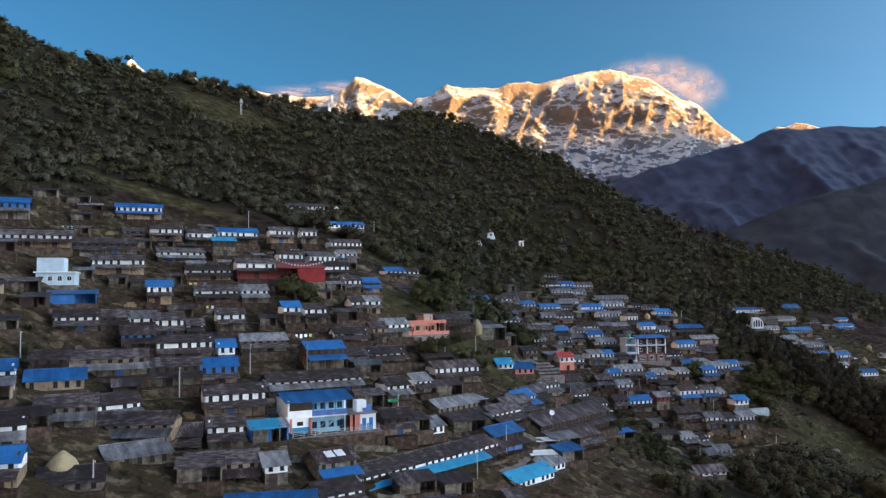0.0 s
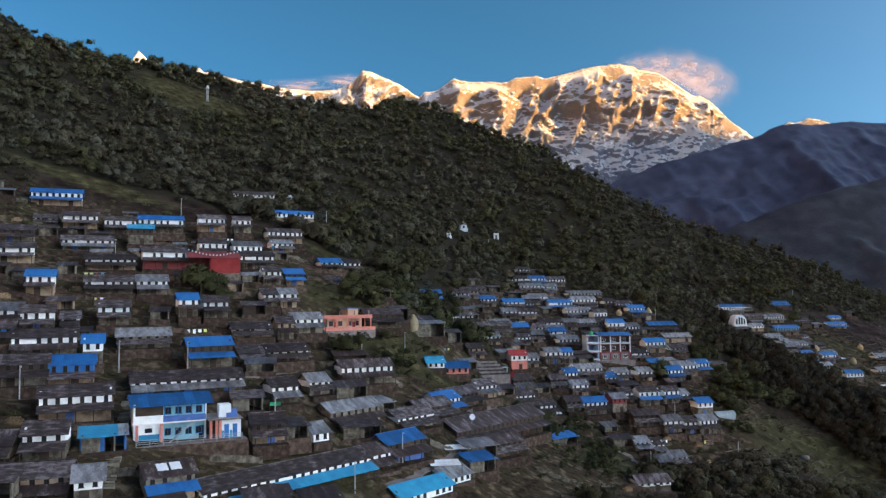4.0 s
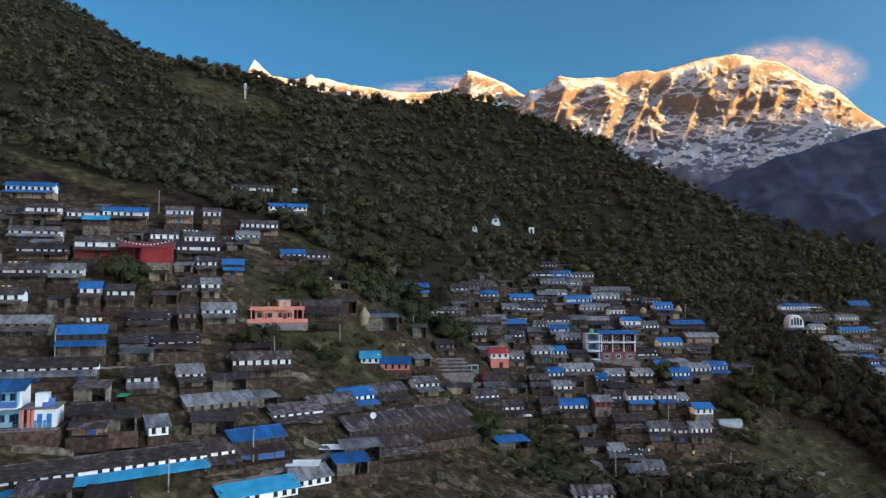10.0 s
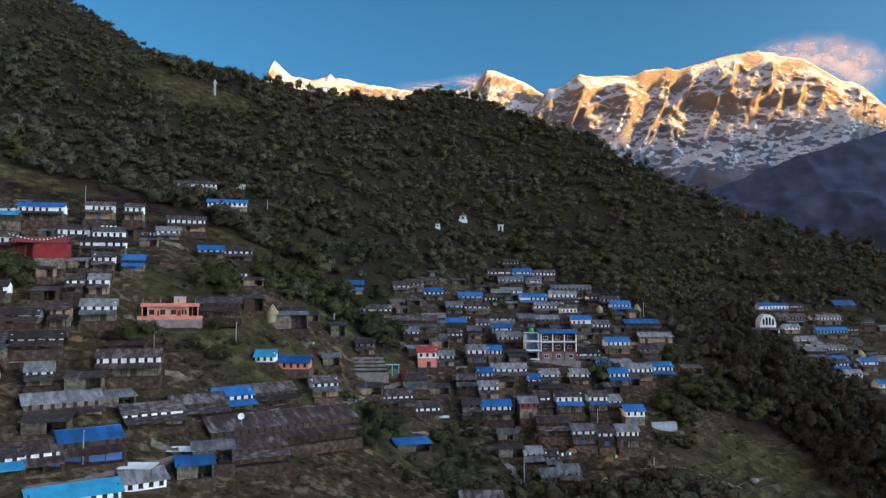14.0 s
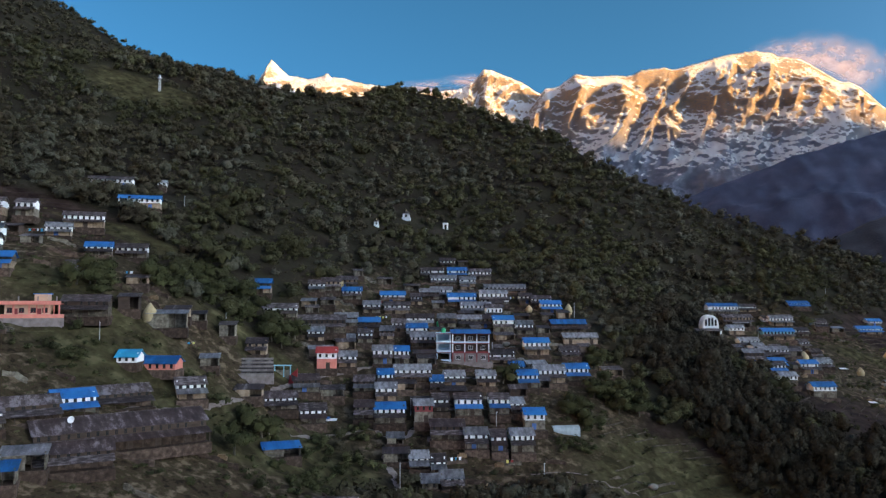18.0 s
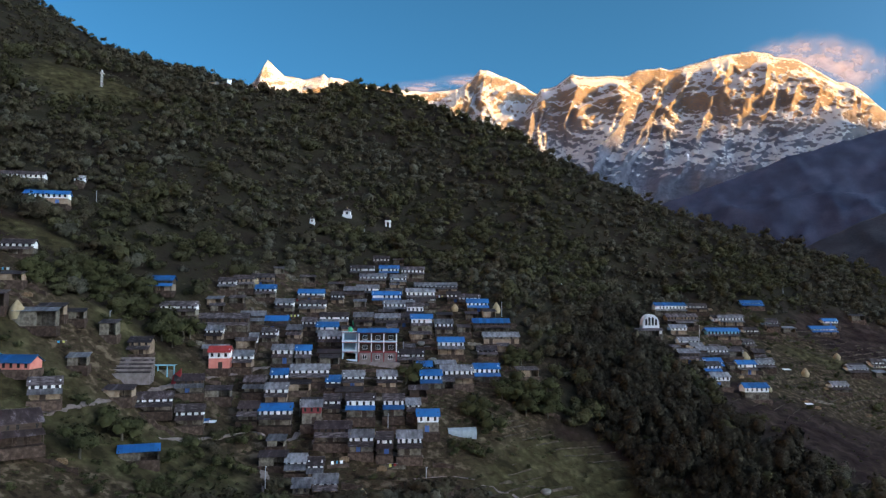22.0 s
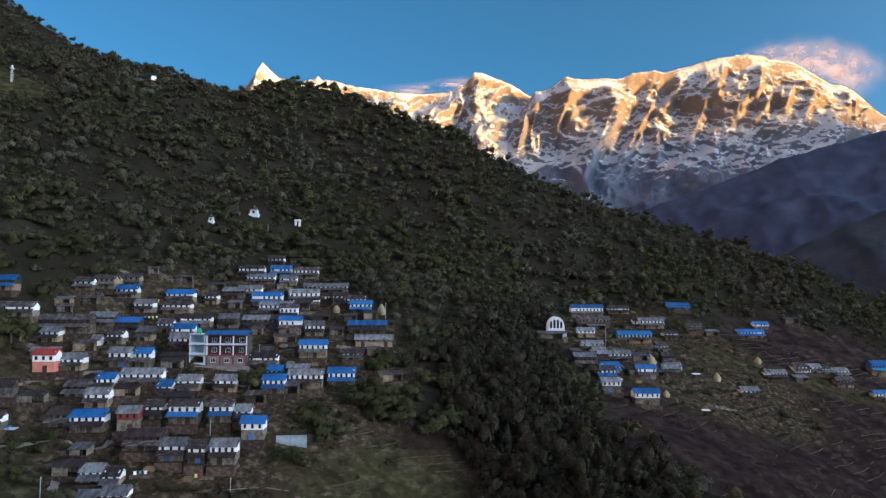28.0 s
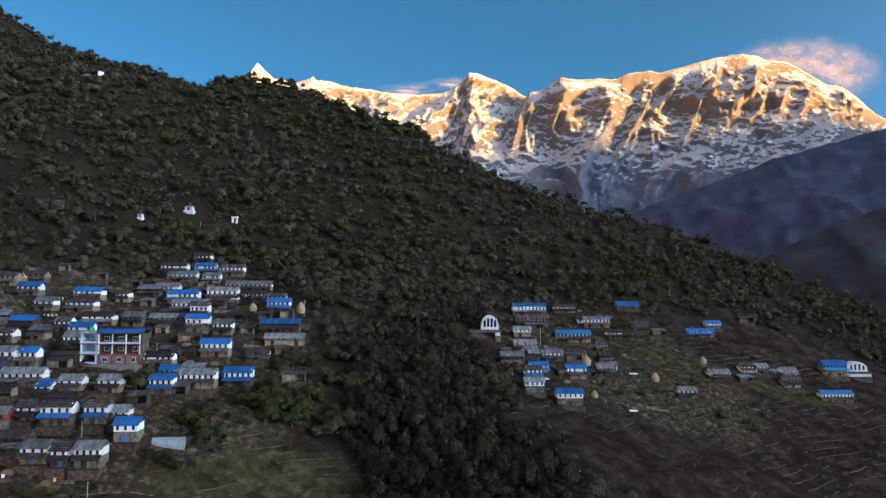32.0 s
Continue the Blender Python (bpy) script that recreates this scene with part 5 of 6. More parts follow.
def lodge(x, y, w, h, base, turn):
    """A guest house: long blue roof over a gallery, a banded corner block, an outside stair and a white annex."""
    ob = tagged(new("lodge"), "lodge with blue tin roof, blue gallery, pink pillars and white annex", "house")
    ob.matrix_world = pose(x, y, base, 0, 0, turn)
    a, d, f = w / 2, 3.2, h * 0.42
    e = -d - 1.7  # front of the corner block and the gallery
    p, q, r = -a + 4.1, a - 5.4, a - 3.0  # corner block, gallery, recess, annex
    part("plinth", solid("plinth", M["drystone"], [(-a - 1, a + 1, -d - 4.2, d, -2.6, -0.02)]), ob)
    part("terrace", solid("terrace", M["concrete"], [(-a - 0.8, a + 0.8, -d - 4.0, e, -0.01, 0.12)]), ob)
    part("back_wall", solid("back_wall", M["white"], [(-a, q, d - 0.3, d, 0, 2 * f)]), ob)
    part("gable_wall", solid("gable_wall", M["white"], [(-a - 0.3, -a, e + 0.02, d, 0, 2 * f)]), ob)
    part("gable_wall", solid("gable_wall", M["white"], [(q, q + 0.3, -d, d, 0, 2 * f)]), ob)
    part("lower_wall", solid("lower_wall", M["cyan_paint"], [(p, q, -d, -d + 0.3, 0.12, f)]), ob)
    part("upper_wall", solid("upper_wall", M["cyan_paint"], [(p, q, -d, -d + 0.3, f + 0.2, 2 * f)]), ob)
    part("gallery_floor", solid("gallery_floor", M["white"], [(-a - 0.5, q, e - 0.15, -d, f, f + 0.2)]), ob)
    block = part("corner_block", solid("corner_block", M["white"], [(-a, p, e, -d, f + 0.2, f + 1.35), (-a, p, e + 0.3, -d, 0.12, f)]), ob)
    part("band", solid("band", M["wood"], [(-a - 0.02, p + 0.02, e - 0.03, -d, f + 1.354, 2 * f - 0.1)]), block, "dark timber band")
    part("panel", solid("panel", M["sky_blue"], [(-a + 0.5, p - 0.5, e + 0.26, e + 0.32, 0.3, 1.5)]), block, "sky-blue painted lower panel")
    # dark panel on the block's wall for the shade of an opening
    part("opening_shade", solid("opening_shade", M["pane"], [(-a + 1.4, -a + 2.5, e + 0.25, e + 0.32, 1.8, 2.5)]), block)
    for s in (-a + 0.22, p - 0.22, q + 0.8, r - 0.7, r - 0.1):
        part("pillar", solid("pillar", M["pink"], [(s - 0.2, s + 0.2, e - 0.1, e + 0.26, 0.12, f)]), ob, "salmon pink painted pillar")
    part("balustrade", solid("balustrade", M["blue_wash"], [(p, q, e, e + 0.08, f + 0.2, f + 1.15)]), ob, "deep blue solid balustrade")
    post = solid("post", M["blue_paint"], [(-0.07, 0.07, -0.07, 0.07, f + 1.15, 2 * f - 0.05)])
    for k in range(4):
        part("post", post, ob, at=pose(p + 0.2 + (q - p - 0.4) * k / 3, e + 0.04, 0))
    part("roof", roof_mesh("roof", "blue", -a - 0.9, q + 1.2, ((e - 0.6, 2 * f - 0.25), (-1.6, 2 * f + 0.65), (0, 2 * f + 1.1), (d + 0.6, 2 * f + 0.1)), 0.1, random.Random(8), 1.5), ob)
    win, pane = window_mesh(1.0, 1.1, "blue_paint")
    for k in range(4):
        for lvl in (0, 1):
            wo = part("window", win, ob, at=pose(p + 0.9 + (q - p - 1.8) * k / 3, -d, lvl * (f + 0.2) + 1.0))
            part("pane", pane, wo)
    # dark panel on the lower wall, painted shade of an open door
    part("doorway_shade", solid("doorway_shade", M["pane"], [(q - 0.9, q - 0.1, -d - 0.05, -d + 0.02, 0.12, 2.2)]), ob)
    tread = solid("tread", M["metal"], [(0, 0.3, e - 1.1, e - 0.2, 0, 0.06)])
    count = int(f / 0.21)
    for k in range(count):
        part("tread", tread, ob, at=pose(p + 0.9 + 0.24 * k, 0, 0.25 + 0.2 * k))
    lean = math.degrees(math.atan2(0.2, 0.24))
    run = count * math.hypot(0.2, 0.24)
    part("stair_rail", solid("stair_rail", M["metal"], [(0, run, -0.03, 0.03, 0.85, 0.91)]), ob, at=pose(p + 0.9, e - 1.1, 0.25, 0, -lean, 0))
    part("stair_rail", solid("stair_rail", M["metal"], [(0, run, -0.04, 0.04, -0.12, 0.02)]), ob, at=pose(p + 0.9, e - 1.1, 0.25, 0, -lean, 0))
    part("slab", solid("slab", M["concrete"], [(q + 0.3, a + 0.5, e - 0.5, d - 1, f - 0.1, f + 0.1)]), ob, "flat concrete roof slab")
    part("recess_wall", solid("recess_wall", M["drystone"], [(q + 0.3, r, -d + 0.6, -d + 0.9, 0, f - 0.1)]), ob)
    annex = part("annex", solid("annex", M["bright"], [(r, a + 0.2, e, d - 1.2, 0.12, f - 0.1)]), ob, "white annex with blue doors")
    for k in range(2):
        part("door", solid("door", M["blue_paint"], [(r + 0.5 + 1.35 * k, r + 1.25 + 1.35 * k, e - 0.06, e + 0.03, 0.12, 2.3)]), annex)
        part("dado", solid("dado", M["sky_blue"], [(r + 0.02 + 1.35 * k, r + 0.46 + 1.35 * k, e - 0.03, e + 0.02, 0.12, 1.3)]), annex)
    cabin = part("roof_cabin", solid("roof_cabin", M["bright"], [(r - 0.1, r + 1.8, -d - 0.4, -d + 1.8, f + 0.104, f + 2.2)]), ob)
    part("board", solid("board", M["blue_wash"], [(-0.9, 0.9, -0.04, 0.04, 0, 1.6)]), cabin, "slanting dark blue board", at=pose(r + 1.9, -d - 0.9, f + 0.1, -38, 0, 0))
    for k in range(9):
        part("fence_post", solid("fence_post", M["metal"], [(-0.04, 0.04, -0.04, 0.04, 0.12, 1.12)]), ob, at=pose(-a + 2 * a * k / 8, -d - 3.9, 0))
    for z in (0.5, 0.8, 1.1):
        part("fence_rail", solid("fence_rail", M["metal"], [(-a, a, -d - 3.93, -d - 3.87, z - 0.03, z + 0.04)]), ob)
    HOUSES.append((x, y, a + 1.5, turn, 9))


def pink_house(x, y, w, h, base, turn):
    ob = tagged(new("house"), "salmon pink flat-roofed house with terrace parapet and rooftop room", "house", "village houses")
    ob.matrix_world = pose(x, y, base, 0, 0, turn)
    a, d = w / 2, 3.2
    part("retaining_wall", solid("retaining_wall", M["concrete"], [(-a - 0.4, a + 0.4, -d - 1.6, -d - 1.2, -2.2, -0.15)]), ob)
    part("terrace_wall", solid("terrace_wall", M["pink"], [(-a - 0.4, a + 0.4, -d - 1.62, -d - 1.22, -0.146, 0.75)]), ob, "salmon red terrace wall")
    part("plinth", solid("plinth", M["concrete"], [(-a, a, -d - 1.2, d, -3, -0.02)]), ob)
    part("wall", solid("wall", M["peach"], [(-a * 0.75, a * 0.6, -d, d, 0, 3.0)]), ob)
    part("roof_slab", solid("roof_slab", M["pink"], [(-a * 0.95, a * 0.95, -d - 1.3, d, 3.004, 3.25)]), ob)
    part("parapet", solid("parapet", M["pink"], [(-a * 0.95, a * 0.95, -d - 1.3, -d - 1.15, 3.254, 3.9)]), ob)
    part("roof_room", solid("roof_room", M["peach"], [(a * 0.1, a * 0.5, -d + 1, d, 3.254, 5.5)]), ob)
    part("roof_room_cover", solid("roof_room_cover", M["blue"], [(a * 0.05, a * 0.55, -d + 0.7, d, 5.504, 5.66)]), ob, "blue tin sheet")
    for k in range(5):
        u = -a * 0.9 + 1.8 * a * k / 4
        part("column", solid("column", M["pink"], [(u - 0.15, u + 0.15, -d - 1.2, -d - 0.9, 0, 3.0)]), ob)
    win, pane = window_mesh(1.2, 1.2, "maroon")
    for k in range(4):
        wo = part("window", win, ob, at=pose(-a * 0.6 + 1.05 * a * k / 3, -d, 1.1))
        part("pane", pane, wo)
    for u in (-a * 0.42, a * 0.28):
        part("door", solid("door", M["maroon"], [(u - 0.45, u + 0.45, -d - 0.06, -d + 0.02, 0, 2.1)]), ob, "maroon painted door")
    for u in (-a * 0.5, a * 0.2, a * 0.72):
        part("pilaster", solid("pilaster", M["pink"], [(u - 0.12, u + 0.12, -d - 0.1, -d + 0.02, 0, 2.98)]), ob)
    for k in range(4):
        part("rebar_post", solid("rebar_post", M["concrete"], [(-a * 0.9 + 1.7 * a * k / 3, -a * 0.9 + 1.7 * a * k / 3 + 0.25, -d - 1.2, -d - 0.95, 3.9, 5.0)]), ob)
    HOUSES.append((x, y, a + 1, turn, 8))


def marquee(x, y, w, h, base, turn):
    ob = tagged(new("festival_marquee"), "red cloth marquee with flag bunting above the terrace", "marquee")
    ob.matrix_world = pose(x, y, base, 0, 0, turn)
    a, d = w / 2, 2.6
    part("plinth", solid("plinth", M["stone"], [(-a, a, -d - 1, d, -3, 0)]), ob)
    part("cloth_wall", solid("cloth_wall", M["red"], [(-a * 0.2, a, -d, -d + 0.12, 0, h * 0.62)]), ob)
    part("side_cloth", solid("side_cloth", M["red"], [(a - 0.12, a, -d + 0.12, d, 0, h * 0.62)]), ob)
    part("back_cloth", solid("back_cloth", M["maroon"], [(-a, a, d - 0.12, d, 0, h * 0.7)]), ob)
    rng = random.Random(5)
    part("roof", roof_mesh("roof", "maroon", -a - 0.3, a + 0.3, ((-d - 0.4, h * 0.62), (0, h * 0.78), (d + 0.2, h * 0.9)), 0.06, rng, 1.5), ob)
    for k in range(4):
        u = -a + 0.1 + a * 0.8 * k / 3
        part("post", solid("post", M["wood"], [(u - 0.08, u + 0.08, -d, -d + 0.16, 0, h * 0.62)]), ob)
    for k in range(16):
        t = k / 15
        u = -a + 2 * a * t
        z = h * 0.95 - 1.3 * math.sin(math.pi * t)
        part("flag", solid("flag", M["bright"], [(u - 0.16, u + 0.16, -d - 0.55, -d - 0.53, z - 0.32, z)]), ob)
    HOUSES.append((x, y, a + 1, turn, 7))


def flat_house(x, y, w, h):
    ob = tagged(new("house"), "pale blue concrete house with a flat roof and a rooftop room", "house", "village houses")
    ob.matrix_world = pose(x, y + 3, float(bare(x, y)), 0, 0, 4)
    a, d = w / 2, 2.8
    part("plinth", solid("plinth", M["stone"], [(-a - 0.5, a + 0.5, -d - 1.2, d, -3, 0)]), ob)
    part("wall", solid("wall", M["pale"], [(-a, a, -d, d, 0, h * 0.45)]), ob)
    part("roof_slab", solid("roof_slab", M["bright"], [(-a - 0.4, a + 0.4, -d - 0.5, d, h * 0.45 + 0.004, h * 0.45 + 0.3)]), ob)
    part("roof_room", solid("roof_room", M["pale"], [(-a, a * 0.4, -d + 0.8, d, h * 0.45 + 0.304, h)]), ob)
    win, pane = window_mesh(1.0, 1.1, "white")
    for k in range(4):
        wo = part("window", win, ob, at=pose(-a + w * (k + 0.5) / 4, -d, h * 0.16))
        part("pane", pane, wo)
    HOUSES.append((x, y + 2, a + 1, 4, 7))


def tunnel_barn(x, y, w, h):
    ob = thing("barn", x, y + 1.5, "long low barn with a curved pale tin roof", "barn", turn=10, sink=0.3)
    a, d, n, h = w / 2, 1.5, 10, h * 0.75
    pts = [(-d, -1.0)] + [(-d * math.cos(math.pi * k / n), h * 0.35 + h * 0.65 * math.sin(math.pi * k / n)) for k in range(n + 1)] + [(d, -1.0)]
    m = len(pts)
    me = bpy.data.meshes.new("vault")
    me.from_pydata([(s, yy, zz) for s in (-a, a) for yy, zz in pts], [], [tuple(range(m)), tuple(range(m, 2 * m))[::-1]] + [(k, k + m, k + m + 1, k + 1) for k in range(m - 1)])
    me.materials.append(M["pale_tin"])
    part("vault", me, ob)
    part("end_frame", solid("end_frame", M["wood"], [(-a - 0.06, -a - 0.01, -0.6, 0.6, 0, h * 0.7)]), ob)
    HOUSES.append((x, y + 1.5, a + 1, 10, 5))


def amphitheatre(x, y, w, h):
    ob = tagged(new("seating_steps"), "weathered stone seating steps on the slope", "steps")
    z = float(bare(x, y))
    ob.matrix_world = pose(x, y, z, 0, 0, 6)
    for k in range(9):
        part("step", solid("step", M["slate" if k % 2 else "concrete"], [(-w / 2 + 0.2 * k, w / 2 - 0.15 * k, 1.05 * k, 1.05 * k + 1.05, -2.5, 0.44 * (k + 1))]), ob)
    HOUSES.append((x, y + 4, w / 2 + 1, 6, 11))


def red_arch(x, y, w, h):
    ob = thing("stage_frame", x, y, "small stage with slanted red panel and faded pale blue frame", "stage", sink=0.2)
    a, h = w / 2, h * 0.8
    me = bpy.data.meshes.new("panel")
    me.from_pydata([(u, yy, zz) for u in (0.2, a + 0.9) for yy, zz in ((-0.9, 0), (0.9, 0), (0.9, h * (0.85 if u > 1 else 0.45)), (0.6, h * (0.85 if u > 1 else 0.45)))], [], [(0, 1, 2, 3), (7, 6, 5, 4), (0, 4, 5, 1), (1, 5, 6, 2), (2, 6, 7, 3), (3, 7, 4, 0)])
    me.materials.append(M["red"])
    part("panel", me, ob, "slanted red panel")
    for u in (-a - 2.6, -a, a * 0.2):
        part("post", solid("post", M["cyan_paint"], [(u - 0.12, u + 0.12, 0.9, 1.14, -0.4, h)]), ob)
    part("wing_wall", solid("wing_wall", M["stone"], [(-a - 2.6, a * 0.2, 1.2, 1.5, -0.4, h * 0.75)]), ob)
    part("wing_roof", solid("wing_roof", M["cyan_paint"], [(-a - 4.9, a * 0.3, 0.2, 2.6, h + 0.01, h + 0.14)]), ob, "pale blue tin canopy")
    HOUSES.append((x - 1, y + 0.5, a + 3, 0, 4))


def ribbon(name, label, category, mat, points, width, lift, kind="structure"):
    """A strip draped on the ground along a line."""
    p = [Vector(q) for q in points]
    line = []
    for k in range(len(p) - 1):
        n = max(1, int((p[k + 1] - p[k]).length / 1.2))
        line += [p[k].lerp(p[k + 1], i / n) for i in range(n)]
    line.append(p[-1])
    v, q = [], []
    for k, c in enumerate(line):
        d = (line[min(k + 1, len(line) - 1)] - line[max(k - 1, 0)]).normalized()
        side = Vector((-d.y, d.x)) * width / 2 * (1 + 0.15 * math.sin(k * 1.7))
        mid = height(c.x, c.y) + lift
        zs = [0.5 * mid + 0.5 * max(mid - 0.3, height(s.x, s.y) + lift) for s in (c + side, c - side)]
        for drop in (0, 0.9):
            for s, z in zip((c + side, c - side), zs):
                v.append((s.x, s.y, z - drop))
    for k in range(len(line) - 1):
        i, j = 4 * k, 4 * k + 4
        q += [(i + 1, i, j, j + 1), (i, i + 2, j + 2, j), (i + 3, i + 1, j + 1, j + 3)]
    return tagged(new(name, mesh_from(name, np.array(v), np.array(q), mat)), label, category, kind=kind)


def footpath(points, width):
    ribbon("path", "pale trodden stone path between the terraces", "path", M["path"], points, width, 0.06)


ROCKS = []


def boulder(x, y):
    if not ROCKS:
        for s in range(3):
            rng = random.Random(s)
            ROCKS.append(lathe("boulder", M["rock"], [(0.9, -0.6), (1.5, 0.0), (1.6, 0.5), (1.2, 1.0), (0.6, 1.35), (0.0, 1.4)], 12, 0.16, s))
    ob = tagged(new("boulder", ROCKS[int(x) % 3]), "pale weathered boulder on a terrace", "boulder", "boulders")
    ob.matrix_world = pose(x, y, height(x, y), 0, 0, x * 40) @ Matrix.Diagonal((1.2, 0.9, 0.75, 1))


def water_tank(x, y, colour):
    ob = thing("water_tank", x, y, f"{colour} plastic water tank on a yard", "water tank")
    part("drum", lathe("drum", M[colour], [(0.8, -0.3), (0.85, 1.2), (0.5, 1.7), (0, 1.75)], 14), ob)
    part("lid", lathe("lid", M["slate"], [(0.28, 1.68), (0.26, 1.84), (0, 1.86)], 10), ob)


def tarp(x, y, w, d, colour):
    """A sagging sheet on four stakes."""
    ob = thing("tarpaulin", x, y, f"{colour} tarpaulin sheet spread on stakes in a yard", "tarpaulin", "tarpaulins")
    n = 7
    v = [(-w / 2 + w * i / (n - 1), -d / 2 + d * j / (n - 1), 1.5 + 0.35 * j / (n - 1) - 0.3 * math.sin(math.pi * i / (n - 1)) * math.sin(math.pi * j / (n - 1))) for j in range(n) for i in range(n)]
    i = (np.arange(n - 1)[:, None] * n + np.arange(n - 1)).ravel()
    part("sheet", mesh_from("sheet", np.array(v), np.stack([i, i + 1, i + n + 1, i + n], 1), M[colour], True), ob)
    for sx in (-1, 1):
        for sy in (-1, 1):
            part("stake", solid("stake", M["wood"], [(sx * w / 2 - 0.05, sx * w / 2 + 0.05, sy * d / 2 - 0.05, sy * d / 2 + 0.05, -0.8, 1.55 + 0.17 * (sy + 1))]), ob)


def satellite_dish(x, y):
    ob = thing("satellite_dish", x, y, "white satellite dish on a short mast", "satellite dish")
    part("mast", lathe("mast", M["metal"], [(0.06, -0.5), (0.06, 4.2), (0, 4.2)], 6), ob)
    part("bowl", lathe("bowl", M["bright"], [(0.0, 0.0), (0.35, 0.05), (0.65, 0.2), (0.68, 0.22)], 16), ob, at=pose(0, -0.1, 4.3, 70, 0, 0))


def stone_stairs(points, width):
    """A lane of rough steps going up between the yards."""
    p = [Vector(q) for q in points]
    ob = thing("stone_stairs", p[0].x, p[0].y, "worn stone stairs climbing between the houses", "stairs")
    z0, rng, k = height(p[0].x, p[0].y), random.Random(6), 0
    for a, b in zip(p, p[1:]):
        n = max(1, int((b - a).length / 0.75))
        turn = math.degrees(math.atan2((b - a).y, (b - a).x)) - 90
        for i in range(n):
            c = a.lerp(b, i / n)
            z = height(c.x, c.y) - z0 + 0.12
            w = width * rng.uniform(0.85, 1.1) / 2
            part("step", solid("step", M["stone"], [(-w, w, -0.3, 0.34, -0.6, 0)]), ob, at=pose(c.x - p[0].x, c.y - p[0].y, z, 0, 0, turn + rng.uniform(-6, 6)))


def drying_sheet(x, y, z, turn, pitch):
    n = 6
    v = [(-0.75 + 1.5 * i / n, -0.9 + 1.8 * j / n, 0.04 * math.sin(2.1 * i + j) + 0.05) for j in range(n + 1) for i in range(n + 1)]
    i = (np.arange(n)[:, None] * (n + 1) + np.arange(n)).ravel()
    top = np.stack([i, i + 1, i + n + 2, i + n + 1], 1)
    me = mesh_from("drying_sheet", np.array(v + [(a, b, c - 0.03) for a, b, c in v]), np.concatenate([top, top[:, ::-1] + (n + 1) ** 2]), M["bright"], True)
    ob = tagged(new("drying_sheet", me), "white cloth spread to dry on a roof", "sheet", "drying sheets")
    ob.matrix_world = pose(x, y, z, 0, 0, turn) @ pose(0, 0, 0, pitch, 0, 0)


M["peach"] = material("peach_paint", [(0.5, 0.3, 0.2), (0.62, 0.4, 0.28)], 0.8)
M["pale"] = material("pale_blue_grey_paint", [(0.4, 0.5, 0.58), (0.55, 0.65, 0.72)], 0.8, bump=0.08)
M["pale_tin"] = material("pale_tin", [(0.2, 0.23, 0.25), (0.34, 0.38, 0.4)], 0.8, rough=0.45, bump=0.05)
M["green"] = material("green_plastic", [(0.03, 0.3, 0.12), (0.05, 0.4, 0.18)], 1, rough=0.4, bump=0)
M["yellow"] = material("yellow_sheet", [(0.6, 0.55, 0.1), (0.7, 0.65, 0.2)], 1, rough=0.5, bump=0)
M["orange"] = material("orange_sheet", [(0.65, 0.18, 0.06), (0.75, 0.26, 0.1)], 1, rough=0.5, bump=0)
M["rock"] = material("pale_rock", [(0.12, 0.11, 0.095), (0.24, 0.22, 0.19)], 0.9, bump=0.6)


# ---- landmarks, stacks, poles and paths ----
haystack(-85.2, 201.9, 3.9, 4.9)
haystack(-172.2, 73.7, 4.1, 3.1)
haystack(-47.4, 293.1, 3.3, 3.1)
haystack(27.8, 314.9, 3.0, 2.5)
haystack(44.8, 319.7, 3.3, 4.0)
haystack(3.9, 193.8, 3.1, 3.1)
haystack(160.2, 357.0, 4.3, 4.2)
haystack(193.2, 369.7, 3.7, 4.0)
haystack(226.0, 404.5, 3.6, 3.3)
haystack(158.0, 327.1, 2.9, 2.8)
utility_pole(-158.0, 246.0, 8.0)
utility_pole(-108.0, 294.0, 7.9)
utility_pole(-103.3, 163.7, 5.1)
utility_pole(-90.2, 183.5, 5.2)
utility_pole(-98.9, 121.1, 5.7)
utility_pole(-108.8, 106.2, 5.1)
utility_pole(-71.5, 224.9, 4.0)
utility_pole(-151.3, 129.4, 6.0)
utility_pole(111.2, 387.9, 2.8)
utility_pole(141.4, 362.3, 9.0)
utility_pole(231.3, 477.8, 4.5)
utility_pole(80.2, 377.8, 6.4)
utility_pole(46.7, 316.3, 6.0)
utility_pole(9.7, 267.8, 4.9)
utility_pole(-16.9, 224.2, 5.5)
utility_pole(8.0, 223.0, 3.5)
utility_pole(-17.9, 187.4, 7.2)
utility_pole(19.2, 202.9, 5.2)
utility_pole(-16.4, 388.1, 6.0)
utility_pole(-188.7, 108.8, 4.9)
utility_pole(-184.1, 92.0, 4.4)
utility_pole(-163.1, 113.4, 5.5)
utility_pole(-139.6, 134.0, 5.9)
utility_pole(-167.7, 70.7, 4.1)
utility_pole(-122.2, 116.6, 7.0)
utility_pole(-168.0, 198.6, 2.7)
mast(-172.9, 438, 9.5)
shed(-124.4, 502.2, 17, 3.4, "blue", -29, "white")
shrine(-40.8, 377.7, 2.4, 4.0)
shrine(-27.3, 404.5, 4.6, 5.1)
gate_shrine(-6.4, 410.5, 2.8, 5.2)
temple(119.5, 366.5, 7.6, 8.2)
temple(323.0, 448.5, 11.0, 7.2)
school(1.7, 258.4, 12.7, 10.6)
lodge(-136.7, 111.3, 16.1, 7.5, -19.7, 15)
pink_house(-107.0, 184.4, 14.4, 5.3, -5.5, 18)
marquee(-140.6, 185.3, 13.0, 6.4, 9.6, 14)
flat_house(-195.2, 149.9, 7.9, 6.3)
tunnel_barn(28.7, 225.9, 8.1, 2.8)
amphitheatre(-62.0, 208.4, 16.5, 5.4)
red_arch(-51.9, 220.2, 3.2, 6.1)
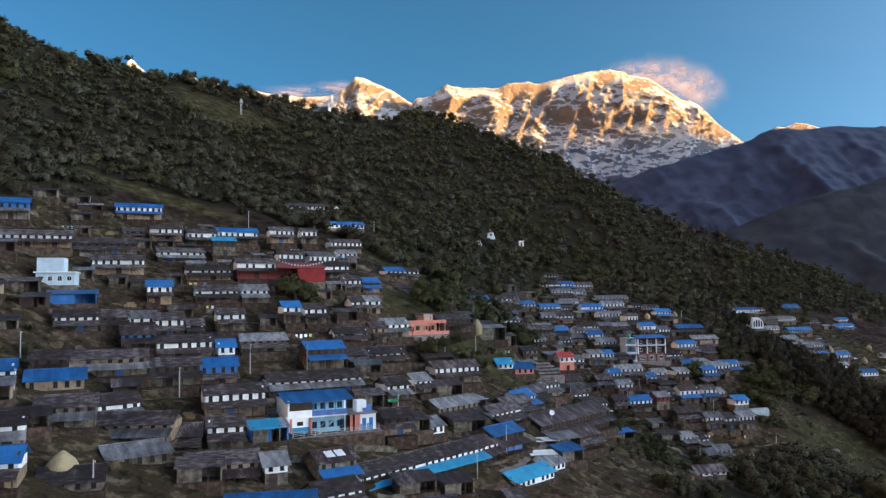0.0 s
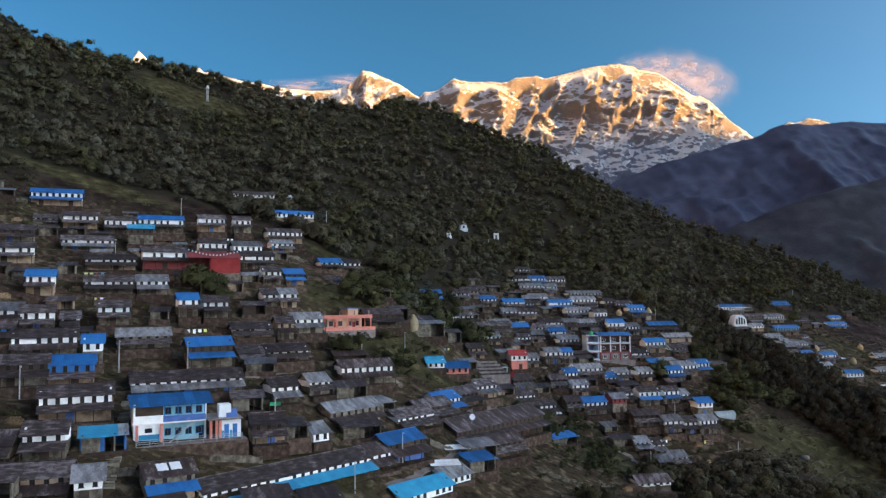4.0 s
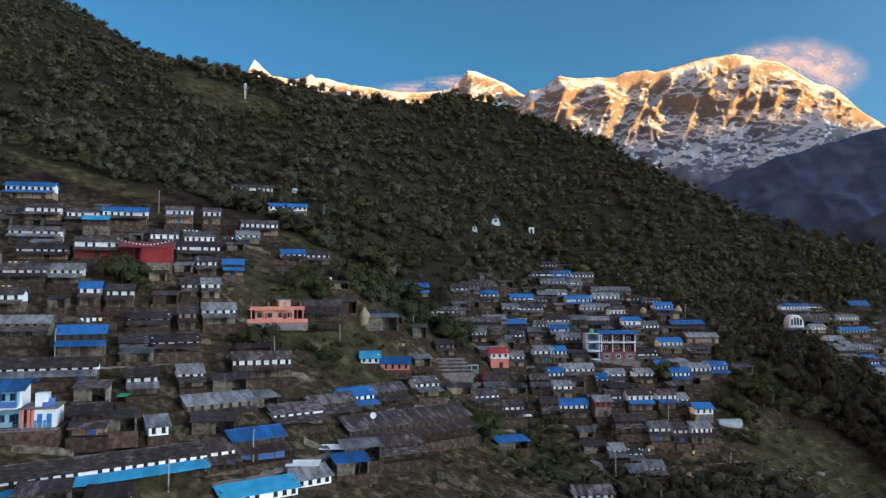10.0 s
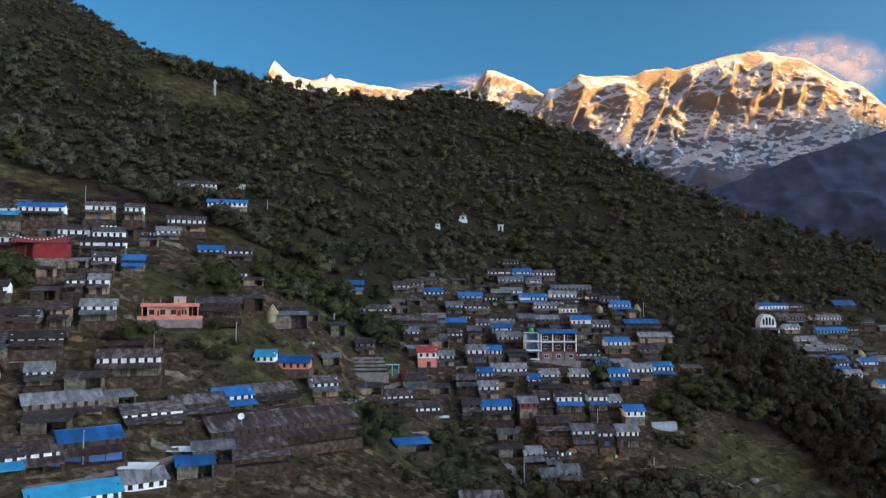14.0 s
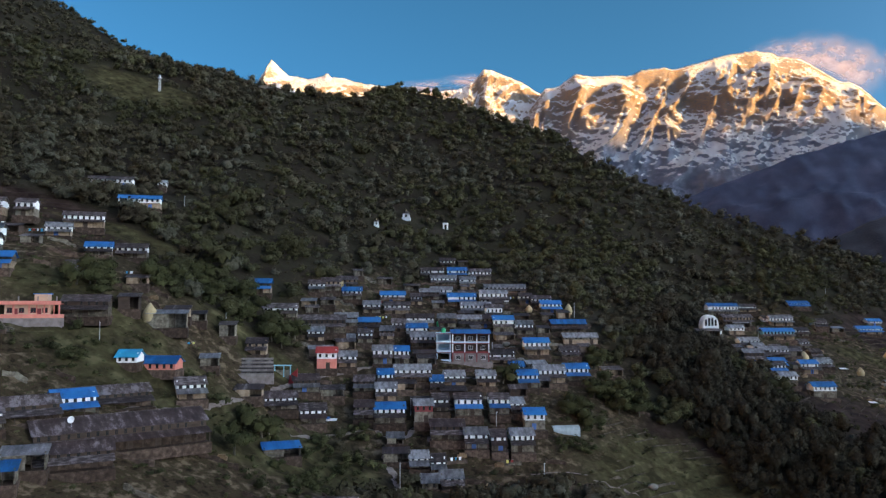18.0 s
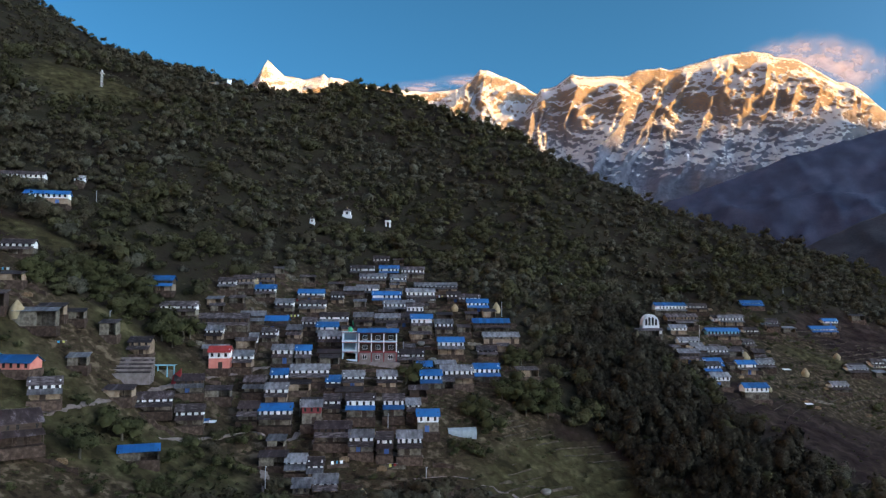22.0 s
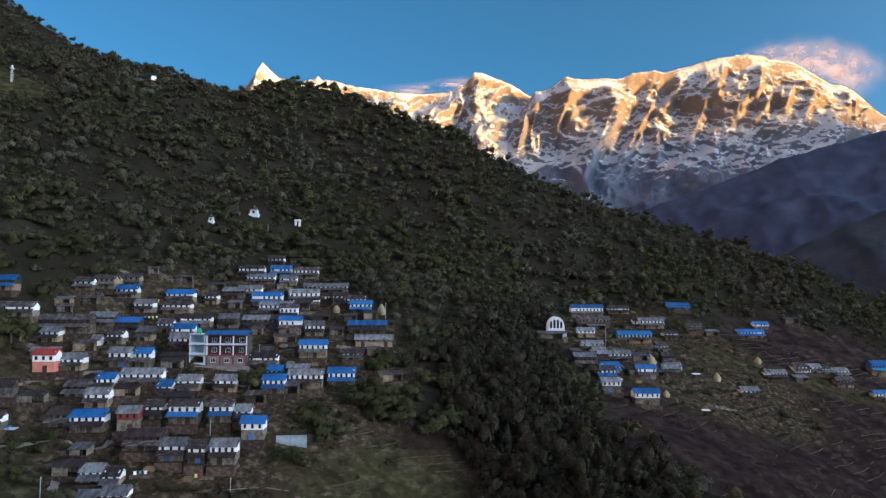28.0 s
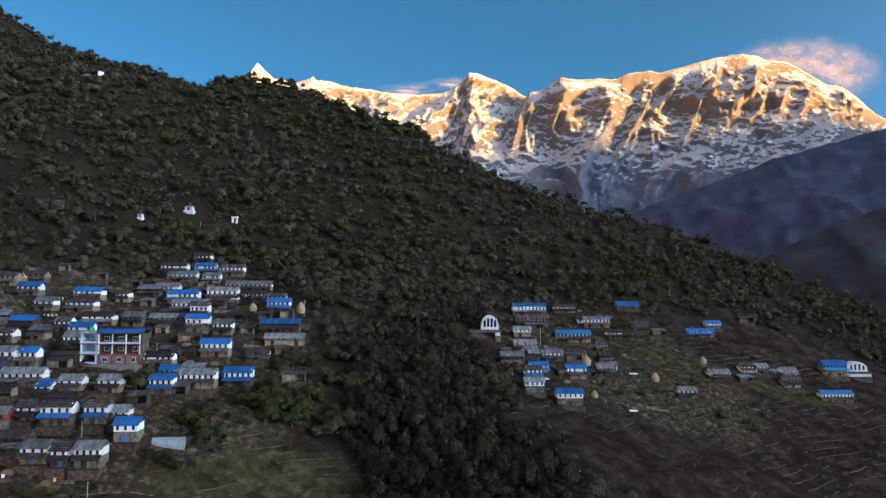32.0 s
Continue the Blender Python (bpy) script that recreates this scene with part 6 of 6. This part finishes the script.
footpath(((-77.2, 163.5), (-75.7, 168.6), (-66.9, 179.7), (-61.8, 194.7), (-58.1, 205.6), (-53.9, 215.3), (-48.4, 226.1)), 2.0)
footpath(((-48.4, 225.9), (-44.8, 231.4), (-37.9, 239.3), (-29.5, 246.2)), 1.8)
footpath(((-47.0, 198.5), (-40.0, 204.2), (-29.0, 216.2), (-21.9, 214.7), (-18.6, 214.5)), 1.3)
footpath(((-18.6, 214.5), (-15.0, 219.8), (-11.4, 225.3), (-6.0, 228.9), (0.9, 230.1)), 1.6)
footpath(((-17.8, 186.7), (-20.2, 197.2), (-22.9, 205.5), (-21.5, 212.9)), 2.0)
footpath(((-24.2, 243.4), (-14.2, 245.8), (-3.6, 246.1), (10.7, 247.6)), 1.6)
footpath(((-11.8, 215.6), (-2.0, 215.6), (8.8, 214.2), (18.1, 215.0)), 1.5)
footpath(((-134.9, 131.2), (-126.9, 136.9), (-121.1, 143.4)), 1.4)
footpath(((-103.1, 111.0), (-97.7, 117.6), (-89.9, 128.5), (-82.9, 139.4)), 2.2)
footpath(((15.9, 204.9), (25.4, 210.0), (32.9, 209.5), (40.3, 209.0), (46.2, 209.0)), 0.6)
boulder(15.4, 278.5)
boulder(12.4, 267.9)
boulder(19.6, 268.7)
boulder(17.6, 278.1)
boulder(93.3, 320.1)
boulder(96.0, 307.2)
boulder(116.6, 328.6)
boulder(20.3, 227.7)
boulder(51.0, 214.7)
water_tank(-9.3, 287.7, 'green')
water_tank(-149.2, 245.3, 'white')
tarp(-121.8, 127.9, 3.2, 2.0, 'yellow')
tarp(-122.4, 123.5, 2.0, 2.2, 'green')
tarp(-121.4, 176.5, 4.5, 2.5, 'orange')
tarp(-90.5, 123.3, 6, 4, 'white')
tarp(-86.1, 133.4, 5.5, 3.5, 'white')
tarp(136.3, 323.2, 7.0, 3.2, 'white')
tarp(210.3, 423.9, 5.0, 2.4, 'white')
tarp(182.4, 364.8, 3.6, 3.0, 'white')
tarp(171.7, 320.8, 3.0, 2.4, 'white')
tarp(-38.6, 211.1, 4.0, 2.2, 'white')
tarp(-39.6, 211.5, 2.2, 2, 'blue')
satellite_dish(-79.5, 148.4)
stone_stairs(((-143.9, 90.0), (-144.9, 99.1), (-146.0, 106.7), (-146.5, 113.2), (-147.4, 118.8)), 2.0)
drying_sheet(-136.9, 91.3, -20.42, 22, 22.8)
drying_sheet(-135.2, 92.0, -20.42, 22, 22.8)


# ---- yards: outbuildings, dry-stone walls, firewood ----
def near_house(x, y, margin=1.5, front=5.5):
    bad = np.zeros(len(x), bool)
    for hx, hy, half, turn, deep in HOUSES:
        c, s = math.cos(radians(turn)), math.sin(radians(turn))
        u, w = (x - hx) * c + (y - hy) * s, -(x - hx) * s + (y - hy) * c
        bad |= (abs(u) < half + margin) & (w > -deep / 2 - front) & (w < deep / 2 + margin)
    return bad


def clear_of(x, y, r):
    for hx, hy, half, turn, deep in HOUSES:
        c, s = math.cos(radians(turn)), math.sin(radians(turn))
        u, w = (x - hx) * c + (y - hy) * s, -(x - hx) * s + (y - hy) * c
        if abs(u) < half + r and -deep / 2 - 2.6 - r * 0.6 < w < deep / 2 + r * 0.6:
            return False
    return True


def free_spots(seed, tries, r, floor=0.75):
    rng = random.Random(seed)
    for _ in range(tries):
        x, y = rng.uniform(-270, 240), rng.uniform(75, 440)
        if float(village(np.array(x), np.array(y))) > floor and float(gully(np.array(x), np.array(y))) < 0.2 and float(thicket(np.array(x), np.array(y))) < 0.3 and float(meadow(np.array(x), np.array(y))) < 0.4 and clear_of(x, y, r):
            yield rng, x, y


for rng, x, y in free_spots(101, 1700, 1.6):
    if x > 95 or (x > 22 and y < 252) or (-95 < x < -35 and y < 180):
        continue
    kind = rng.choice(("slate", "slate", "slate", "rust", "rust", "tin"))
    shed(x, y, rng.uniform(3.4, 7.5), rng.uniform(2.3, 3.1), kind, rng.uniform(2, 16), rng.choice(("stone", "stone", "wood", "ochre")), rng.uniform(2.8, 3.8))


def yard_wall(x, y, length, turn, seed):
    rng = random.Random(seed)
    ob = thing("yard_wall", x, y, "low rough dry-stone wall along a yard", "stone wall", "yard walls", turn)
    n = max(3, int(length / 0.9))
    v, q = [], []
    for k in range(n + 1):
        u = -length / 2 + length * k / n
        c, s = math.cos(radians(turn)), math.sin(radians(turn))
        z = height(x + u * c, y + u * s) - height(x, y)
        h, w, o = rng.uniform(0.75, 1.2), rng.uniform(0.2, 0.32), rng.uniform(-0.12, 0.12)
        v += [(u, o - w, z - 0.8), (u, o - w * 0.8, z + h), (u, o + w * 0.8, z + h), (u, o + w, z - 0.8)]
        if k:
            i = 4 * k
            q += [(i - 4, i, i + 1, i - 3), (i - 3, i + 1, i + 2, i - 2), (i - 2, i + 2, i + 3, i - 1)]
    q += [(0, 1, 2, 3), (4 * n + 3, 4 * n + 2, 4 * n + 1, 4 * n)]
    part("stones", mesh_from("stones", np.array(v), np.array(q), M["stone" if rng.random() < 0.25 else "drystone"]), ob)


for rng, x, y in free_spots(102, 1900, 0.25, 0.5):
    if (x > 95 and rng.random() < 0.8) or (x > 24 and x < 95 and y < 250):
        continue
    yard_wall(x, y, rng.uniform(4, 11), rng.uniform(-6, 22), rng.randrange(9999))


LOGS = None


def woodpile(x, y, turn):
    global LOGS
    if LOGS is None:
        rng = random.Random(4)
        LOGS = solid("firewood", M["split_wood"], [(-1.3 + 0.2 * i + rng.uniform(0, 0.03), -1.13 + 0.2 * i, -0.45 + rng.uniform(-0.08, 0.05), 0.45, -0.2 + 0.18 * j, -0.04 + 0.18 * j) for i in range(13) for j in range(7 if 2 < i < 11 else 5)])
    ob = thing("woodpile", x, y, "stack of split firewood in a yard", "woodpile", "woodpiles", turn)
    part("firewood", LOGS, ob)


M["split_wood"] = material("split_wood", [(0.1, 0.06, 0.035), (0.24, 0.15, 0.08), (0.36, 0.26, 0.16)], 3, random=0.3)
for rng, x, y in free_spots(103, 420, 0.2):
    woodpile(x, y, rng.uniform(0, 20))


CLOTHS = [solid("cloth", M[m], [(-0.36, 0.36, -0.02, 0.02, -0.8, 0)]) for m in ("bright", "white", "sky_blue", "red", "bright", "yellow")]


def washing_line(x, y, turn, rng):
    ob = thing("washing_line", x, y, "washing line with pale and coloured cloths in a yard", "washing line", "washing lines", turn)
    n = rng.randint(2, 5)
    for u in (-0.6 * n - 0.3, 0.6 * n + 0.3):
        part("pole", solid("pole", M["wood"], [(u - 0.05, u + 0.05, -0.05, 0.05, -0.3, 1.9)]), ob)
    part("line", solid("line", M["metal"], [(-0.6 * n - 0.3, 0.6 * n + 0.3, -0.015, 0.015, 1.8, 1.83)]), ob)
    for k in range(n):
        part("cloth", rng.choice(CLOTHS), ob, at=pose(-0.6 * n + 0.6 + 1.2 * k, 0, 1.8) @ Matrix.Diagonal((rng.uniform(0.6, 1.05), 1, rng.uniform(0.6, 1.2), 1)))


for rng, x, y in free_spots(104, 260, 0.3):
    if x > 30 or y < 150 or not near_house(np.array([x]), np.array([y]), 3.5, 7.5)[0]:
        continue
    washing_line(x, y, rng.uniform(0, 25), rng)


# ---- broken lines of dry-stone banks along the field terraces ----
M["bank_stone"] = material("pale_bank_stone", [(0.03844, 0.02976, 0.02306), (0.07688, 0.06045, 0.04613), (0.1442, 0.1144, 0.09033)], 0.5, fine=6, bump=0.5, spec=0.05)


def terrace_banks(x0, x1, y0, y1, rise, share, seed):
    """Low banks that follow the contours and break off where the terraces run out."""
    rng = random.Random(seed)
    xs, ys = np.arange(x0, x1, 1.4), np.arange(y0, y1, 1.0)
    X, Y = np.meshgrid(xs, ys)
    Z = bare(X, Y) + 4 * (fbm(X, Y, 60, 3, seed) - 0.5)
    mask = np.maximum(fields(X, Y), meadow(X, Y) * (X > 90)) * (1 - gully(X, Y)) * (1 - thicket(X, Y))
    gaps = fbm(X, Y * 2.5, 26, 3, seed + 3)
    v, q = [], []
    for level in np.arange(Z.min(), Z.max(), rise):
        last = None
        for i, x in enumerate(xs):
            j = int(np.argmax(Z[:, i] > level))
            ok = 0 < j < len(ys) - 1 and mask[j, i] > 0.5 and gaps[j, i] > 1 - share
            if not ok:
                last = None
                continue
            y = ys[j] - (Z[j, i] - level) / max(0.05, Z[j, i] - Z[j - 1, i])
            if near_house(np.array([x]), np.array([y]), 0.5, 3.0)[0] or (last is not None and abs(y - v[last][1]) > 3):
                last = None
                continue
            z, h, k = height(x, y), rng.uniform(0.12, 0.38), len(v)
            v += [(x, y - 0.16, z - 0.5), (x, y - 0.12, z + h), (x, y + 0.2, z + h - 0.04), (x, y + 0.3, z - 0.5)]
            if last is not None:
                q += [(last + a, k + a, k + a + 1, last + a + 1) for a in range(3)]
            last = k
    me = mesh_from("terrace_banks", np.array(v), np.array(q), M["bank_stone"])
    tagged(new("terrace_banks", me), "broken pale dry-stone banks along the field terraces", "terrace banks", kind="stuff")


terrace_banks(20, 110, 180, 255, 1.5, 0.52, 3)
terrace_banks(115, 345, 215, 440, 1.9, 0.47, 5)


# ---- forest ----
def lump():
    """The upper faces of an icosahedron: the dense heart of a lobe."""
    g = (1 + 5**0.5) / 2
    v = np.array([(-1, g, 0), (1, g, 0), (-1, -g, 0), (1, -g, 0), (0, -1, g), (0, 1, g), (0, -1, -g), (0, 1, -g), (g, 0, -1), (g, 0, 1), (-g, 0, -1), (-g, 0, 1)]) / math.hypot(1, g)
    f = [(0, 11, 5), (0, 5, 1), (0, 1, 7), (0, 10, 11), (1, 5, 9), (5, 11, 4), (11, 10, 2), (3, 9, 4), (3, 4, 2), (3, 8, 9), (4, 9, 5), (2, 4, 11), (9, 8, 1), (0, 7, 10), (3, 2, 6)]
    return v[np.array(f)]


LUMP = lump()


def tree_variants(seed, count, leaves, rx, rz, leaf, lobes=4):
    """Crowns of lumpy lobes set with many small leaf clumps, about the origin: corners and the way each clump faces."""
    rng = np.random.RandomState(seed)
    out = []
    for _ in range(count):
        c = rng.normal(0, 0.4, (lobes, 3)) * (rx, rx, rz * 0.7) + (0, 0, rz * 0.8)
        r = rng.uniform(0.45, 0.75, lobes)
        turn = rng.uniform(0, 6.28, lobes)
        tris, face = [], []
        for k in range(lobes):
            ca, sa = math.cos(turn[k]), math.sin(turn[k])
            u = LUMP @ np.array([(ca, sa, 0), (-sa, ca, 0), (0, 0, 1)])
            tris.append(c[k] + u * r[k] * 0.66 * (rx, rx, rz))
            face.append(u)
        which = rng.randint(0, lobes, leaves)
        d = rng.normal(0, 1, (leaves, 3))
        d[:, 2] = abs(d[:, 2]) * 0.9 - 0.25
        d /= np.linalg.norm(d, axis=1)[:, None]
        p = c[which] + d * (r[which] * rng.uniform(0.66, 1.1, leaves))[:, None] * (rx, rx, rz)
        n = d + rng.normal(0, 0.32, (leaves, 3))
        n /= np.linalg.norm(n, axis=1)[:, None]
        u = np.cross(n, rng.normal(0, 1, (leaves, 3)))
        u /= np.linalg.norm(u, axis=1)[:, None]
        w = np.cross(n, u)
        s = leaf * rng.uniform(0.6, 1.4, (leaves, 1))
        k = s * rng.uniform(0.5, 0.9, (leaves, 1))
        tris.append(np.stack([p - u * s - w * k, p + u * s - w * k, p + w * k], 1))
        face.append((d + 0.3 * n)[:, None].repeat(3, 1))
        tris, face = np.concatenate(tris), np.concatenate(face) + (0, -0.15, 0.6)
        out.append((tris, face / np.linalg.norm(face, axis=2)[..., None]))
    return out


def wood_of(name, label, mat, xy, size, variants, seed, kind="stuff"):
    rng = np.random.RandomState(seed)
    zs = ground(xy[:, 0], xy[:, 1])
    which = rng.randint(0, len(variants), len(xy))
    chunks, faces = [], []
    for k, (quads, face) in enumerate(variants):
        sel = np.where(which == k)[0]
        if not len(sel):
            continue
        a, s = rng.uniform(0, 6.28, len(sel)), size[sel] * rng.uniform(0.85, 1.15, len(sel))
        h = s * rng.uniform(0.8, 1.25, len(sel))
        q = quads[None].repeat(len(sel), 0)
        x = (q[..., 0] * np.cos(a)[:, None, None] - q[..., 1] * np.sin(a)[:, None, None]) * s[:, None, None] + xy[sel, 0][:, None, None]
        y = (q[..., 0] * np.sin(a)[:, None, None] + q[..., 1] * np.cos(a)[:, None, None]) * s[:, None, None] + xy[sel, 1][:, None, None]
        z = q[..., 2] * h[:, None, None] + zs[sel][:, None, None] - 0.15 * h[:, None, None]
        chunks.append(np.stack([x, y, z], -1).reshape(-1, 3))
        f = face[None].repeat(len(sel), 0)
        fx = f[..., 0] * np.cos(a)[:, None, None] - f[..., 1] * np.sin(a)[:, None, None]
        fy = f[..., 0] * np.sin(a)[:, None, None] + f[..., 1] * np.cos(a)[:, None, None]
        faces.append(np.stack([fx, fy, f[..., 2]], -1).reshape(-1, 3))
    v = np.concatenate(chunks)
    me = mesh_from(name, v, np.arange(len(v)).reshape(-1, 3), mat, True, np.concatenate(faces))
    return tagged(new(name, me), label, "trees", kind=kind)


def scatter(seed, n, box, density, margin=1.5, front=5.5):
    rng = np.random.RandomState(seed)
    x, y = rng.uniform(box[0], box[1], n), rng.uniform(box[2], box[3], n)
    keep = rng.rand(n) < density(x, y)
    x, y = x[keep], y[keep]
    keep = ~near_house(x, y, margin, front)
    return np.stack([x[keep], y[keep]], 1)


def built(x, y):
    return np.maximum(village(x, y), fields(x, y)) * (1 - gully(x, y))


def slope_density(x, y):
    yc = np.interp(x, CREST_X, CREST_Y)
    open_ground = smooth(0.5, 0.62, fbm(x, y, 45, 3, 8)) * smooth(0.0, 0.3, 1 - gully(x, y))
    return (1 - built(x, y)) * np.where(y < yc + 25, 1, 0.0) * (1 - 0.35 * open_ground) * (1 - meadow(x, y)) * (1 - 0.8 * gully(x, y)) * smooth(110, 160, y + 0.35 * x + 75)


CROWNS = tree_variants(5, 18, 57, 1.0, 0.85, 0.12, 3)
FINE = tree_variants(15, 14, 115, 1.0, 0.85, 0.1, 3)
LOW = tree_variants(6, 12, 16, 1.0, 0.55, 0.16, 1)
DISTANT = tree_variants(7, 8, 26, 1.0, 0.8, 0.2, 2)
TALL = tree_variants(9, 12, 150, 0.85, 1.15, 0.1, 5)
xy = scatter(21, 22500, (-300, 430, 70, 610), slope_density)
rng = np.random.RandomState(3)
size = np.clip(2.75 * np.exp(0.42 * rng.normal(0, 1, len(xy))), 0.9, 5.6)
near = xy[:, 1] < 335 - 0.25 * abs(xy[:, 0])
patch = fbm(xy[:, 0], xy[:, 1], 70, 3, 10) + 0.35 * (rng.rand(len(xy)) - 0.5)
kind = np.where(rng.rand(len(xy)) < 0.09 + 0.25 * (patch > 0.62), 2, np.where(patch < 0.47, 1, 0))
for k, (name, label, mat) in enumerate((("hillside_scrub", "dense dark brown scrub and small trees over the slope", "leaf"), ("hillside_bushes", "olive-green bushes and trees over the slope", "leaf_olive"), ("pale_trees", "scattered pale grey leafy trees on the slope", "leaf_grey"))):
    wood_of(name, label, M[mat], xy[~near & (kind == k)], size[~near & (kind == k)], CROWNS, 31 + k)
    wood_of("lower_" + name, label, M[mat], xy[near & (kind == k)], size[near & (kind == k)], FINE, 41 + k)
xy = scatter(22, 4200, (55, 170, 75, 430), lambda x, y: gully(x, y) * (1 - 0.9 * village(x, y)))
size, near = np.random.RandomState(4).gamma(7, 0.3, len(xy)) + 0.9, xy[:, 1] < 235
wood_of("ravine_trees", "tall dark trees crowded in the ravine", M["leaf_dark"], xy[~near], size[~near], TALL, 32)
wood_of("lower_ravine_trees", "tall dark trees in the mouth of the ravine", M["leaf_dark"], xy[near], size[near], tree_variants(19, 12, 230, 0.85, 1.15, 0.1, 4), 44)
xy = scatter(23, 2600, (-520, 900, 545, 1300), lambda x, y: np.where((y > 830) | (x < -130), 1, 0.2))
wood_of("far_ridge_trees", "trees along the wooded ridges behind", M["leaf_dark"], xy, np.random.RandomState(6).gamma(6, 0.6, len(xy)) + 2, DISTANT, 33)
xy = scatter(27, 60000, (-280, 250, 75, 440), thicket, 0.4, 3.0)
xy = xy[::4]
wood_of("thickets", "green bushes and young trees crowding the banks", M["leaf_green"], xy, np.random.RandomState(11).gamma(4, 0.26, len(xy)) + 0.5, FINE, 38)
xy = scatter(28, 2800, (-1150, -150, 850, 1190), lambda x, y: 0.9 + 0 * x)
wood_of("hilltop_trees", "scrub and trees over the far hilltop", M["leaf"], xy, np.random.RandomState(12).gamma(6, 0.6, len(xy)) + 2, DISTANT, 39)
xy = scatter(24, 5200, (-270, 240, 75, 430), lambda x, y: 0.6 * village(x, y))
wood_of("village_shrubs", "shrubs and banana clumps between the houses", M["leaf_green"], xy, np.random.RandomState(7).gamma(3, 0.3, len(xy)) + 0.4, FINE, 34)
xy = scatter(25, 6000, (-300, 430, 70, 610), slope_density)
wood_of("undergrowth", "low dark brush and dry grass between trees", M["leaf"], xy, np.random.RandomState(8).gamma(4, 0.24, len(xy)) + 0.5, LOW, 35)
xy = scatter(26, 30000, (-280, 330, 75, 440), lambda x, y: np.clip(0.75 * village(x, y) + 0.16 * fields(x, y), 0, 0.8) * smooth(0.36, 0.5, fbm(x, y, 18, 3, 9)), 0.2, 3.2)
wood_of("yard_weeds", "dark weeds and low bushes on yards and banks", M["leaf_green"], xy, np.random.RandomState(9).gamma(3, 0.2, len(xy)) + 0.25, LOW, 36)
xy = scatter(29, 40000, (-250, 300, 95, 445), lambda x, y: meadow(x, y) * (1 - 0.8 * gully(x, y)) * smooth(0.4, 0.58, fbm(x, y, 9, 3, 12)), 0.3, 2.0)
wood_of("meadow_tufts", "brown-green tufts and low bushes on the open grass", M["leaf_olive"], xy, np.random.RandomState(14).gamma(2.2, 0.17, len(xy)) + 0.18, LOW, 46)


# ---- single trees ----
def trunk_mesh(seed):
    rng = random.Random(seed)
    v, q = [], []

    def limb(p0, p1, r0, r1, n=6, segs=3):
        k = len(v)
        for s in range(segs + 1):
            c = p0.lerp(p1, s / segs) + Vector((rng.uniform(-0.05, 0.05), rng.uniform(-0.05, 0.05), 0))
            r = r0 + (r1 - r0) * s / segs
            for i in range(n):
                a = 2 * math.pi * i / n
                v.append((c.x + r * math.cos(a), c.y + r * math.sin(a), c.z))
        for s in range(segs):
            for i in range(n):
                j = (i + 1) % n
                q.append((k + s * n + i, k + s * n + j, k + (s + 1) * n + j, k + (s + 1) * n + i))
    limb(Vector((0, 0, -0.4)), Vector((0.05, 0, 0.75)), 0.09, 0.06)
    for i in range(4):
        a = 1.57 * i + rng.uniform(0, 1)
        limb(Vector((0.04, 0, 0.4 + 0.08 * i)), Vector((0.5 * math.cos(a), 0.5 * math.sin(a), 0.9 + 0.15 * i)), 0.04, 0.015, 5)
    return mesh_from("trunk", np.array(v), np.array(q), M["bark"], True)


GREEN = [(trunk_mesh(k), quads) for k, quads in enumerate(tree_variants(77, 6, 700, 0.95, 0.85, 0.085, 6))]
GREEN = [(t, mesh_from("crown", q.reshape(-1, 3), np.arange(q.size // 3).reshape(-1, 3), M["leaf_green"], True, f.reshape(-1, 3))) for t, (q, f) in GREEN]


def grove(x, y, r, n):
    rng = random.Random(int(x * 13 + y))
    for _ in range(n):
        a, d = rng.uniform(0, 6.28), r * math.sqrt(rng.random())
        px, py = x + d * math.cos(a), y + d * math.sin(a)
        if near_house(np.array([px]), np.array([py]), 0.5)[0]:
            continue
        s = rng.uniform(2.4, 4.2)
        ob = tagged(new("tree"), "dark green broadleaf tree with a rounded leafy crown", "tree", "broadleaf trees")
        ob.matrix_world = pose(px, py, height(px, py), 0, 0, rng.uniform(0, 360))
        t, c = GREEN[rng.randrange(6)]
        part("trunk", t, ob, at=Matrix.Scale(s, 4))
        part("crown", c, ob, at=Matrix.Scale(s, 4) @ Matrix.Translation((0, 0, 0.25)))


grove(46, 251, 6, 8)
grove(55, 254, 5, 6)
grove(36, 236, 5, 5)
grove(56.4, 266.7, 4.0, 4)
grove(-98, 206, 8, 7)
grove(-83, 234, 6, 4)
grove(-89, 223, 6, 5)
grove(-85, 241, 6, 6)
grove(-72, 244, 7, 6)
grove(-58, 239, 6, 5)
grove(-52, 172, 3, 1)
grove(-54, 190, 5, 4)
grove(-139, 174, 4, 4)
grove(-133, 178, 4, 3)
grove(-140, 174, 4, 3)
grove(-121, 145, 3, 2)
grove(-106, 157, 5, 4)
grove(-75, 181, 3, 2)
grove(47.8, 279.4, 6.1, 5)
grove(50, 258, 7, 6)
grove(157, 436, 11, 4)
grove(194, 428, 7, 3)
grove(10.6, 245.4, 3.0, 2)
grove(-100, 200, 4, 3)


def crest_tree(x, y, s):
    ob = tagged(new("tree"), "lone dark tree standing on the ridge crest", "tree", "crest trees")
    ob.matrix_world = pose(x, y, height(x, y), 0, 0, 40 * x)
    t, c = GREEN[int(abs(x)) % 6]
    part("trunk", t, ob, at=Matrix.Diagonal((s * 0.8, s * 0.8, s * 1.2, 1)))
    part("crown", c, ob, at=Matrix.Diagonal((s * 0.8, s * 0.8, s * 1.2, 1)) @ Matrix.Translation((0, 0, 0.3)))


crest_tree(-13, 574, 4.6)
crest_tree(3, 577, 3.4)
crest_tree(-20, 575, 3.0)
crest_tree(9, 577, 2.6)
